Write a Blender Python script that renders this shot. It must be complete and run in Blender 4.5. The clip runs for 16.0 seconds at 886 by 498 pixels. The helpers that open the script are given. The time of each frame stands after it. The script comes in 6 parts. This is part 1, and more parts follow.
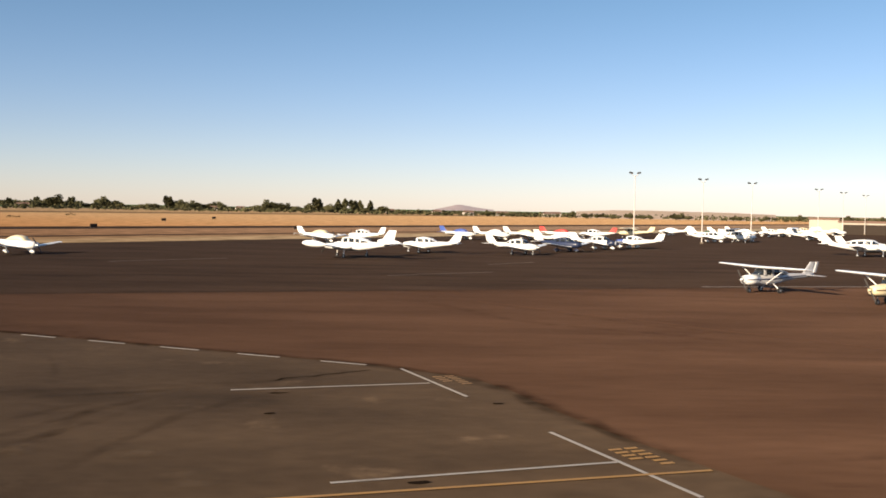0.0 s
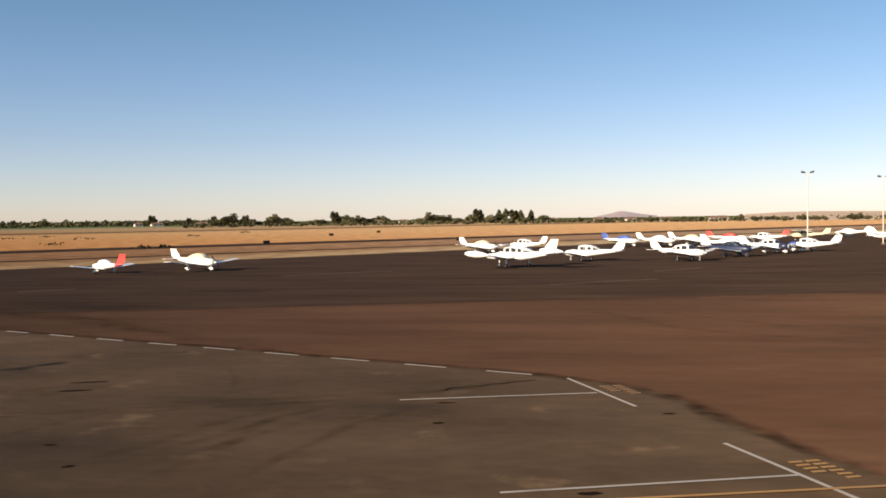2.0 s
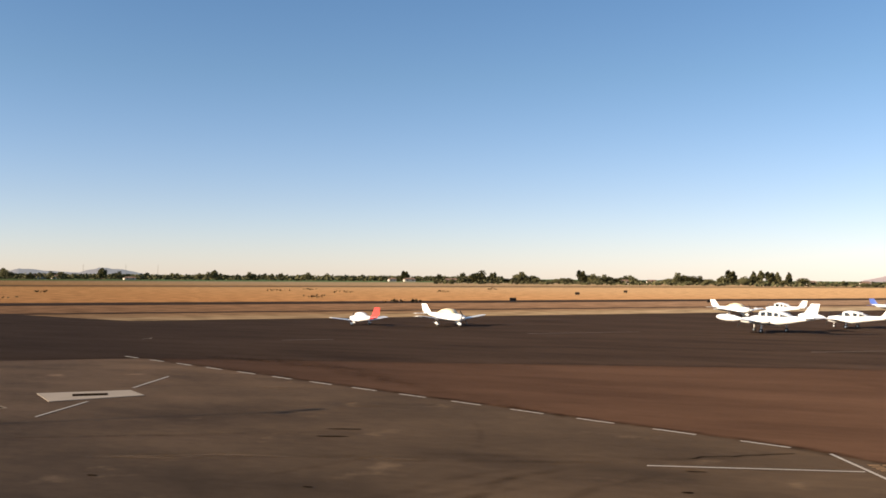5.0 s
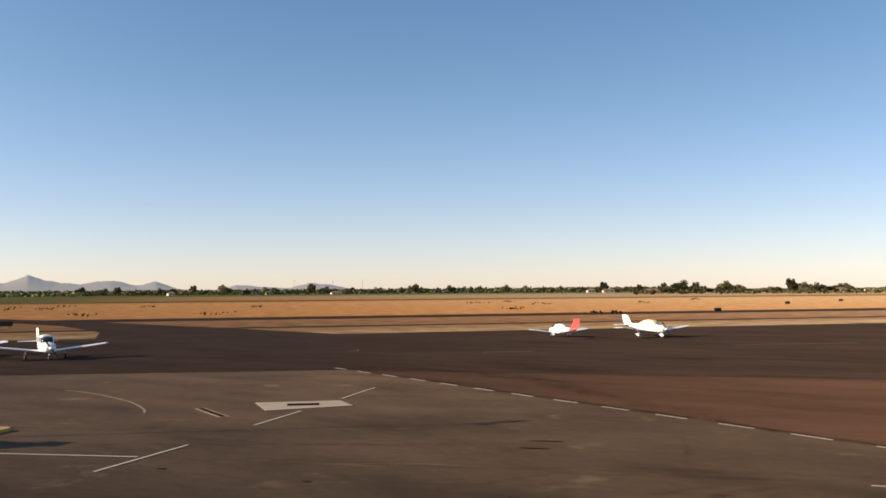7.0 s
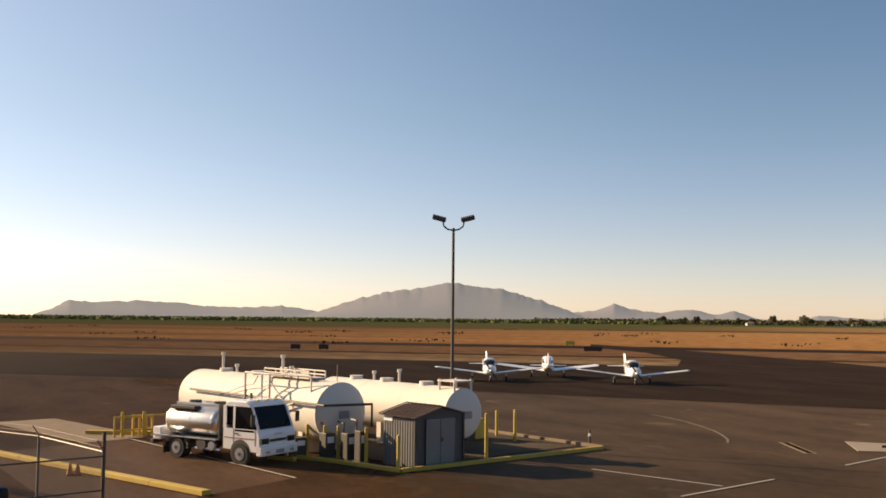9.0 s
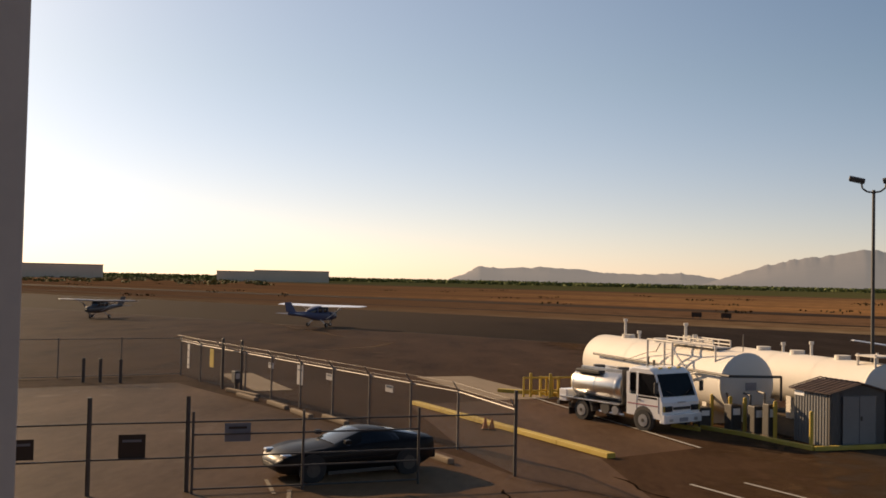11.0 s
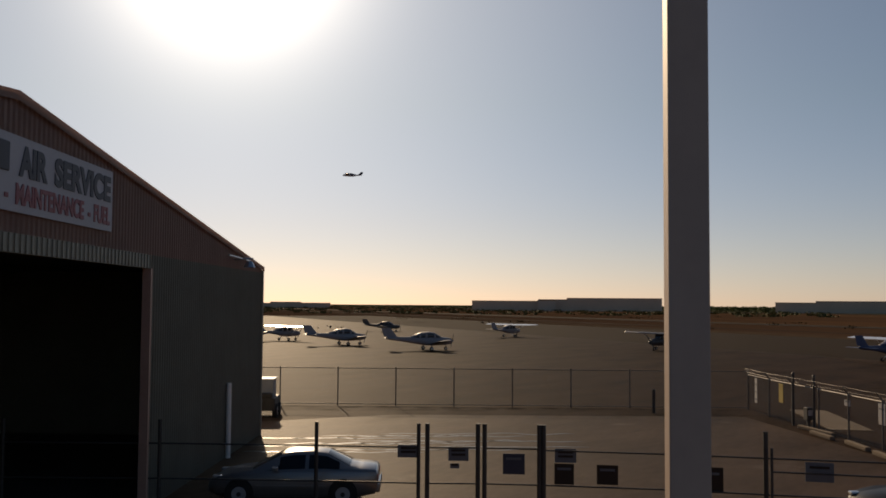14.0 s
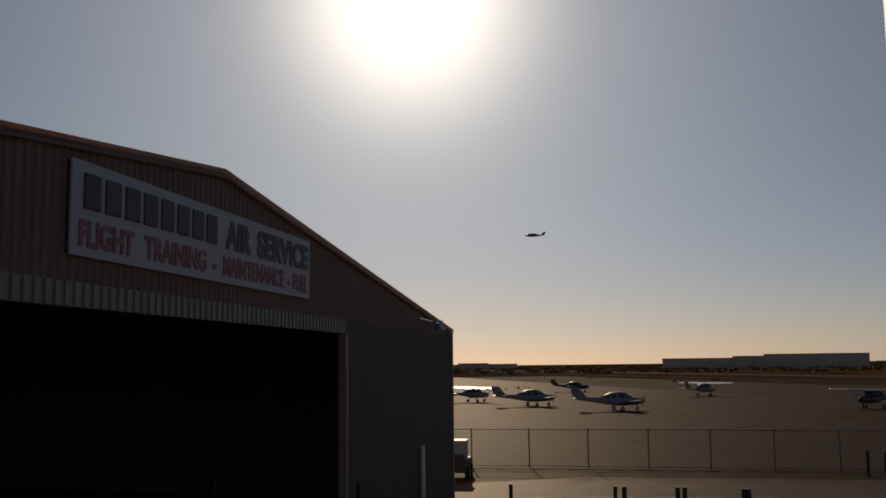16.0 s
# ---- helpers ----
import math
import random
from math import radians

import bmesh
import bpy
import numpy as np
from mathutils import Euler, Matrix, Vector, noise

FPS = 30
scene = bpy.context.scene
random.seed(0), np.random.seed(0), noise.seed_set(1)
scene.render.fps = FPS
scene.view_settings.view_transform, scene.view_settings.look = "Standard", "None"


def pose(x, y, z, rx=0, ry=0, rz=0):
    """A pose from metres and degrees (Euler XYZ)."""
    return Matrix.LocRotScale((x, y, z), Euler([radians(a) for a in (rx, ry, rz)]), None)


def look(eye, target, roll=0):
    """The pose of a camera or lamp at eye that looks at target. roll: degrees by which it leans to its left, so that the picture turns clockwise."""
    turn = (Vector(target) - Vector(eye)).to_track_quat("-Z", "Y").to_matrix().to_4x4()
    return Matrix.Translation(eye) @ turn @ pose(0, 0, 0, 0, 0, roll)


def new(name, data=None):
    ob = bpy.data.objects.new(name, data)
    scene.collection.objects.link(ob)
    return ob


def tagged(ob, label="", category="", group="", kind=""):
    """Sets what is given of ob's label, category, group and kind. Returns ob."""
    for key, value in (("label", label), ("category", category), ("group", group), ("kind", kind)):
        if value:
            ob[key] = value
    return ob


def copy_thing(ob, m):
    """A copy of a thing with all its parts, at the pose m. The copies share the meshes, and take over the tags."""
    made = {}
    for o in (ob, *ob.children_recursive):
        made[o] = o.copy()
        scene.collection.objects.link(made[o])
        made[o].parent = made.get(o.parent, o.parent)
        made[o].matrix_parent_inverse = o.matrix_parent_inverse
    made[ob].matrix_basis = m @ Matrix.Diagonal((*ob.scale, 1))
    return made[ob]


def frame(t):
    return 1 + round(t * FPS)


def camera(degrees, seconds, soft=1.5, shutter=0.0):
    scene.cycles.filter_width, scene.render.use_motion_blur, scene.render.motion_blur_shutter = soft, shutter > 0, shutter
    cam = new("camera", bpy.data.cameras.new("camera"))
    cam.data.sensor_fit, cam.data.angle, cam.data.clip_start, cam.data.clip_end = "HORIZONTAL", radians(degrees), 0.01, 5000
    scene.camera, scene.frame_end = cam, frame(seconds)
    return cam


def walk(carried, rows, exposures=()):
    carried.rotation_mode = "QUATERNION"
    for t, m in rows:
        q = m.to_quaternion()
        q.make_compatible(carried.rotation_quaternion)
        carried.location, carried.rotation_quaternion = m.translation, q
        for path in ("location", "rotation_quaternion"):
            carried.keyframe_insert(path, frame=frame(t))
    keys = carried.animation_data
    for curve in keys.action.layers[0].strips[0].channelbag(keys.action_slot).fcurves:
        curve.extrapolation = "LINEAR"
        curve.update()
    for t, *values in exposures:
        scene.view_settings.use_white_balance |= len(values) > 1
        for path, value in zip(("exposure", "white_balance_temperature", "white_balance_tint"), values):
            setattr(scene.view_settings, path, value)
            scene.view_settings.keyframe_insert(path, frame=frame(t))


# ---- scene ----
# ---- camera: a slow pan from an upper landing, eye 5.4 m over the apron ----
EYE = 5.4
PATH = (  # seconds, x, y, yaw, pitch, roll
    (0.0, -0.068, 0.442, 0.00, -2.31, 1.03),
    (0.5, -0.074, 0.441, 1.39, -2.45, 0.49),
    (1.0, -0.088, 0.441, 4.72, -2.36, -0.28),
    (1.5, -0.100, 0.440, 7.38, -1.94, -0.22),
    (2.0, -0.108, 0.438, 9.33, -1.78, -0.74),
    (2.5, -0.117, 0.437, 11.64, -1.87, -0.92),
    (3.0, -0.127, 0.434, 14.00, -0.40, -0.64),
    (3.5, -0.135, 0.432, 15.89, 0.66, -0.93),
    (4.0, -0.140, 0.431, 17.24, 0.87, -0.88),
    (4.5, -0.160, 0.424, 22.19, 0.38, -1.93),
    (4.7, -0.164, 0.422, 22.31, 1.14, -0.45),
    (6.8, -0.203, 0.401, 33.08, 2.32, -0.37),
    (7.0, -0.207, 0.398, 34.85, 2.33, -0.41),
    (7.5, -0.236, 0.375, 43.61, 3.94, 0.05),
    (8.0, -0.261, 0.346, 52.60, 4.60, -0.08),
    (8.2, -0.267, 0.338, 56.45, 4.53, -0.12),
    (10.3, -0.308, 0.238, 79.92, 1.84, 0.99),
    (10.5, -0.309, 0.230, 82.62, 1.46, 0.69),
    (11.0, -0.310, 0.195, 90.14, 1.74, 1.23),
    (11.5, -0.300, 0.141, 96.69, 1.95, 0.61),
    (12.0, -0.283, 0.082, 102.17, 3.02, 0.03),
    (12.5, -0.252, -0.015, 109.64, 2.45, 0.39),
    (13.0, -0.225, -0.091, 114.00, 2.08, 1.22),
    (13.5, -0.214, -0.116, 117.53, 3.46, 0.60),
    (14.0, -0.206, -0.132, 121.48, 3.18, 0.40),
    (14.5, -0.196, -0.148, 124.88, 4.06, -0.46),
    (15.0, -0.183, -0.169, 129.35, 5.70, -0.34),
    (15.5, -0.173, -0.192, 130.77, 5.38, 0.08),
    (16.0, -0.164, -0.210, 132.11, 6.67, -0.62),
)
cam = camera(48.17, 16.0, soft=1.7)
walk(cam,
     [(t, pose(x, y, EYE, 90 + p, 0, yaw) @ pose(0, 0, 0, 0, 0, r)) for t, x, y, yaw, p, r in PATH],
     exposures=((0.0, 0.82, 6600, 11), (3.0, 0.88, 6600, 11), (4.5, 1.0, 6600, 11), (6.8, 1.12, 6800, 12), (7.5, 1.03, 7000, 12), (8.0, 1.0, 7400, 13), (10.5, 0.76, 8350, 17), (11.0, 0.58, 8400, 17), (12.0, -0.06, 8000, 15), (13.0, -0.47, 7600, 14), (14.5, -0.64, 7400, 14), (15.3, -0.96, 7400, 14), (16.0, -1.2, 7400, 14)))

# ---- world and sun ----
SUN_AZ, SUN_EL = 134.0, 21.0          # degrees, left of +y; above the horizon
world = bpy.data.worlds.new("sky")
scene.world = world
world.use_nodes = True
wn = world.node_tree
wn.nodes.clear()
sky = wn.nodes.new("ShaderNodeTexSky")
sky.sky_type = "NISHITA"
sky.sun_disc = False
sky.sun_elevation = radians(SUN_EL)
sky.sun_rotation = radians(-SUN_AZ)
sky.altitude = 380
sky.air_density, sky.dust_density, sky.ozone_density = 1.0, 0.2, 1.6
# pale pinkish haze low over the horizon, deeper blue above
wco = wn.nodes.new("ShaderNodeTexCoord")
wsep = wn.nodes.new("ShaderNodeSeparateXYZ")
wn.links.new(wco.outputs["Generated"], wsep.inputs[0])
haze = wn.nodes.new("ShaderNodeValToRGB")
HAZE = ((0.0, (0.535, 0.535, 0.72)), (0.08, (0.475, 0.49, 0.625)), (0.2, (0.395, 0.47, 0.55)), (0.5, (0.255, 0.42, 0.545)))
while len(haze.color_ramp.elements) < len(HAZE):
    haze.color_ramp.elements.new(0.5)
for el, (p_, c_) in zip(haze.color_ramp.elements, HAZE):
    el.position, el.color = p_, (*c_, 1)
wn.links.new(wsep.outputs["Z"], haze.inputs[0])
wmul = wn.nodes.new("ShaderNodeMix")
wmul.data_type, wmul.blend_type = "RGBA", "MULTIPLY"
wmul.inputs["Factor"].default_value = 1.0
wn.links.new(sky.outputs[0], wmul.inputs["A"])
wn.links.new(haze.outputs[0], wmul.inputs["B"])
# bright air round the sun
sunv = wn.nodes.new("ShaderNodeVectorMath")
sunv.operation = "DOT_PRODUCT"
sunv.inputs[1].default_value = (-math.sin(radians(SUN_AZ)) * math.cos(radians(SUN_EL)), math.cos(radians(SUN_AZ)) * math.cos(radians(SUN_EL)), math.sin(radians(SUN_EL)))
wn.links.new(wco.outputs["Generated"], sunv.inputs[0])
glow = None
for power, gain in ((2.5, 1.5), (20.0, 4.0), (190.0, 20.0)):
    pw = wn.nodes.new("ShaderNodeMath")
    pw.operation, pw.use_clamp = "POWER", False
    cl = wn.nodes.new("ShaderNodeMath")
    cl.operation = "MAXIMUM"
    cl.inputs[1].default_value = 0.0
    wn.links.new(sunv.outputs["Value"], cl.inputs[0])
    wn.links.new(cl.outputs[0], pw.inputs[0])
    pw.inputs[1].default_value = power
    sc = wn.nodes.new("ShaderNodeMath")
    sc.operation = "MULTIPLY"
    wn.links.new(pw.outputs[0], sc.inputs[0])
    sc.inputs[1].default_value = gain
    if glow:
        ad = wn.nodes.new("ShaderNodeMath")
        wn.links.new(glow.outputs[0], ad.inputs[0])
        wn.links.new(sc.outputs[0], ad.inputs[1])
        glow = ad
    else:
        glow = sc
wadd = wn.nodes.new("ShaderNodeMix")
wadd.data_type, wadd.blend_type = "RGBA", "ADD"
wadd.inputs["Factor"].default_value = 1.0
gcol = wn.nodes.new("ShaderNodeMix")
gcol.data_type, gcol.blend_type = "RGBA", "MULTIPLY"
gcol.inputs["Factor"].default_value = 1.0
gcol.inputs["A"].default_value = (1.0, 0.955, 0.87, 1)
wn.links.new(glow.outputs[0], gcol.inputs["B"])
wn.links.new(wmul.outputs["Result"], wadd.inputs["A"])
wn.links.new(gcol.outputs["Result"], wadd.inputs["B"])
bg = wn.nodes.new("ShaderNodeBackground")
bg.inputs["Strength"].default_value = 0.12
wo = wn.nodes.new("ShaderNodeOutputWorld")
wn.links.new(wadd.outputs["Result"], bg.inputs[0])
wn.links.new(bg.outputs[0], wo.inputs[0])

sun_data = bpy.data.lights.new("sun", "SUN")
sun_data.energy = 5.0
sun_data.angle = radians(0.6)
sun_data.color = (1.0, 0.80, 0.56)
sun = new("sun", sun_data)
SUN_DIR = Vector((-math.sin(radians(SUN_AZ)) * math.cos(radians(SUN_EL)), math.cos(radians(SUN_AZ)) * math.cos(radians(SUN_EL)), math.sin(radians(SUN_EL))))
sun.matrix_world = look(SUN_DIR * 60, (0, 0, 0))


# ---- materials ----
def mat(name, color, rough=0.6, metal=0.0, vary=0.12, scale=3.0, bump=0.0, bump_scale=40.0, spec=0.5, stretch=(1, 1, 1), tint=None, coat=0.0, matte=0.0):
    """A surface with two scales of variation; tint is the colour it drifts towards in patches."""
    m = bpy.data.materials.new(name)
    m.use_nodes = True
    nt = m.node_tree
    b = nt.nodes["Principled BSDF"]
    b.inputs["Roughness"].default_value = rough
    b.inputs["Metallic"].default_value = metal
    b.inputs["Specular IOR Level"].default_value = spec
    b.inputs["Coat Weight"].default_value = coat
    b.inputs["Diffuse Roughness"].default_value = matte
    co = nt.nodes.new("ShaderNodeTexCoord")
    mp = nt.nodes.new("ShaderNodeMapping")
    mp.inputs["Scale"].default_value = stretch
    nt.links.new(co.outputs["Object"], mp.inputs[0])
    n1 = nt.nodes.new("ShaderNodeTexNoise")
    n1.inputs["Scale"].default_value = scale
    n1.inputs["Detail"].default_value = 6
    n2 = nt.nodes.new("ShaderNodeTexNoise")
    n2.inputs["Scale"].default_value = scale * 11
    n2.inputs["Detail"].default_value = 4
    nt.links.new(mp.outputs[0], n1.inputs[0])
    nt.links.new(mp.outputs[0], n2.inputs[0])
    add = nt.nodes.new("ShaderNodeMath")
    add.operation = "MULTIPLY_ADD"
    nt.links.new(n2.outputs[0], add.inputs[0])
    add.inputs[1].default_value = 0.45
    nt.links.new(n1.outputs[0], add.inputs[2])
    rng = nt.nodes.new("ShaderNodeMapRange")
    rng.inputs["From Min"].default_value, rng.inputs["From Max"].default_value = 0.42, 1.02
    nt.links.new(add.outputs[0], rng.inputs["Value"])
    mix = nt.nodes.new("ShaderNodeMix")
    mix.data_type = "RGBA"
    lo = [c * (1 - vary) for c in color]
    hi = tint if tint else [min(1, c * (1 + vary)) for c in color]
    mix.inputs["A"].default_value = (*lo, 1)
    mix.inputs["B"].default_value = (*hi, 1)
    nt.links.new(rng.outputs[0], mix.inputs["Factor"])
    nt.links.new(mix.outputs["Result"], b.inputs["Base Color"])
    if bump:
        n3 = nt.nodes.new("ShaderNodeTexNoise")
        n3.inputs["Scale"].default_value = bump_scale
        n3.inputs["Detail"].default_value = 3
        nt.links.new(mp.outputs[0], n3.inputs[0])
        bp = nt.nodes.new("ShaderNodeBump")
        bp.inputs["Strength"].default_value = bump
        bp.inputs["Distance"].default_value = 0.02
        nt.links.new(n3.outputs[0], bp.inputs["Height"])
        nt.links.new(bp.outputs[0], b.inputs["Normal"])
    return m


def glass_dark(name, color=(0.02, 0.025, 0.03)):
    return mat(name, color, rough=0.08, vary=0.05, scale=2, spec=0.8)


WHITE = mat("white_paint", (0.82, 0.82, 0.80), 0.25, vary=0.03, scale=1.2, coat=0.6)
CREAM = mat("cream_paint", (0.72, 0.62, 0.40), 0.4, vary=0.06, scale=1.5)
RED = mat("red_paint", (0.62, 0.05, 0.04), 0.4, vary=0.08, scale=2)
BLUE = mat("blue_paint", (0.05, 0.10, 0.36), 0.4, vary=0.10, scale=2)
NAVY = mat("navy_paint", (0.02, 0.03, 0.07), 0.35, vary=0.10, scale=2)
GREYP = mat("grey_paint", (0.30, 0.31, 0.33), 0.4, vary=0.08, scale=2)
GLASS = glass_dark("tinted_glass")
TYRE = mat("tyre_rubber", (0.02, 0.02, 0.02), 0.85, vary=0.2, scale=8)
METAL = mat("bare_metal", (0.55, 0.56, 0.58), 0.3, 0.9, vary=0.06, scale=4)
STEEL = mat("galvanised_steel", (0.15, 0.135, 0.12), 0.6, 0.4, vary=0.2, scale=5)
DARKSTEEL = mat("dark_steel", (0.06, 0.055, 0.05), 0.6, 0.3, vary=0.2, scale=5)
YELLOW = mat("yellow_paint", (0.62, 0.42, 0.03), 0.6, vary=0.18, scale=3, tint=(0.48, 0.34, 0.08))


# ---- small builders ----
def part(name, bm, material, parent=None, label="", smooth=False, at=None):
    me = bpy.data.meshes.new(name)
    bmesh.ops.recalc_face_normals(bm, faces=bm.faces)
    if smooth:
        for f in bm.faces:
            f.smooth = True
    bm.to_mesh(me)
    bm.free()
    if material:
        me.materials.append(material)
    ob = new(name, me)
    if parent:
        ob.parent = parent
    if at is not None:
        ob.matrix_basis = at
    if label:
        ob["label"] = label
    return ob


def thing(name, label, category, group="", m=None, kind=""):
    ob = new(name)
    ob.empty_display_size = 0.2
    if m is not None:
        ob.matrix_basis = m
    return tagged(ob, label, category, group, kind)


def box_into(bm, x0, x1, y0, y1, z0, z1, bevel=0.0, m=None):
    tmp = bmesh.new()
    vs = [tmp.verts.new((x, y, z)) for z in (z0, z1) for y in (y0, y1) for x in (x0, x1)]
    for f in ((0, 2, 3, 1), (4, 5, 7, 6), (0, 1, 5, 4), (2, 6, 7, 3), (0, 4, 6, 2), (1, 3, 7, 5)):
        tmp.faces.new([vs[i] for i in f])
    if bevel:
        bmesh.ops.bevel(tmp, geom=list(tmp.edges), offset=bevel, segments=2, affect="EDGES", profile=0.6)
    merge(bm, tmp, m)
    return bm


def merge(bm, tmp, m=None):
    if m is not None:
        bmesh.ops.transform(tmp, matrix=m, verts=tmp.verts)
    table = {v: bm.verts.new(v.co) for v in tmp.verts}
    for f in tmp.faces:
        try:
            bm.faces.new([table[v] for v in f.verts])
        except ValueError:
            pass
    tmp.free()


def box(x0, x1, y0, y1, z0, z1, bevel=0.0, m=None):
    return box_into(bmesh.new(), x0, x1, y0, y1, z0, z1, bevel, m)


def tube_into(bm, a, b, r0, r1=None, n=10):
    """A closed round bar from a to b."""
    r1 = r0 if r1 is None else r1
    a, b = Vector(a), Vector(b)
    q = (b - a).to_track_quat("Z", "Y")
    rings = []
    for p, r in ((a, r0), (b, r1)):
        rings.append([bm.verts.new(p + q @ Vector((r * math.cos(2 * math.pi * i / n), r * math.sin(2 * math.pi * i / n), 0))) for i in range(n)])
    for i in range(n):
        bm.faces.new((rings[0][i], rings[0][(i + 1) % n], rings[1][(i + 1) % n], rings[1][i]))
    bm.faces.new(rings[0][::-1])
    bm.faces.new(rings[1])
    return bm


def tube(a, b, r0, r1=None, n=10):
    return tube_into(bmesh.new(), a, b, r0, r1, n)


def loft(sections, close=True):
    """Joins rings of equal point count."""
    bm = bmesh.new()
    rings = [[bm.verts.new(p) for p in s] for s in sections]
    n = len(rings[0])
    for a, b in zip(rings, rings[1:]):
        for i in range(n):
            bm.faces.new((a[i], a[(i + 1) % n], b[(i + 1) % n], b[i]))
    if close:
        bm.faces.new(rings[0][::-1])
        bm.faces.new(rings[-1])
    return bm


def oval(x, zc, hw, hh, n=16, p=2.4):
    out = []
    for i in range(n):
        a = 2 * math.pi * i / n
        c, s = math.cos(a), math.sin(a)
        out.append((x, hw * math.copysign(abs(c) ** (2 / p), c), zc + hh * math.copysign(abs(s) ** (2 / p), s)))
    return out


def foil(x, y, z, chord, thick, upright=False, rise=0.0):
    """One wing section, its leading edge at +x/2."""
    pts = ((0.5, 0.0), (0.42, 0.42), (0.2, 0.55), (-0.15, 0.40), (-0.5, 0.03), (-0.5, -0.03), (-0.15, -0.30), (0.2, -0.40), (0.42, -0.30))
    if upright:
        return [(x + u * chord, y + w * thick, z) for u, w in pts]
    return [(x + u * chord, y, z + w * thick + u * chord * rise) for u, w in pts]


def sheet(name, pts, z, material, label, thick=0.0, category="ground", kind="structure"):
    """A flat paved area over a polygon."""
    bm = bmesh.new()
    f = bm.faces.new([bm.verts.new((x, y, z)) for x, y in pts])
    bmesh.ops.triangulate(bm, faces=[f])
    ob = part(name, bm, material)
    for pl in ob.data.polygons:
        if pl.normal.z < 0:
            pl.flip()
    return tagged(ob, label, category, "", kind)

# ---- ground ----
RUN = Vector((0.62, 0.785))           # along the runway
OUT = Vector((-0.785, 0.62))          # away over the field


def at(m, l):
    """A plan point m metres out over the field and l metres along the runway."""
    return (OUT.x * m + RUN.x * l, OUT.y * m + RUN.y * l)


def field_material():
    """Dry grass and bare dirt in long mown bands that run with the runway."""
    m = bpy.data.materials.new("dry_field")
    m.use_nodes = True
    nt = m.node_tree
    b = nt.nodes["Principled BSDF"]
    b.inputs["Roughness"].default_value = 0.95
    b.inputs["Specular IOR Level"].default_value = 0.0
    co = nt.nodes.new("ShaderNodeTexCoord")
    rot = nt.nodes.new("ShaderNodeMapping")
    rot.inputs["Rotation"].default_value = (0, 0, -math.atan2(RUN.y, RUN.x))
    nt.links.new(co.outputs["Object"], rot.inputs[0])
    sep = nt.nodes.new("ShaderNodeSeparateXYZ")
    nt.links.new(rot.outputs[0], sep.inputs[0])
    strx = nt.nodes.new("ShaderNodeMapping")
    strx.inputs["Scale"].default_value = (0.004, 0.035, 1)
    nt.links.new(rot.outputs[0], strx.inputs[0])
    n1 = nt.nodes.new("ShaderNodeTexNoise")
    n1.inputs["Scale"].default_value = 1.0
    n1.inputs["Detail"].default_value = 7
    nt.links.new(strx.outputs[0], n1.inputs[0])
    n2 = nt.nodes.new("ShaderNodeTexNoise")
    n2.inputs["Scale"].default_value = 0.25
    n2.inputs["Detail"].default_value = 8
    nt.links.new(co.outputs["Object"], n2.inputs[0])
    wob = nt.nodes.new("ShaderNodeMath")
    wob.operation = "MULTIPLY_ADD"
    nt.links.new(n1.outputs[0], wob.inputs[0])
    wob.inputs[1].default_value = 44
    nt.links.new(sep.outputs["Y"], wob.inputs[2])
    rng = nt.nodes.new("ShaderNodeMapRange")
    rng.inputs["From Min"].default_value, rng.inputs["From Max"].default_value = 109, 1309
    nt.links.new(wob.outputs[0], rng.inputs["Value"])
    ramp = nt.nodes.new("ShaderNodeValToRGB")
    stops = ((0.0, (0.2235, 0.1490, 0.0819)), (0.035, (0.2384, 0.1676, 0.0969)), (0.05, (0.1639, 0.0931, 0.0522)), (0.082, (0.1862, 0.1058, 0.0596)), (0.10, (0.3278, 0.1639, 0.0670)),
             (0.30, (0.3576, 0.1900, 0.0805)), (0.36, (0.1862, 0.1043, 0.0484)), (0.45, (0.2682, 0.1490, 0.0670)), (0.70, (0.2235, 0.1416, 0.0745)), (0.80, (0.0745, 0.0894, 0.0335)), (1.0, (0.0745, 0.0969, 0.0372)))
    while len(ramp.color_ramp.elements) < len(stops):
        ramp.color_ramp.elements.new(0.5)
    for el, (p, c) in zip(ramp.color_ramp.elements, stops):
        el.position, el.color = p, (*c, 1)
    nt.links.new(rng.outputs[0], ramp.inputs[0])
    mul = nt.nodes.new("ShaderNodeMix")
    mul.data_type, mul.blend_type = "RGBA", "MULTIPLY"
    mul.inputs["Factor"].default_value = 1.0
    r2 = nt.nodes.new("ShaderNodeMapRange")
    r2.inputs["From Min"].default_value, r2.inputs["From Max"].default_value = 0.3, 0.7
    r2.inputs["To Min"].default_value, r2.inputs["To Max"].default_value = 0.60, 1.30
    nt.links.new(n2.outputs[0], r2.inputs["Value"])
    nt.links.new(ramp.outputs[0], mul.inputs["A"])
    nt.links.new(r2.outputs[0], mul.inputs["B"])
    # paler towards the north end: back-scattered sunlight put into the colour
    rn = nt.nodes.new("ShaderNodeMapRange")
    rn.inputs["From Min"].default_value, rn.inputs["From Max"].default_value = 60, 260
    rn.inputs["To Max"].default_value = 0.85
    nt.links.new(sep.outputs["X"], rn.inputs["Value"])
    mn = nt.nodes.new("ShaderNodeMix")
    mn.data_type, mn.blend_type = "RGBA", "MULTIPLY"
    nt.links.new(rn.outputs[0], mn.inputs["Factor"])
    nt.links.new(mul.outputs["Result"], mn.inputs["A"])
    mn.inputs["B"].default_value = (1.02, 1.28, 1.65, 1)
    # brushier, darker ground towards the far end of the runway
    r3 = nt.nodes.new("ShaderNodeMapRange")
    r3.inputs["From Min"].default_value, r3.inputs["From Max"].default_value = 10, -150
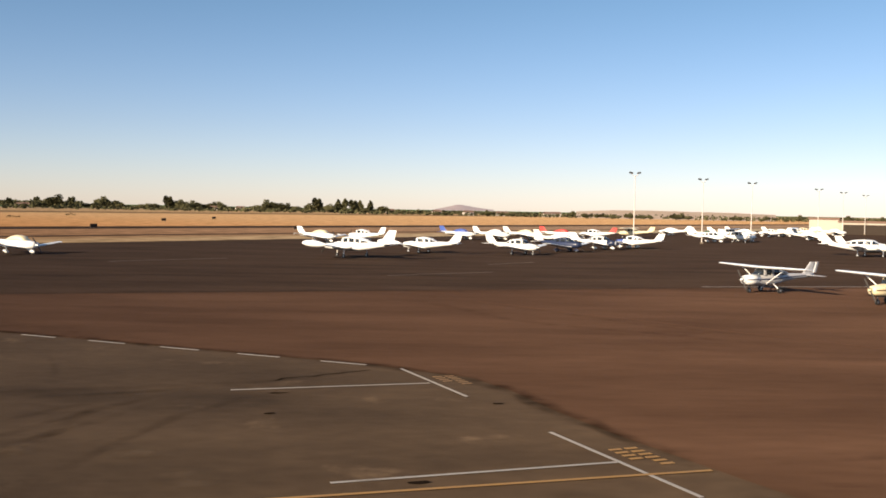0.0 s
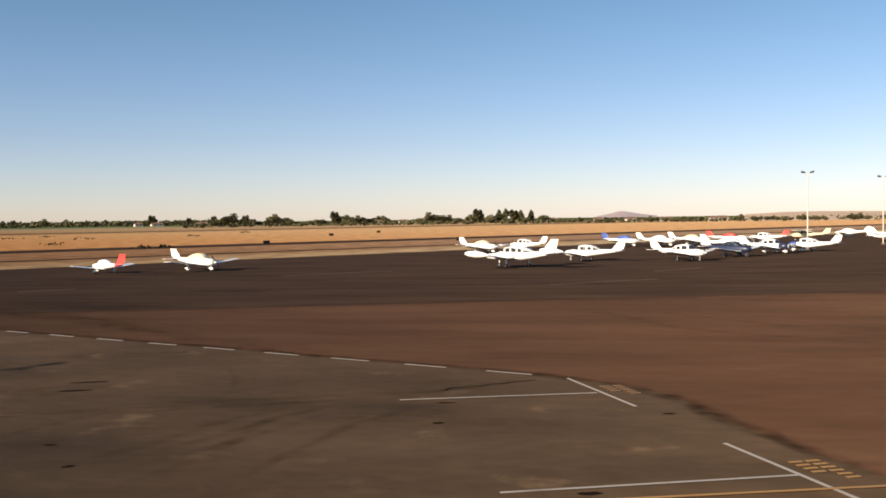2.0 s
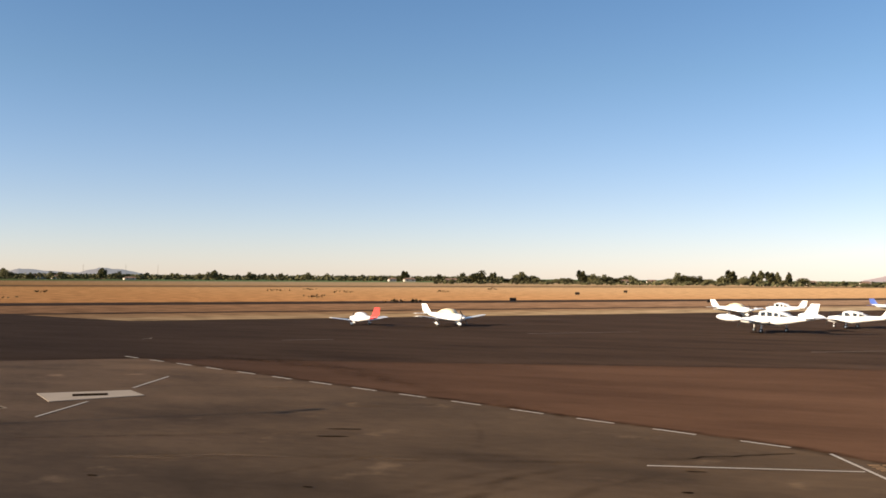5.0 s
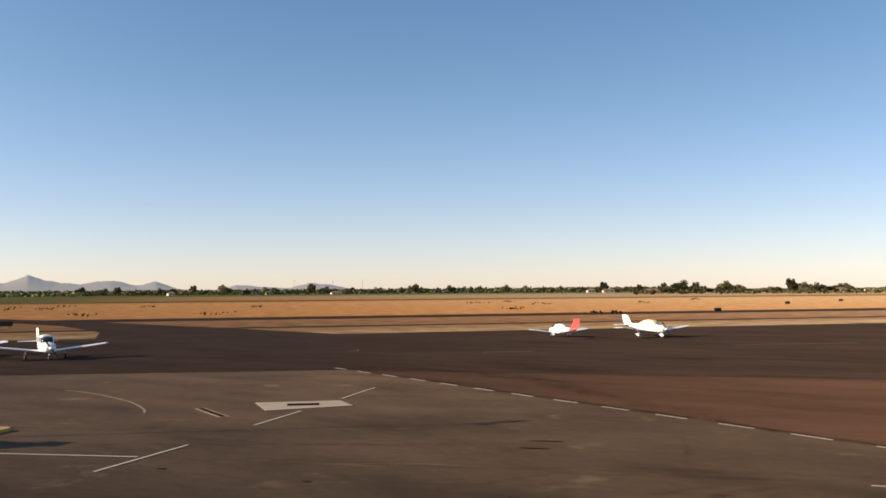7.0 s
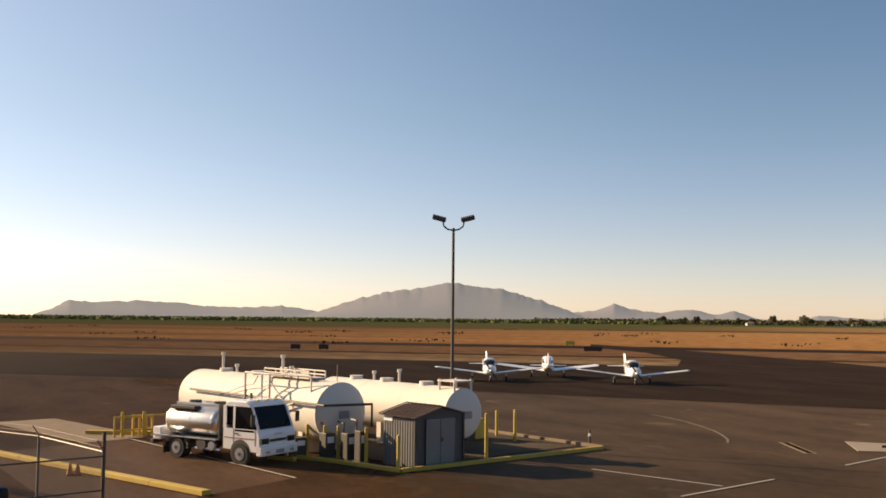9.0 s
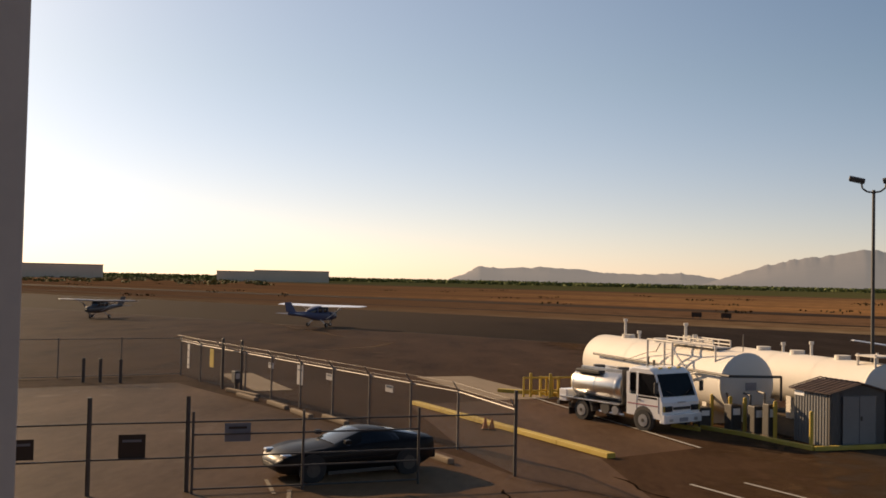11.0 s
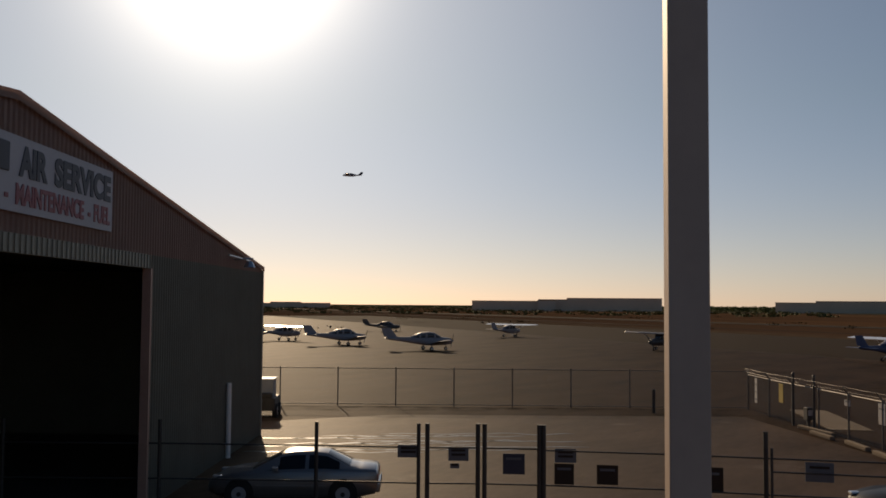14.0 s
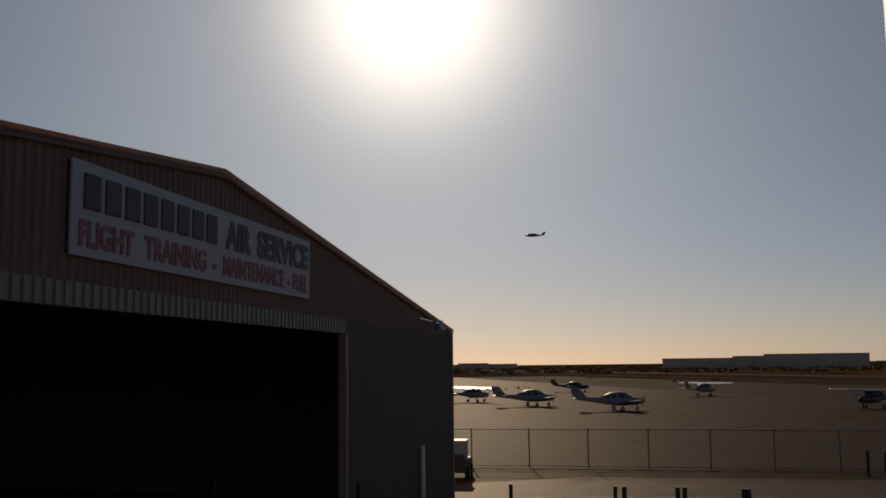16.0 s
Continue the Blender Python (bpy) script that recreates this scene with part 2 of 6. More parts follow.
    nt.links.new(sep.outputs["X"], r3.inputs["Value"])
    m3 = nt.nodes.new("ShaderNodeMath")
    m3.operation = "MULTIPLY"
    m3.use_clamp = True
    r4 = nt.nodes.new("ShaderNodeMapRange")
    r4.inputs["From Min"].default_value, r4.inputs["From Max"].default_value = 0.30, 0.55
    nt.links.new(n1.outputs[0], r4.inputs["Value"])
    nt.links.new(r3.outputs[0], m3.inputs[0])
    nt.links.new(r4.outputs[0], m3.inputs[1])
    mx = nt.nodes.new("ShaderNodeMix")
    mx.data_type = "RGBA"
    nt.links.new(m3.outputs[0], mx.inputs["Factor"])
    nt.links.new(mn.outputs["Result"], mx.inputs["A"])
    mx.inputs["B"].default_value = (0.170, 0.088, 0.046, 1)
    # irrigated crops beyond the runway to the west
    rc = nt.nodes.new("ShaderNodeMapRange")
    rc.inputs["From Min"].default_value, rc.inputs["From Max"].default_value = 545, 590
    nt.links.new(wob.outputs[0], rc.inputs["Value"])
    rd = nt.nodes.new("ShaderNodeMapRange")
    rd.inputs["From Min"].default_value, rd.inputs["From Max"].default_value = 70, -60
    nt.links.new(sep.outputs["X"], rd.inputs["Value"])
    mc = nt.nodes.new("ShaderNodeMath")
    mc.operation = "MULTIPLY"
    nt.links.new(rc.outputs[0], mc.inputs[0])
    nt.links.new(rd.outputs[0], mc.inputs[1])
    mg = nt.nodes.new("ShaderNodeMix")
    mg.data_type = "RGBA"
    nt.links.new(mc.outputs[0], mg.inputs["Factor"])
    nt.links.new(mx.outputs["Result"], mg.inputs["A"])
    mg.inputs["B"].default_value = (0.0900, 0.0880, 0.0375, 1)
    nt.links.new(mg.outputs["Result"], b.inputs["Base Color"])
    b.inputs["Diffuse Roughness"].default_value = 0.7
    return m


def asphalt(name, color, tint, streak=(1, 1, 1), turn=0.0, rough=0.9, patch=0.12, spec=0.15, dust=None, dark=0.45, matte=1.0):
    """Worn asphalt: fine grit, drag streaks, broad soft stains and pale dust."""
    m = mat(name, color, rough, vary=0.22, scale=patch, bump=0.35, bump_scale=30, spec=spec, stretch=streak, tint=tint, matte=matte)
    nt = m.node_tree
    b = nt.nodes["Principled BSDF"]
    for n in nt.nodes:
        if n.type == "MAPPING":
            n.inputs["Rotation"].default_value = (0, 0, turn)
            mp = n
    co = [n for n in nt.nodes if n.type == "TEX_COORD"][0]
    last = b.inputs["Base Color"].links[0].from_socket
    layers = [(0.10, 0.50, 0.72, [c * dark for c in color], 0.55, True), (0.9, 0.56, 0.75, [c * 0.6 for c in color], 0.35, True)]
    if dust:
        layers.append((0.33, 0.60, 0.74, dust, 0.8, False))
    for sc, lo, hi, col, amt, streaky in layers:
        nz = nt.nodes.new("ShaderNodeTexNoise")
        nz.inputs["Scale"].default_value = sc
        nz.inputs["Detail"].default_value = 5
        nz.inputs["Roughness"].default_value = 0.6
        nt.links.new((mp.outputs[0] if streaky else co.outputs["Object"]), nz.inputs[0])
        rg = nt.nodes.new("ShaderNodeMapRange")
        rg.interpolation_type = "SMOOTHSTEP"
        rg.inputs["From Min"].default_value, rg.inputs["From Max"].default_value = lo, hi
        rg.inputs["To Max"].default_value = amt
        nt.links.new(nz.outputs[0], rg.inputs["Value"])
        mx = nt.nodes.new("ShaderNodeMix")
        mx.data_type = "RGBA"
        nt.links.new(rg.outputs[0], mx.inputs["Factor"])
        nt.links.new(last, mx.inputs["A"])
        mx.inputs["B"].default_value = (*col, 1)
        last = mx.outputs["Result"]
    nt.links.new(last, b.inputs["Base Color"])
    return m


FIELD = field_material()
GREY = asphalt("old_grey_asphalt", (0.0348, 0.0238, 0.0151), (0.0657, 0.0449, 0.0285), streak=(1, 2.0, 1), turn=-0.3, rough=0.85, spec=0.05, dust=(0.1006, 0.0698, 0.0449))
SOUTH = asphalt("brown_worn_asphalt", (0.0769, 0.0393, 0.0191), (0.1313, 0.0699, 0.0358), streak=(1, 3.2, 1), turn=0.5, rough=0.65, spec=0.009, dust=(0.1513, 0.0847, 0.0458), matte=0.75)
DARK = asphalt("fresh_dark_asphalt", (0.0261, 0.0165, 0.0113), (0.0477, 0.0309, 0.0216), streak=(0.6, 2.4, 1), turn=-0.3, spec=0.015, matte=0.7)
BROWN = asphalt("brown_sealed_asphalt", (0.0448, 0.0245, 0.0150), (0.0728, 0.0406, 0.0256), streak=(0.7, 3.0, 1), turn=-0.1, patch=0.08, spec=0.02, dark=0.6)
def drift(m, turn, start, stop, color, blend="MIX", wobble=0.0, amount=1.0):
    """Shifts a surface's colour slowly along one direction of the plan."""
    nt = m.node_tree
    b = nt.nodes["Principled BSDF"]
    co = nt.nodes.new("ShaderNodeTexCoord")
    mp = nt.nodes.new("ShaderNodeMapping")
    mp.inputs["Rotation"].default_value = (0, 0, -turn)
    sp = nt.nodes.new("ShaderNodeSeparateXYZ")
    nz = nt.nodes.new("ShaderNodeTexNoise")
    nz.inputs["Scale"].default_value, nz.inputs["Detail"].default_value = 0.05, 5
    ad = nt.nodes.new("ShaderNodeMath")
    ad.operation = "MULTIPLY_ADD"
    ad.inputs[1].default_value = wobble
    rg = nt.nodes.new("ShaderNodeMapRange")
    rg.interpolation_type = "SMOOTHSTEP"
    rg.inputs["From Min"].default_value, rg.inputs["From Max"].default_value = start, stop
    rg.inputs["To Max"].default_value = amount
    mx = nt.nodes.new("ShaderNodeMix")
    mx.data_type, mx.blend_type = "RGBA", blend
    mx.inputs["B"].default_value = (*color, 1)
    nt.links.new(co.outputs["Object"], mp.inputs[0])
    nt.links.new(mp.outputs[0], sp.inputs[0])
    nt.links.new(co.outputs["Object"], nz.inputs[0])
    nt.links.new(nz.outputs[0], ad.inputs[0])
    nt.links.new(sp.outputs["X"], ad.inputs[2])
    nt.links.new(ad.outputs[0], rg.inputs["Value"])
    nt.links.new(rg.outputs[0], mx.inputs["Factor"])
    nt.links.new(b.inputs["Base Color"].links[0].from_socket, mx.inputs["A"])
    nt.links.new(mx.outputs["Result"], b.inputs["Base Color"])


# the newer strip wears into the brown yard towards its south end; the old apron is greyer to the west
drift(DARK, math.atan2(RUN.y, RUN.x), -5, -75, (0.0685, 0.0417, 0.0246), wobble=60)
drift(GREY, 0.0, -4, -36, (2.05, 1.92, 1.82), "MULTIPLY", wobble=14)
YARD = asphalt("pale_worn_yard_asphalt", (0.1248, 0.0679, 0.0357), (0.2080, 0.1172, 0.0645), streak=(1, 2.6, 1), turn=0.5, rough=0.6, spec=0.02, dust=(0.2294, 0.1444, 0.0874), dark=0.5, matte=0.75)

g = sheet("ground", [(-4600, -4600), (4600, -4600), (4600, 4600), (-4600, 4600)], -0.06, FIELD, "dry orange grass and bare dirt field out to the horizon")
apron = sheet("pavement", [at(121, 420), at(121, -420), at(-200, -420), at(-200, 420)], 0.0, GREY, "old grey asphalt apron with stains and tyre marks")
dark = sheet("pavement_dark", [(-43.9, 51.9), at(76.4, -40), at(76, -420), at(121.4, -420), at(121.4, 420), at(20, 420), (95, 96.5)], 0.012, DARK, "darker newly laid asphalt parking strip")
south = sheet("pavement_south", [(-2, 0), (2, -60), (-30, -90), at(75.6, -420), at(75.7, -44), (-54, 17), (-44, 20), (-33.5, 12.5), (-20, 8.5), (-2, 1.5)], 0.004, SOUTH, "worn brown asphalt yard between the fences and hangar")
yard = sheet("pavement_yard", [(-2, 0), (2, -40), (-16, -42), (-40.5, -27.5), (-49.5, -13.0), (-31.5, 0.2), (-27.84, 2.3), (-23.9, 5.5), (-20.5, 8.0), (-2, 1.5)], 0.0065, YARD, "paler worn asphalt yard inside the fences")
lane = sheet("pavement_lane", [(-43.0, -0.8), (-31.0, 5.5), (-33.2, 8.6), (-46.0, 4.3)], 0.0068, YARD, "dusty paler asphalt lane beside the fuel truck")
wedge = sheet("pavement_wedge", [(-43.2, -1.3), (-31.9, 0.9), (-27.7, 2.4), (-24.0, 5.6), (-30.9, 5.1)], 0.0067, YARD, "worn brown asphalt between the fence and the kerb")
brown = sheet("pavement_brown", [(-45.2, 52.7), (-2.7, 34.5), (0.95, 32.0), (2.05, 29.9), (3.1, 26.9), (4.3, 24.1), (5.8, 21.1), (7.9, 17.0), (10.5, 11.0), (60, 2), (110, 20), (110, 101)], 0.008, BROWN, "reddish brown sealed asphalt taxi area")
for i, (m0, m1, l0, l1) in enumerate(((146, 150, -900, 900), (187, 206, -1400, 1400), (505, 535, -2000, 2000))):
    sheet("road_%d" % (i + 1), [at(m0, l0), at(m1, l0), at(m1, l1), at(m0, l1)], -0.03, DARK, "long dark asphalt taxiway strip across the dry field", category="taxiway")
sheet("road_4", [(-77.1, 89.2), (-81.0, 93.8), (-101.6, 99.4), (-126.3, 105.0), (-158.7, 112.4), (-190.0, 114.7), (-168.5, 101.7), (-141.2, 95.9), (-114.2, 83.4), (-98.3, 71.2)], -0.02, DARK, "dark asphalt connector from the apron to the taxiway", category="taxiway")

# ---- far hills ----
# distance haze is put in as emission over a dark rock colour
HILL = mat("hill_rock_with_haze", (0.11, 0.095, 0.09), 0.95, vary=0.10, scale=0.003, spec=0.02)
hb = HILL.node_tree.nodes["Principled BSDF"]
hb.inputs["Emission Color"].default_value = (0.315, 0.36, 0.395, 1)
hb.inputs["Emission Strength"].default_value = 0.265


def hills(name, label, dist, profile, rough, mt=None, cat="mountain"):
    """A range of hills through (azimuth, elevation) crests, with gullied slopes."""
    bm = bmesh.new()
    rows = []
    a0, a1 = profile[0][0], profile[-1][0]
    steps = int(abs(a1 - a0) / 0.10)
    nj = 9
    for i in range(steps + 1):
        a = a0 + (a1 - a0) * i / steps
        for (p0, e0), (p1, e1) in zip(profile, profile[1:]):
            if p0 <= a <= p1:
                el = e0 + (e1 - e0) * (a - p0) / (p1 - p0)
                break
        h0 = math.tan(radians(el)) * dist + EYE
        el = max(0.0, el + min(1, el * 2.5) * rough * (noise.noise(Vector((a * 2.1, dist * 0.01, 0))) + 0.5 * noise.noise(Vector((a * 6.3, 3, 0)))))
        h = math.tan(radians(el)) * dist + EYE
        d = Vector((-math.sin(radians(a)), math.cos(radians(a)), 0))
        col = []
        for j in range(nj + 1):
            u = j / nj
            g_ = noise.noise(Vector((a * 0.8 + u * 0.9, u * 2.2, dist))) + 0.5 * noise.noise(Vector((a * 1.7 - u, u * 5.0, dist)))
            z = (h0 + (h - h0) * u ** 4) * (u ** 0.8) * (1 + 0.03 * g_ * (1 - u))
            col.append(bm.verts.new(d * (dist - 700 * (1 - u) + 4 * g_ * (1 - u) * u * 4) + Vector((0, 0, z - 1.0 * (1 - u)))))
        rows.append(col)
    for a, b in zip(rows, rows[1:]):
        for j in range(nj):
            bm.faces.new((a[j], b[j], b[j + 1], a[j + 1]))
    return tagged(part(name, bm, mt or HILL, smooth=True), label, cat, "hills on the skyline", "structure")


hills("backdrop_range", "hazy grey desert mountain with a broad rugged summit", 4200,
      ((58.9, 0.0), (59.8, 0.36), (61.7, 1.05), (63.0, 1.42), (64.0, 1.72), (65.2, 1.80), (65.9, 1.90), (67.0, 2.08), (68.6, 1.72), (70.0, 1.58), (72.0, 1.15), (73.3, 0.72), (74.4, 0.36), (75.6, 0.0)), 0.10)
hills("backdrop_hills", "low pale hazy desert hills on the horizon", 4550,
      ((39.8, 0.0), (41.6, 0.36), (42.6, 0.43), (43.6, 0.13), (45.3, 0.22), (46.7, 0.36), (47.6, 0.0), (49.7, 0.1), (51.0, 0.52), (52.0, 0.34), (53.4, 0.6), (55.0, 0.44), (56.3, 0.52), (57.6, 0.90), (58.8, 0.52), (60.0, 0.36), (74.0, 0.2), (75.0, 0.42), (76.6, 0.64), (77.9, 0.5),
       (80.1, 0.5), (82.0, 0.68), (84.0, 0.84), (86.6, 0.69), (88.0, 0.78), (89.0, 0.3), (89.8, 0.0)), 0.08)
# the butte's haze is likewise an emission added to its rock
HILL2 = mat("pink_rock_with_haze", (0.20, 0.14, 0.12), 0.95, vary=0.10, scale=0.003, spec=0.02)
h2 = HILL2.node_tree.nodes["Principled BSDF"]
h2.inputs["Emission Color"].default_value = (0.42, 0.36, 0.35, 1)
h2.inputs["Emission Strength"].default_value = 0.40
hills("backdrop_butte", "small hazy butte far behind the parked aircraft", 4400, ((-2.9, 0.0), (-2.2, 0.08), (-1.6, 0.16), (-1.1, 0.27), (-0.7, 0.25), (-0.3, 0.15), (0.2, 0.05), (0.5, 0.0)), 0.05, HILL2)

hills("backdrop_mound", "low tan earth mound behind the far aircraft rows", 1500, ((-18.5, 0.0), (-16.0, 0.07), (-13.2, 0.10), (-11.6, 0.12), (-9.6, 0.10), (-7.6, 0.0)), 0.05, mat("tan_earth", (0.50, 0.36, 0.24), 0.95, vary=0.15, scale=0.02), "hill")

# ---- hangar ----
HC = Vector((-31.1, -27.8))            # the far corner of its gable
HW = Vector((0.86, 0.51)).normalized() # along the gable, towards the near side
HB = Vector((-0.51, 0.86)) * -1        # into the building
HM = Matrix(((HW.x, HB.x, 0, HC.x), (HW.y, HB.y, 0, HC.y), (0, 0, 1, 0), (0, 0, 0, 1)))
TIN = mat("brown_corrugated_steel", (0.42, 0.255, 0.20), 0.55, 0.15, vary=0.12, scale=0.8)
TIN2 = mat("beige_corrugated_steel", (0.26, 0.25, 0.20), 0.55, 0.15, vary=0.12, scale=0.8)
hangar = thing("hangar", "large brown corrugated steel hangar with an open dark doorway", "hangar", m=HM)
EAVE, RIDGE, HALF = 6.84, 9.18, 23.0


def ribbed(x0, x1, z0, ztop, step=0.22, depth=0.022):
    """Corrugated wall sheeting in the x-z plane; ztop gives its height at x."""
    bm = bmesh.new()
    n = max(2, int((x1 - x0) / (step / 4)))
    cols = []
    for i in range(n + 1):
        x = x0 + (x1 - x0) * i / n
        y = -depth * (1 if (i % 4) in (1, 2) else 0)
        cols.append((bm.verts.new((x, y, z0)), bm.verts.new((x, y, ztop(x)))))
    for a, b in zip(cols, cols[1:]):
        bm.faces.new((a[0], b[0], b[1], a[1]))
    bmesh.ops.solidify(bm, geom=bm.faces[:], thickness=0.03)
    return bm


roofline = lambda x: EAVE + (RIDGE - EAVE) * (1 - abs(x - HALF) / HALF)
DOOR0, DOOR1, DOORH = 15.1, 30.9, 6.27
part("wall", ribbed(0.0, DOOR0, 0, lambda x: DOORH + 0.36), TIN2, hangar)
part("wall", ribbed(DOOR1, 2 * HALF, 0, lambda x: DOORH + 0.36), TIN2, hangar)
part("gable", ribbed(0.0, 2 * HALF, DOORH + 0.36, roofline), TIN, hangar, "dark brown gable sheeting")
lintel = part("lintel", box(DOOR0, DOOR1, -0.06, 0.10, DOORH, DOORH + 0.355), TIN2, hangar, "ribbed strip over the doorway")
bm = bmesh.new()
for i in range(66):
    x = DOOR0 + 0.1 + i * 0.24
    box_into(bm, x, x + 0.10, -0.085, -0.06, DOORH + 0.01, DOORH + 0.35)
part("ribs", bm, TIN2, lintel)["kind"] = "stuff"
DEEP = 34.0
for x in (0.0, 2 * HALF):
    part("side_wall", box(x - 0.04, x + 0.04, 0.05, DEEP, 0, EAVE - 0.05), TIN2, hangar)
bm = bmesh.new()
f = bm.faces.new([bm.verts.new((x, DEEP - 0.1, z)) for x, z in ((0, 0), (2 * HALF, 0), (2 * HALF, EAVE), (HALF, RIDGE), (0, EAVE))])
bmesh.ops.solidify(bm, geom=[f], thickness=0.08)
part("back_wall", bm, TIN2, hangar)
for sx in (0, 1):
    bm = bmesh.new()
    a, b = (-0.12, HALF) if sx == 0 else (HALF, 2 * HALF + 0.12)
    za, zb = roofline(a) + 0.02, roofline(b) + 0.02
    vs = [bm.verts.new(p) for p in ((a, -0.06, za), (b, -0.06, zb), (b, DEEP + 0.2, zb), (a, DEEP + 0.2, za))]
    f = bm.faces.new(vs)
    bmesh.ops.solidify(bm, geom=[f], thickness=-0.06)
    part("roof", bm, STEEL, hangar)
    bm = bmesh.new()
    vs = [bm.verts.new(p) for p in ((a, -0.10, za - 0.16), (b, -0.10, zb - 0.16), (b, -0.10, zb + 0.02), (a, -0.10, za + 0.02))]
    f = bm.faces.new(vs)
    bmesh.ops.solidify(bm, geom=[f], thickness=-0.035)
    part("trim", bm, TIN, hangar, "thin metal edge strip along the roof")
# dark sheet added to blacken the interior and stop light leaks
part("added_dark_ceiling", box(0.1, 2 * HALF - 0.1, 0.15, DEEP - 0.2, DOORH + 0.36, DOORH + 0.40), mat("dark_interior_fill", (0.10, 0.09, 0.075), 0.9), hangar)
part("corner_trim", box(-0.08, 0.10, -0.09, 0.06, 0, EAVE - 0.1, 0.01), TIN2, hangar)
part("door_jamb", box(DOOR0 - 0.12, DOOR0 + 0.03, -0.12, 0.10, 0, DOORH), TIN, hangar)
part("floor_slab", box(0.1, 2 * HALF - 0.1, 0.1, DEEP - 0.15, -0.02, 0.012), mat("hangar_floor", (0.12, 0.11, 0.10), 0.7, scale=0.6), hangar)
part("drain_pipe", tube((6.0, -0.12, 0.0), (6.0, -0.12, 2.6), 0.09), WHITE, hangar, "short white pipe at the wall's foot")
wall_lamp = part("wall_lamp", tube((5.3, -0.05, 6.95), (5.3, -0.75, 6.98), 0.03), METAL, hangar, "bracket lamp with a bright metal hood")
part("arm", tube((4.1, -0.35, 6.95), (7.4, -0.35, 7.0), 0.03), METAL, wall_lamp)
part("hood", tube((4.3, -0.4, 6.70), (4.3, -0.4, 6.92), 0.22, 0.10, n=14), METAL, wall_lamp)


# ---- aircraft ----
SPAR = mat("dark_undercarriage_steel", (0.10, 0.10, 0.10), 0.5, 0.5, vary=0.15, scale=6)


def aircraft(name, label, m, high=False, twin=False, tips=False, body=WHITE, tail=None, wing=None, nose=None, cover=None, rear=None, stripe=None, gear=True, spats=True, group="parked aircraft"):
    """A light aircraft with its nose at +x, on its wheels."""
    tail, wing, nose = tail or body, wing or body, nose or body
    ob = thing(name, label, "aircraft", group, m)
    zc = 1.22 if twin else 1.04 if high else 0.98
    # fuselage
    prof = [(2.38, -0.02, 0.17, 0.17), (2.30, -0.02, 0.39, 0.31), (1.70, -0.02, 0.50, 0.40), (1.05, 0.0, 0.56, 0.46), (0.30, 0.0, 0.58, 0.49), (-0.7, 0.02, 0.56, 0.47),
            (-1.7, 0.09, 0.43, 0.38), (-3.0, 0.19, 0.25, 0.26), (-4.3, 0.28, 0.12, 0.17), (-4.85, 0.31, 0.05, 0.11)]
    cab = [(1.15, 0.36, 0.34, 0.10), (0.45, 0.54, 0.49, 0.34), (-0.4, 0.60, 0.50, 0.36), (-1.2, 0.52, 0.44, 0.30), (-2.2, 0.34, 0.22, 0.12)]
    roof = [(0.50, 0.76, 0.42, 0.13), (-0.2, 0.82, 0.46, 0.17), (-1.1, 0.72, 0.42, 0.18), (-2.1, 0.40, 0.24, 0.12)]
    posts, pw = (0.40, -0.55, -1.25), 0.49
    if high:
        prof[5:8] = [(-0.7, 0.04, 0.54, 0.46), (-1.7, 0.14, 0.38, 0.33), (-3.0, 0.24, 0.22, 0.22)]
        cab = [(1.15, 0.36, 0.34, 0.12), (0.75, 0.58, 0.50, 0.34), (0.0, 0.62, 0.53, 0.36), (-0.9, 0.56, 0.49, 0.32), (-1.9, 0.34, 0.26, 0.14)]
        roof = [(0.75, 0.87, 0.46, 0.08), (0, 0.93, 0.50, 0.09), (-0.9, 0.83, 0.46, 0.10), (-2.0, 0.46, 0.22, 0.09)]
        posts, pw = (0.62, -0.15, -0.95), 0.51
    if twin:
        prof = [(3.75, -0.12, 0.06, 0.06), (3.5, -0.09, 0.27, 0.24), (2.7, -0.03, 0.48, 0.40), (1.8, 0.02, 0.60, 0.52), (0.6, 0.04, 0.66, 0.58), (-0.8, 0.05, 0.64, 0.56),
                (-2.2, 0.13, 0.46, 0.43), (-3.8, 0.26, 0.25, 0.27), (-5.2, 0.37, 0.10, 0.16), (-5.5, 0.39, 0.05, 0.12)]
        cab = [(1.95, 0.38, 0.36, 0.10), (1.25, 0.56, 0.54, 0.36), (0.2, 0.66, 0.58, 0.40), (-1.2, 0.60, 0.54, 0.34), (-2.7, 0.38, 0.28, 0.16)]
        roof = [(1.30, 0.80, 0.47, 0.14), (0.2, 0.91, 0.54, 0.18), (-1.2, 0.79, 0.50, 0.20), (-2.6, 0.46, 0.28, 0.14)]
        posts, pw = (1.15, 0.25, -0.7, -1.5), 0.56
    part("fuselage", loft([oval(x, zc + z, w, h, p=2.6) for x, z, w, h in prof]), body, ob, smooth=True)
    # cabin
    part("canopy", loft([oval(x, zc + z, w, h, p=2.8) for x, z, w, h in cab]), cover or GLASS, ob, "cloth cabin cover" if cover else "tinted cabin windows", smooth=True)
    if not cover:
        part("cabin_roof", loft([oval(x, zc + z, w, h) for x, z, w, h in roof]), body, ob, smooth=True)
        for s in (1, -1):
            for px in posts:
                part("door_post", box(px - 0.11, px + 0.11, s * pw - 0.04, s * pw + 0.04, zc + 0.36, zc + 0.80, 0.02), body, ob)
    if stripe:
        for s in (1, -1):
            bm = bmesh.new()
            cols = []
            for x, z, w, h in prof[1:-1]:
                cols.append([bm.verts.new((x, s * (w + 0.012), zc + z + dz * h)) for dz in (-0.02, 0.22)])
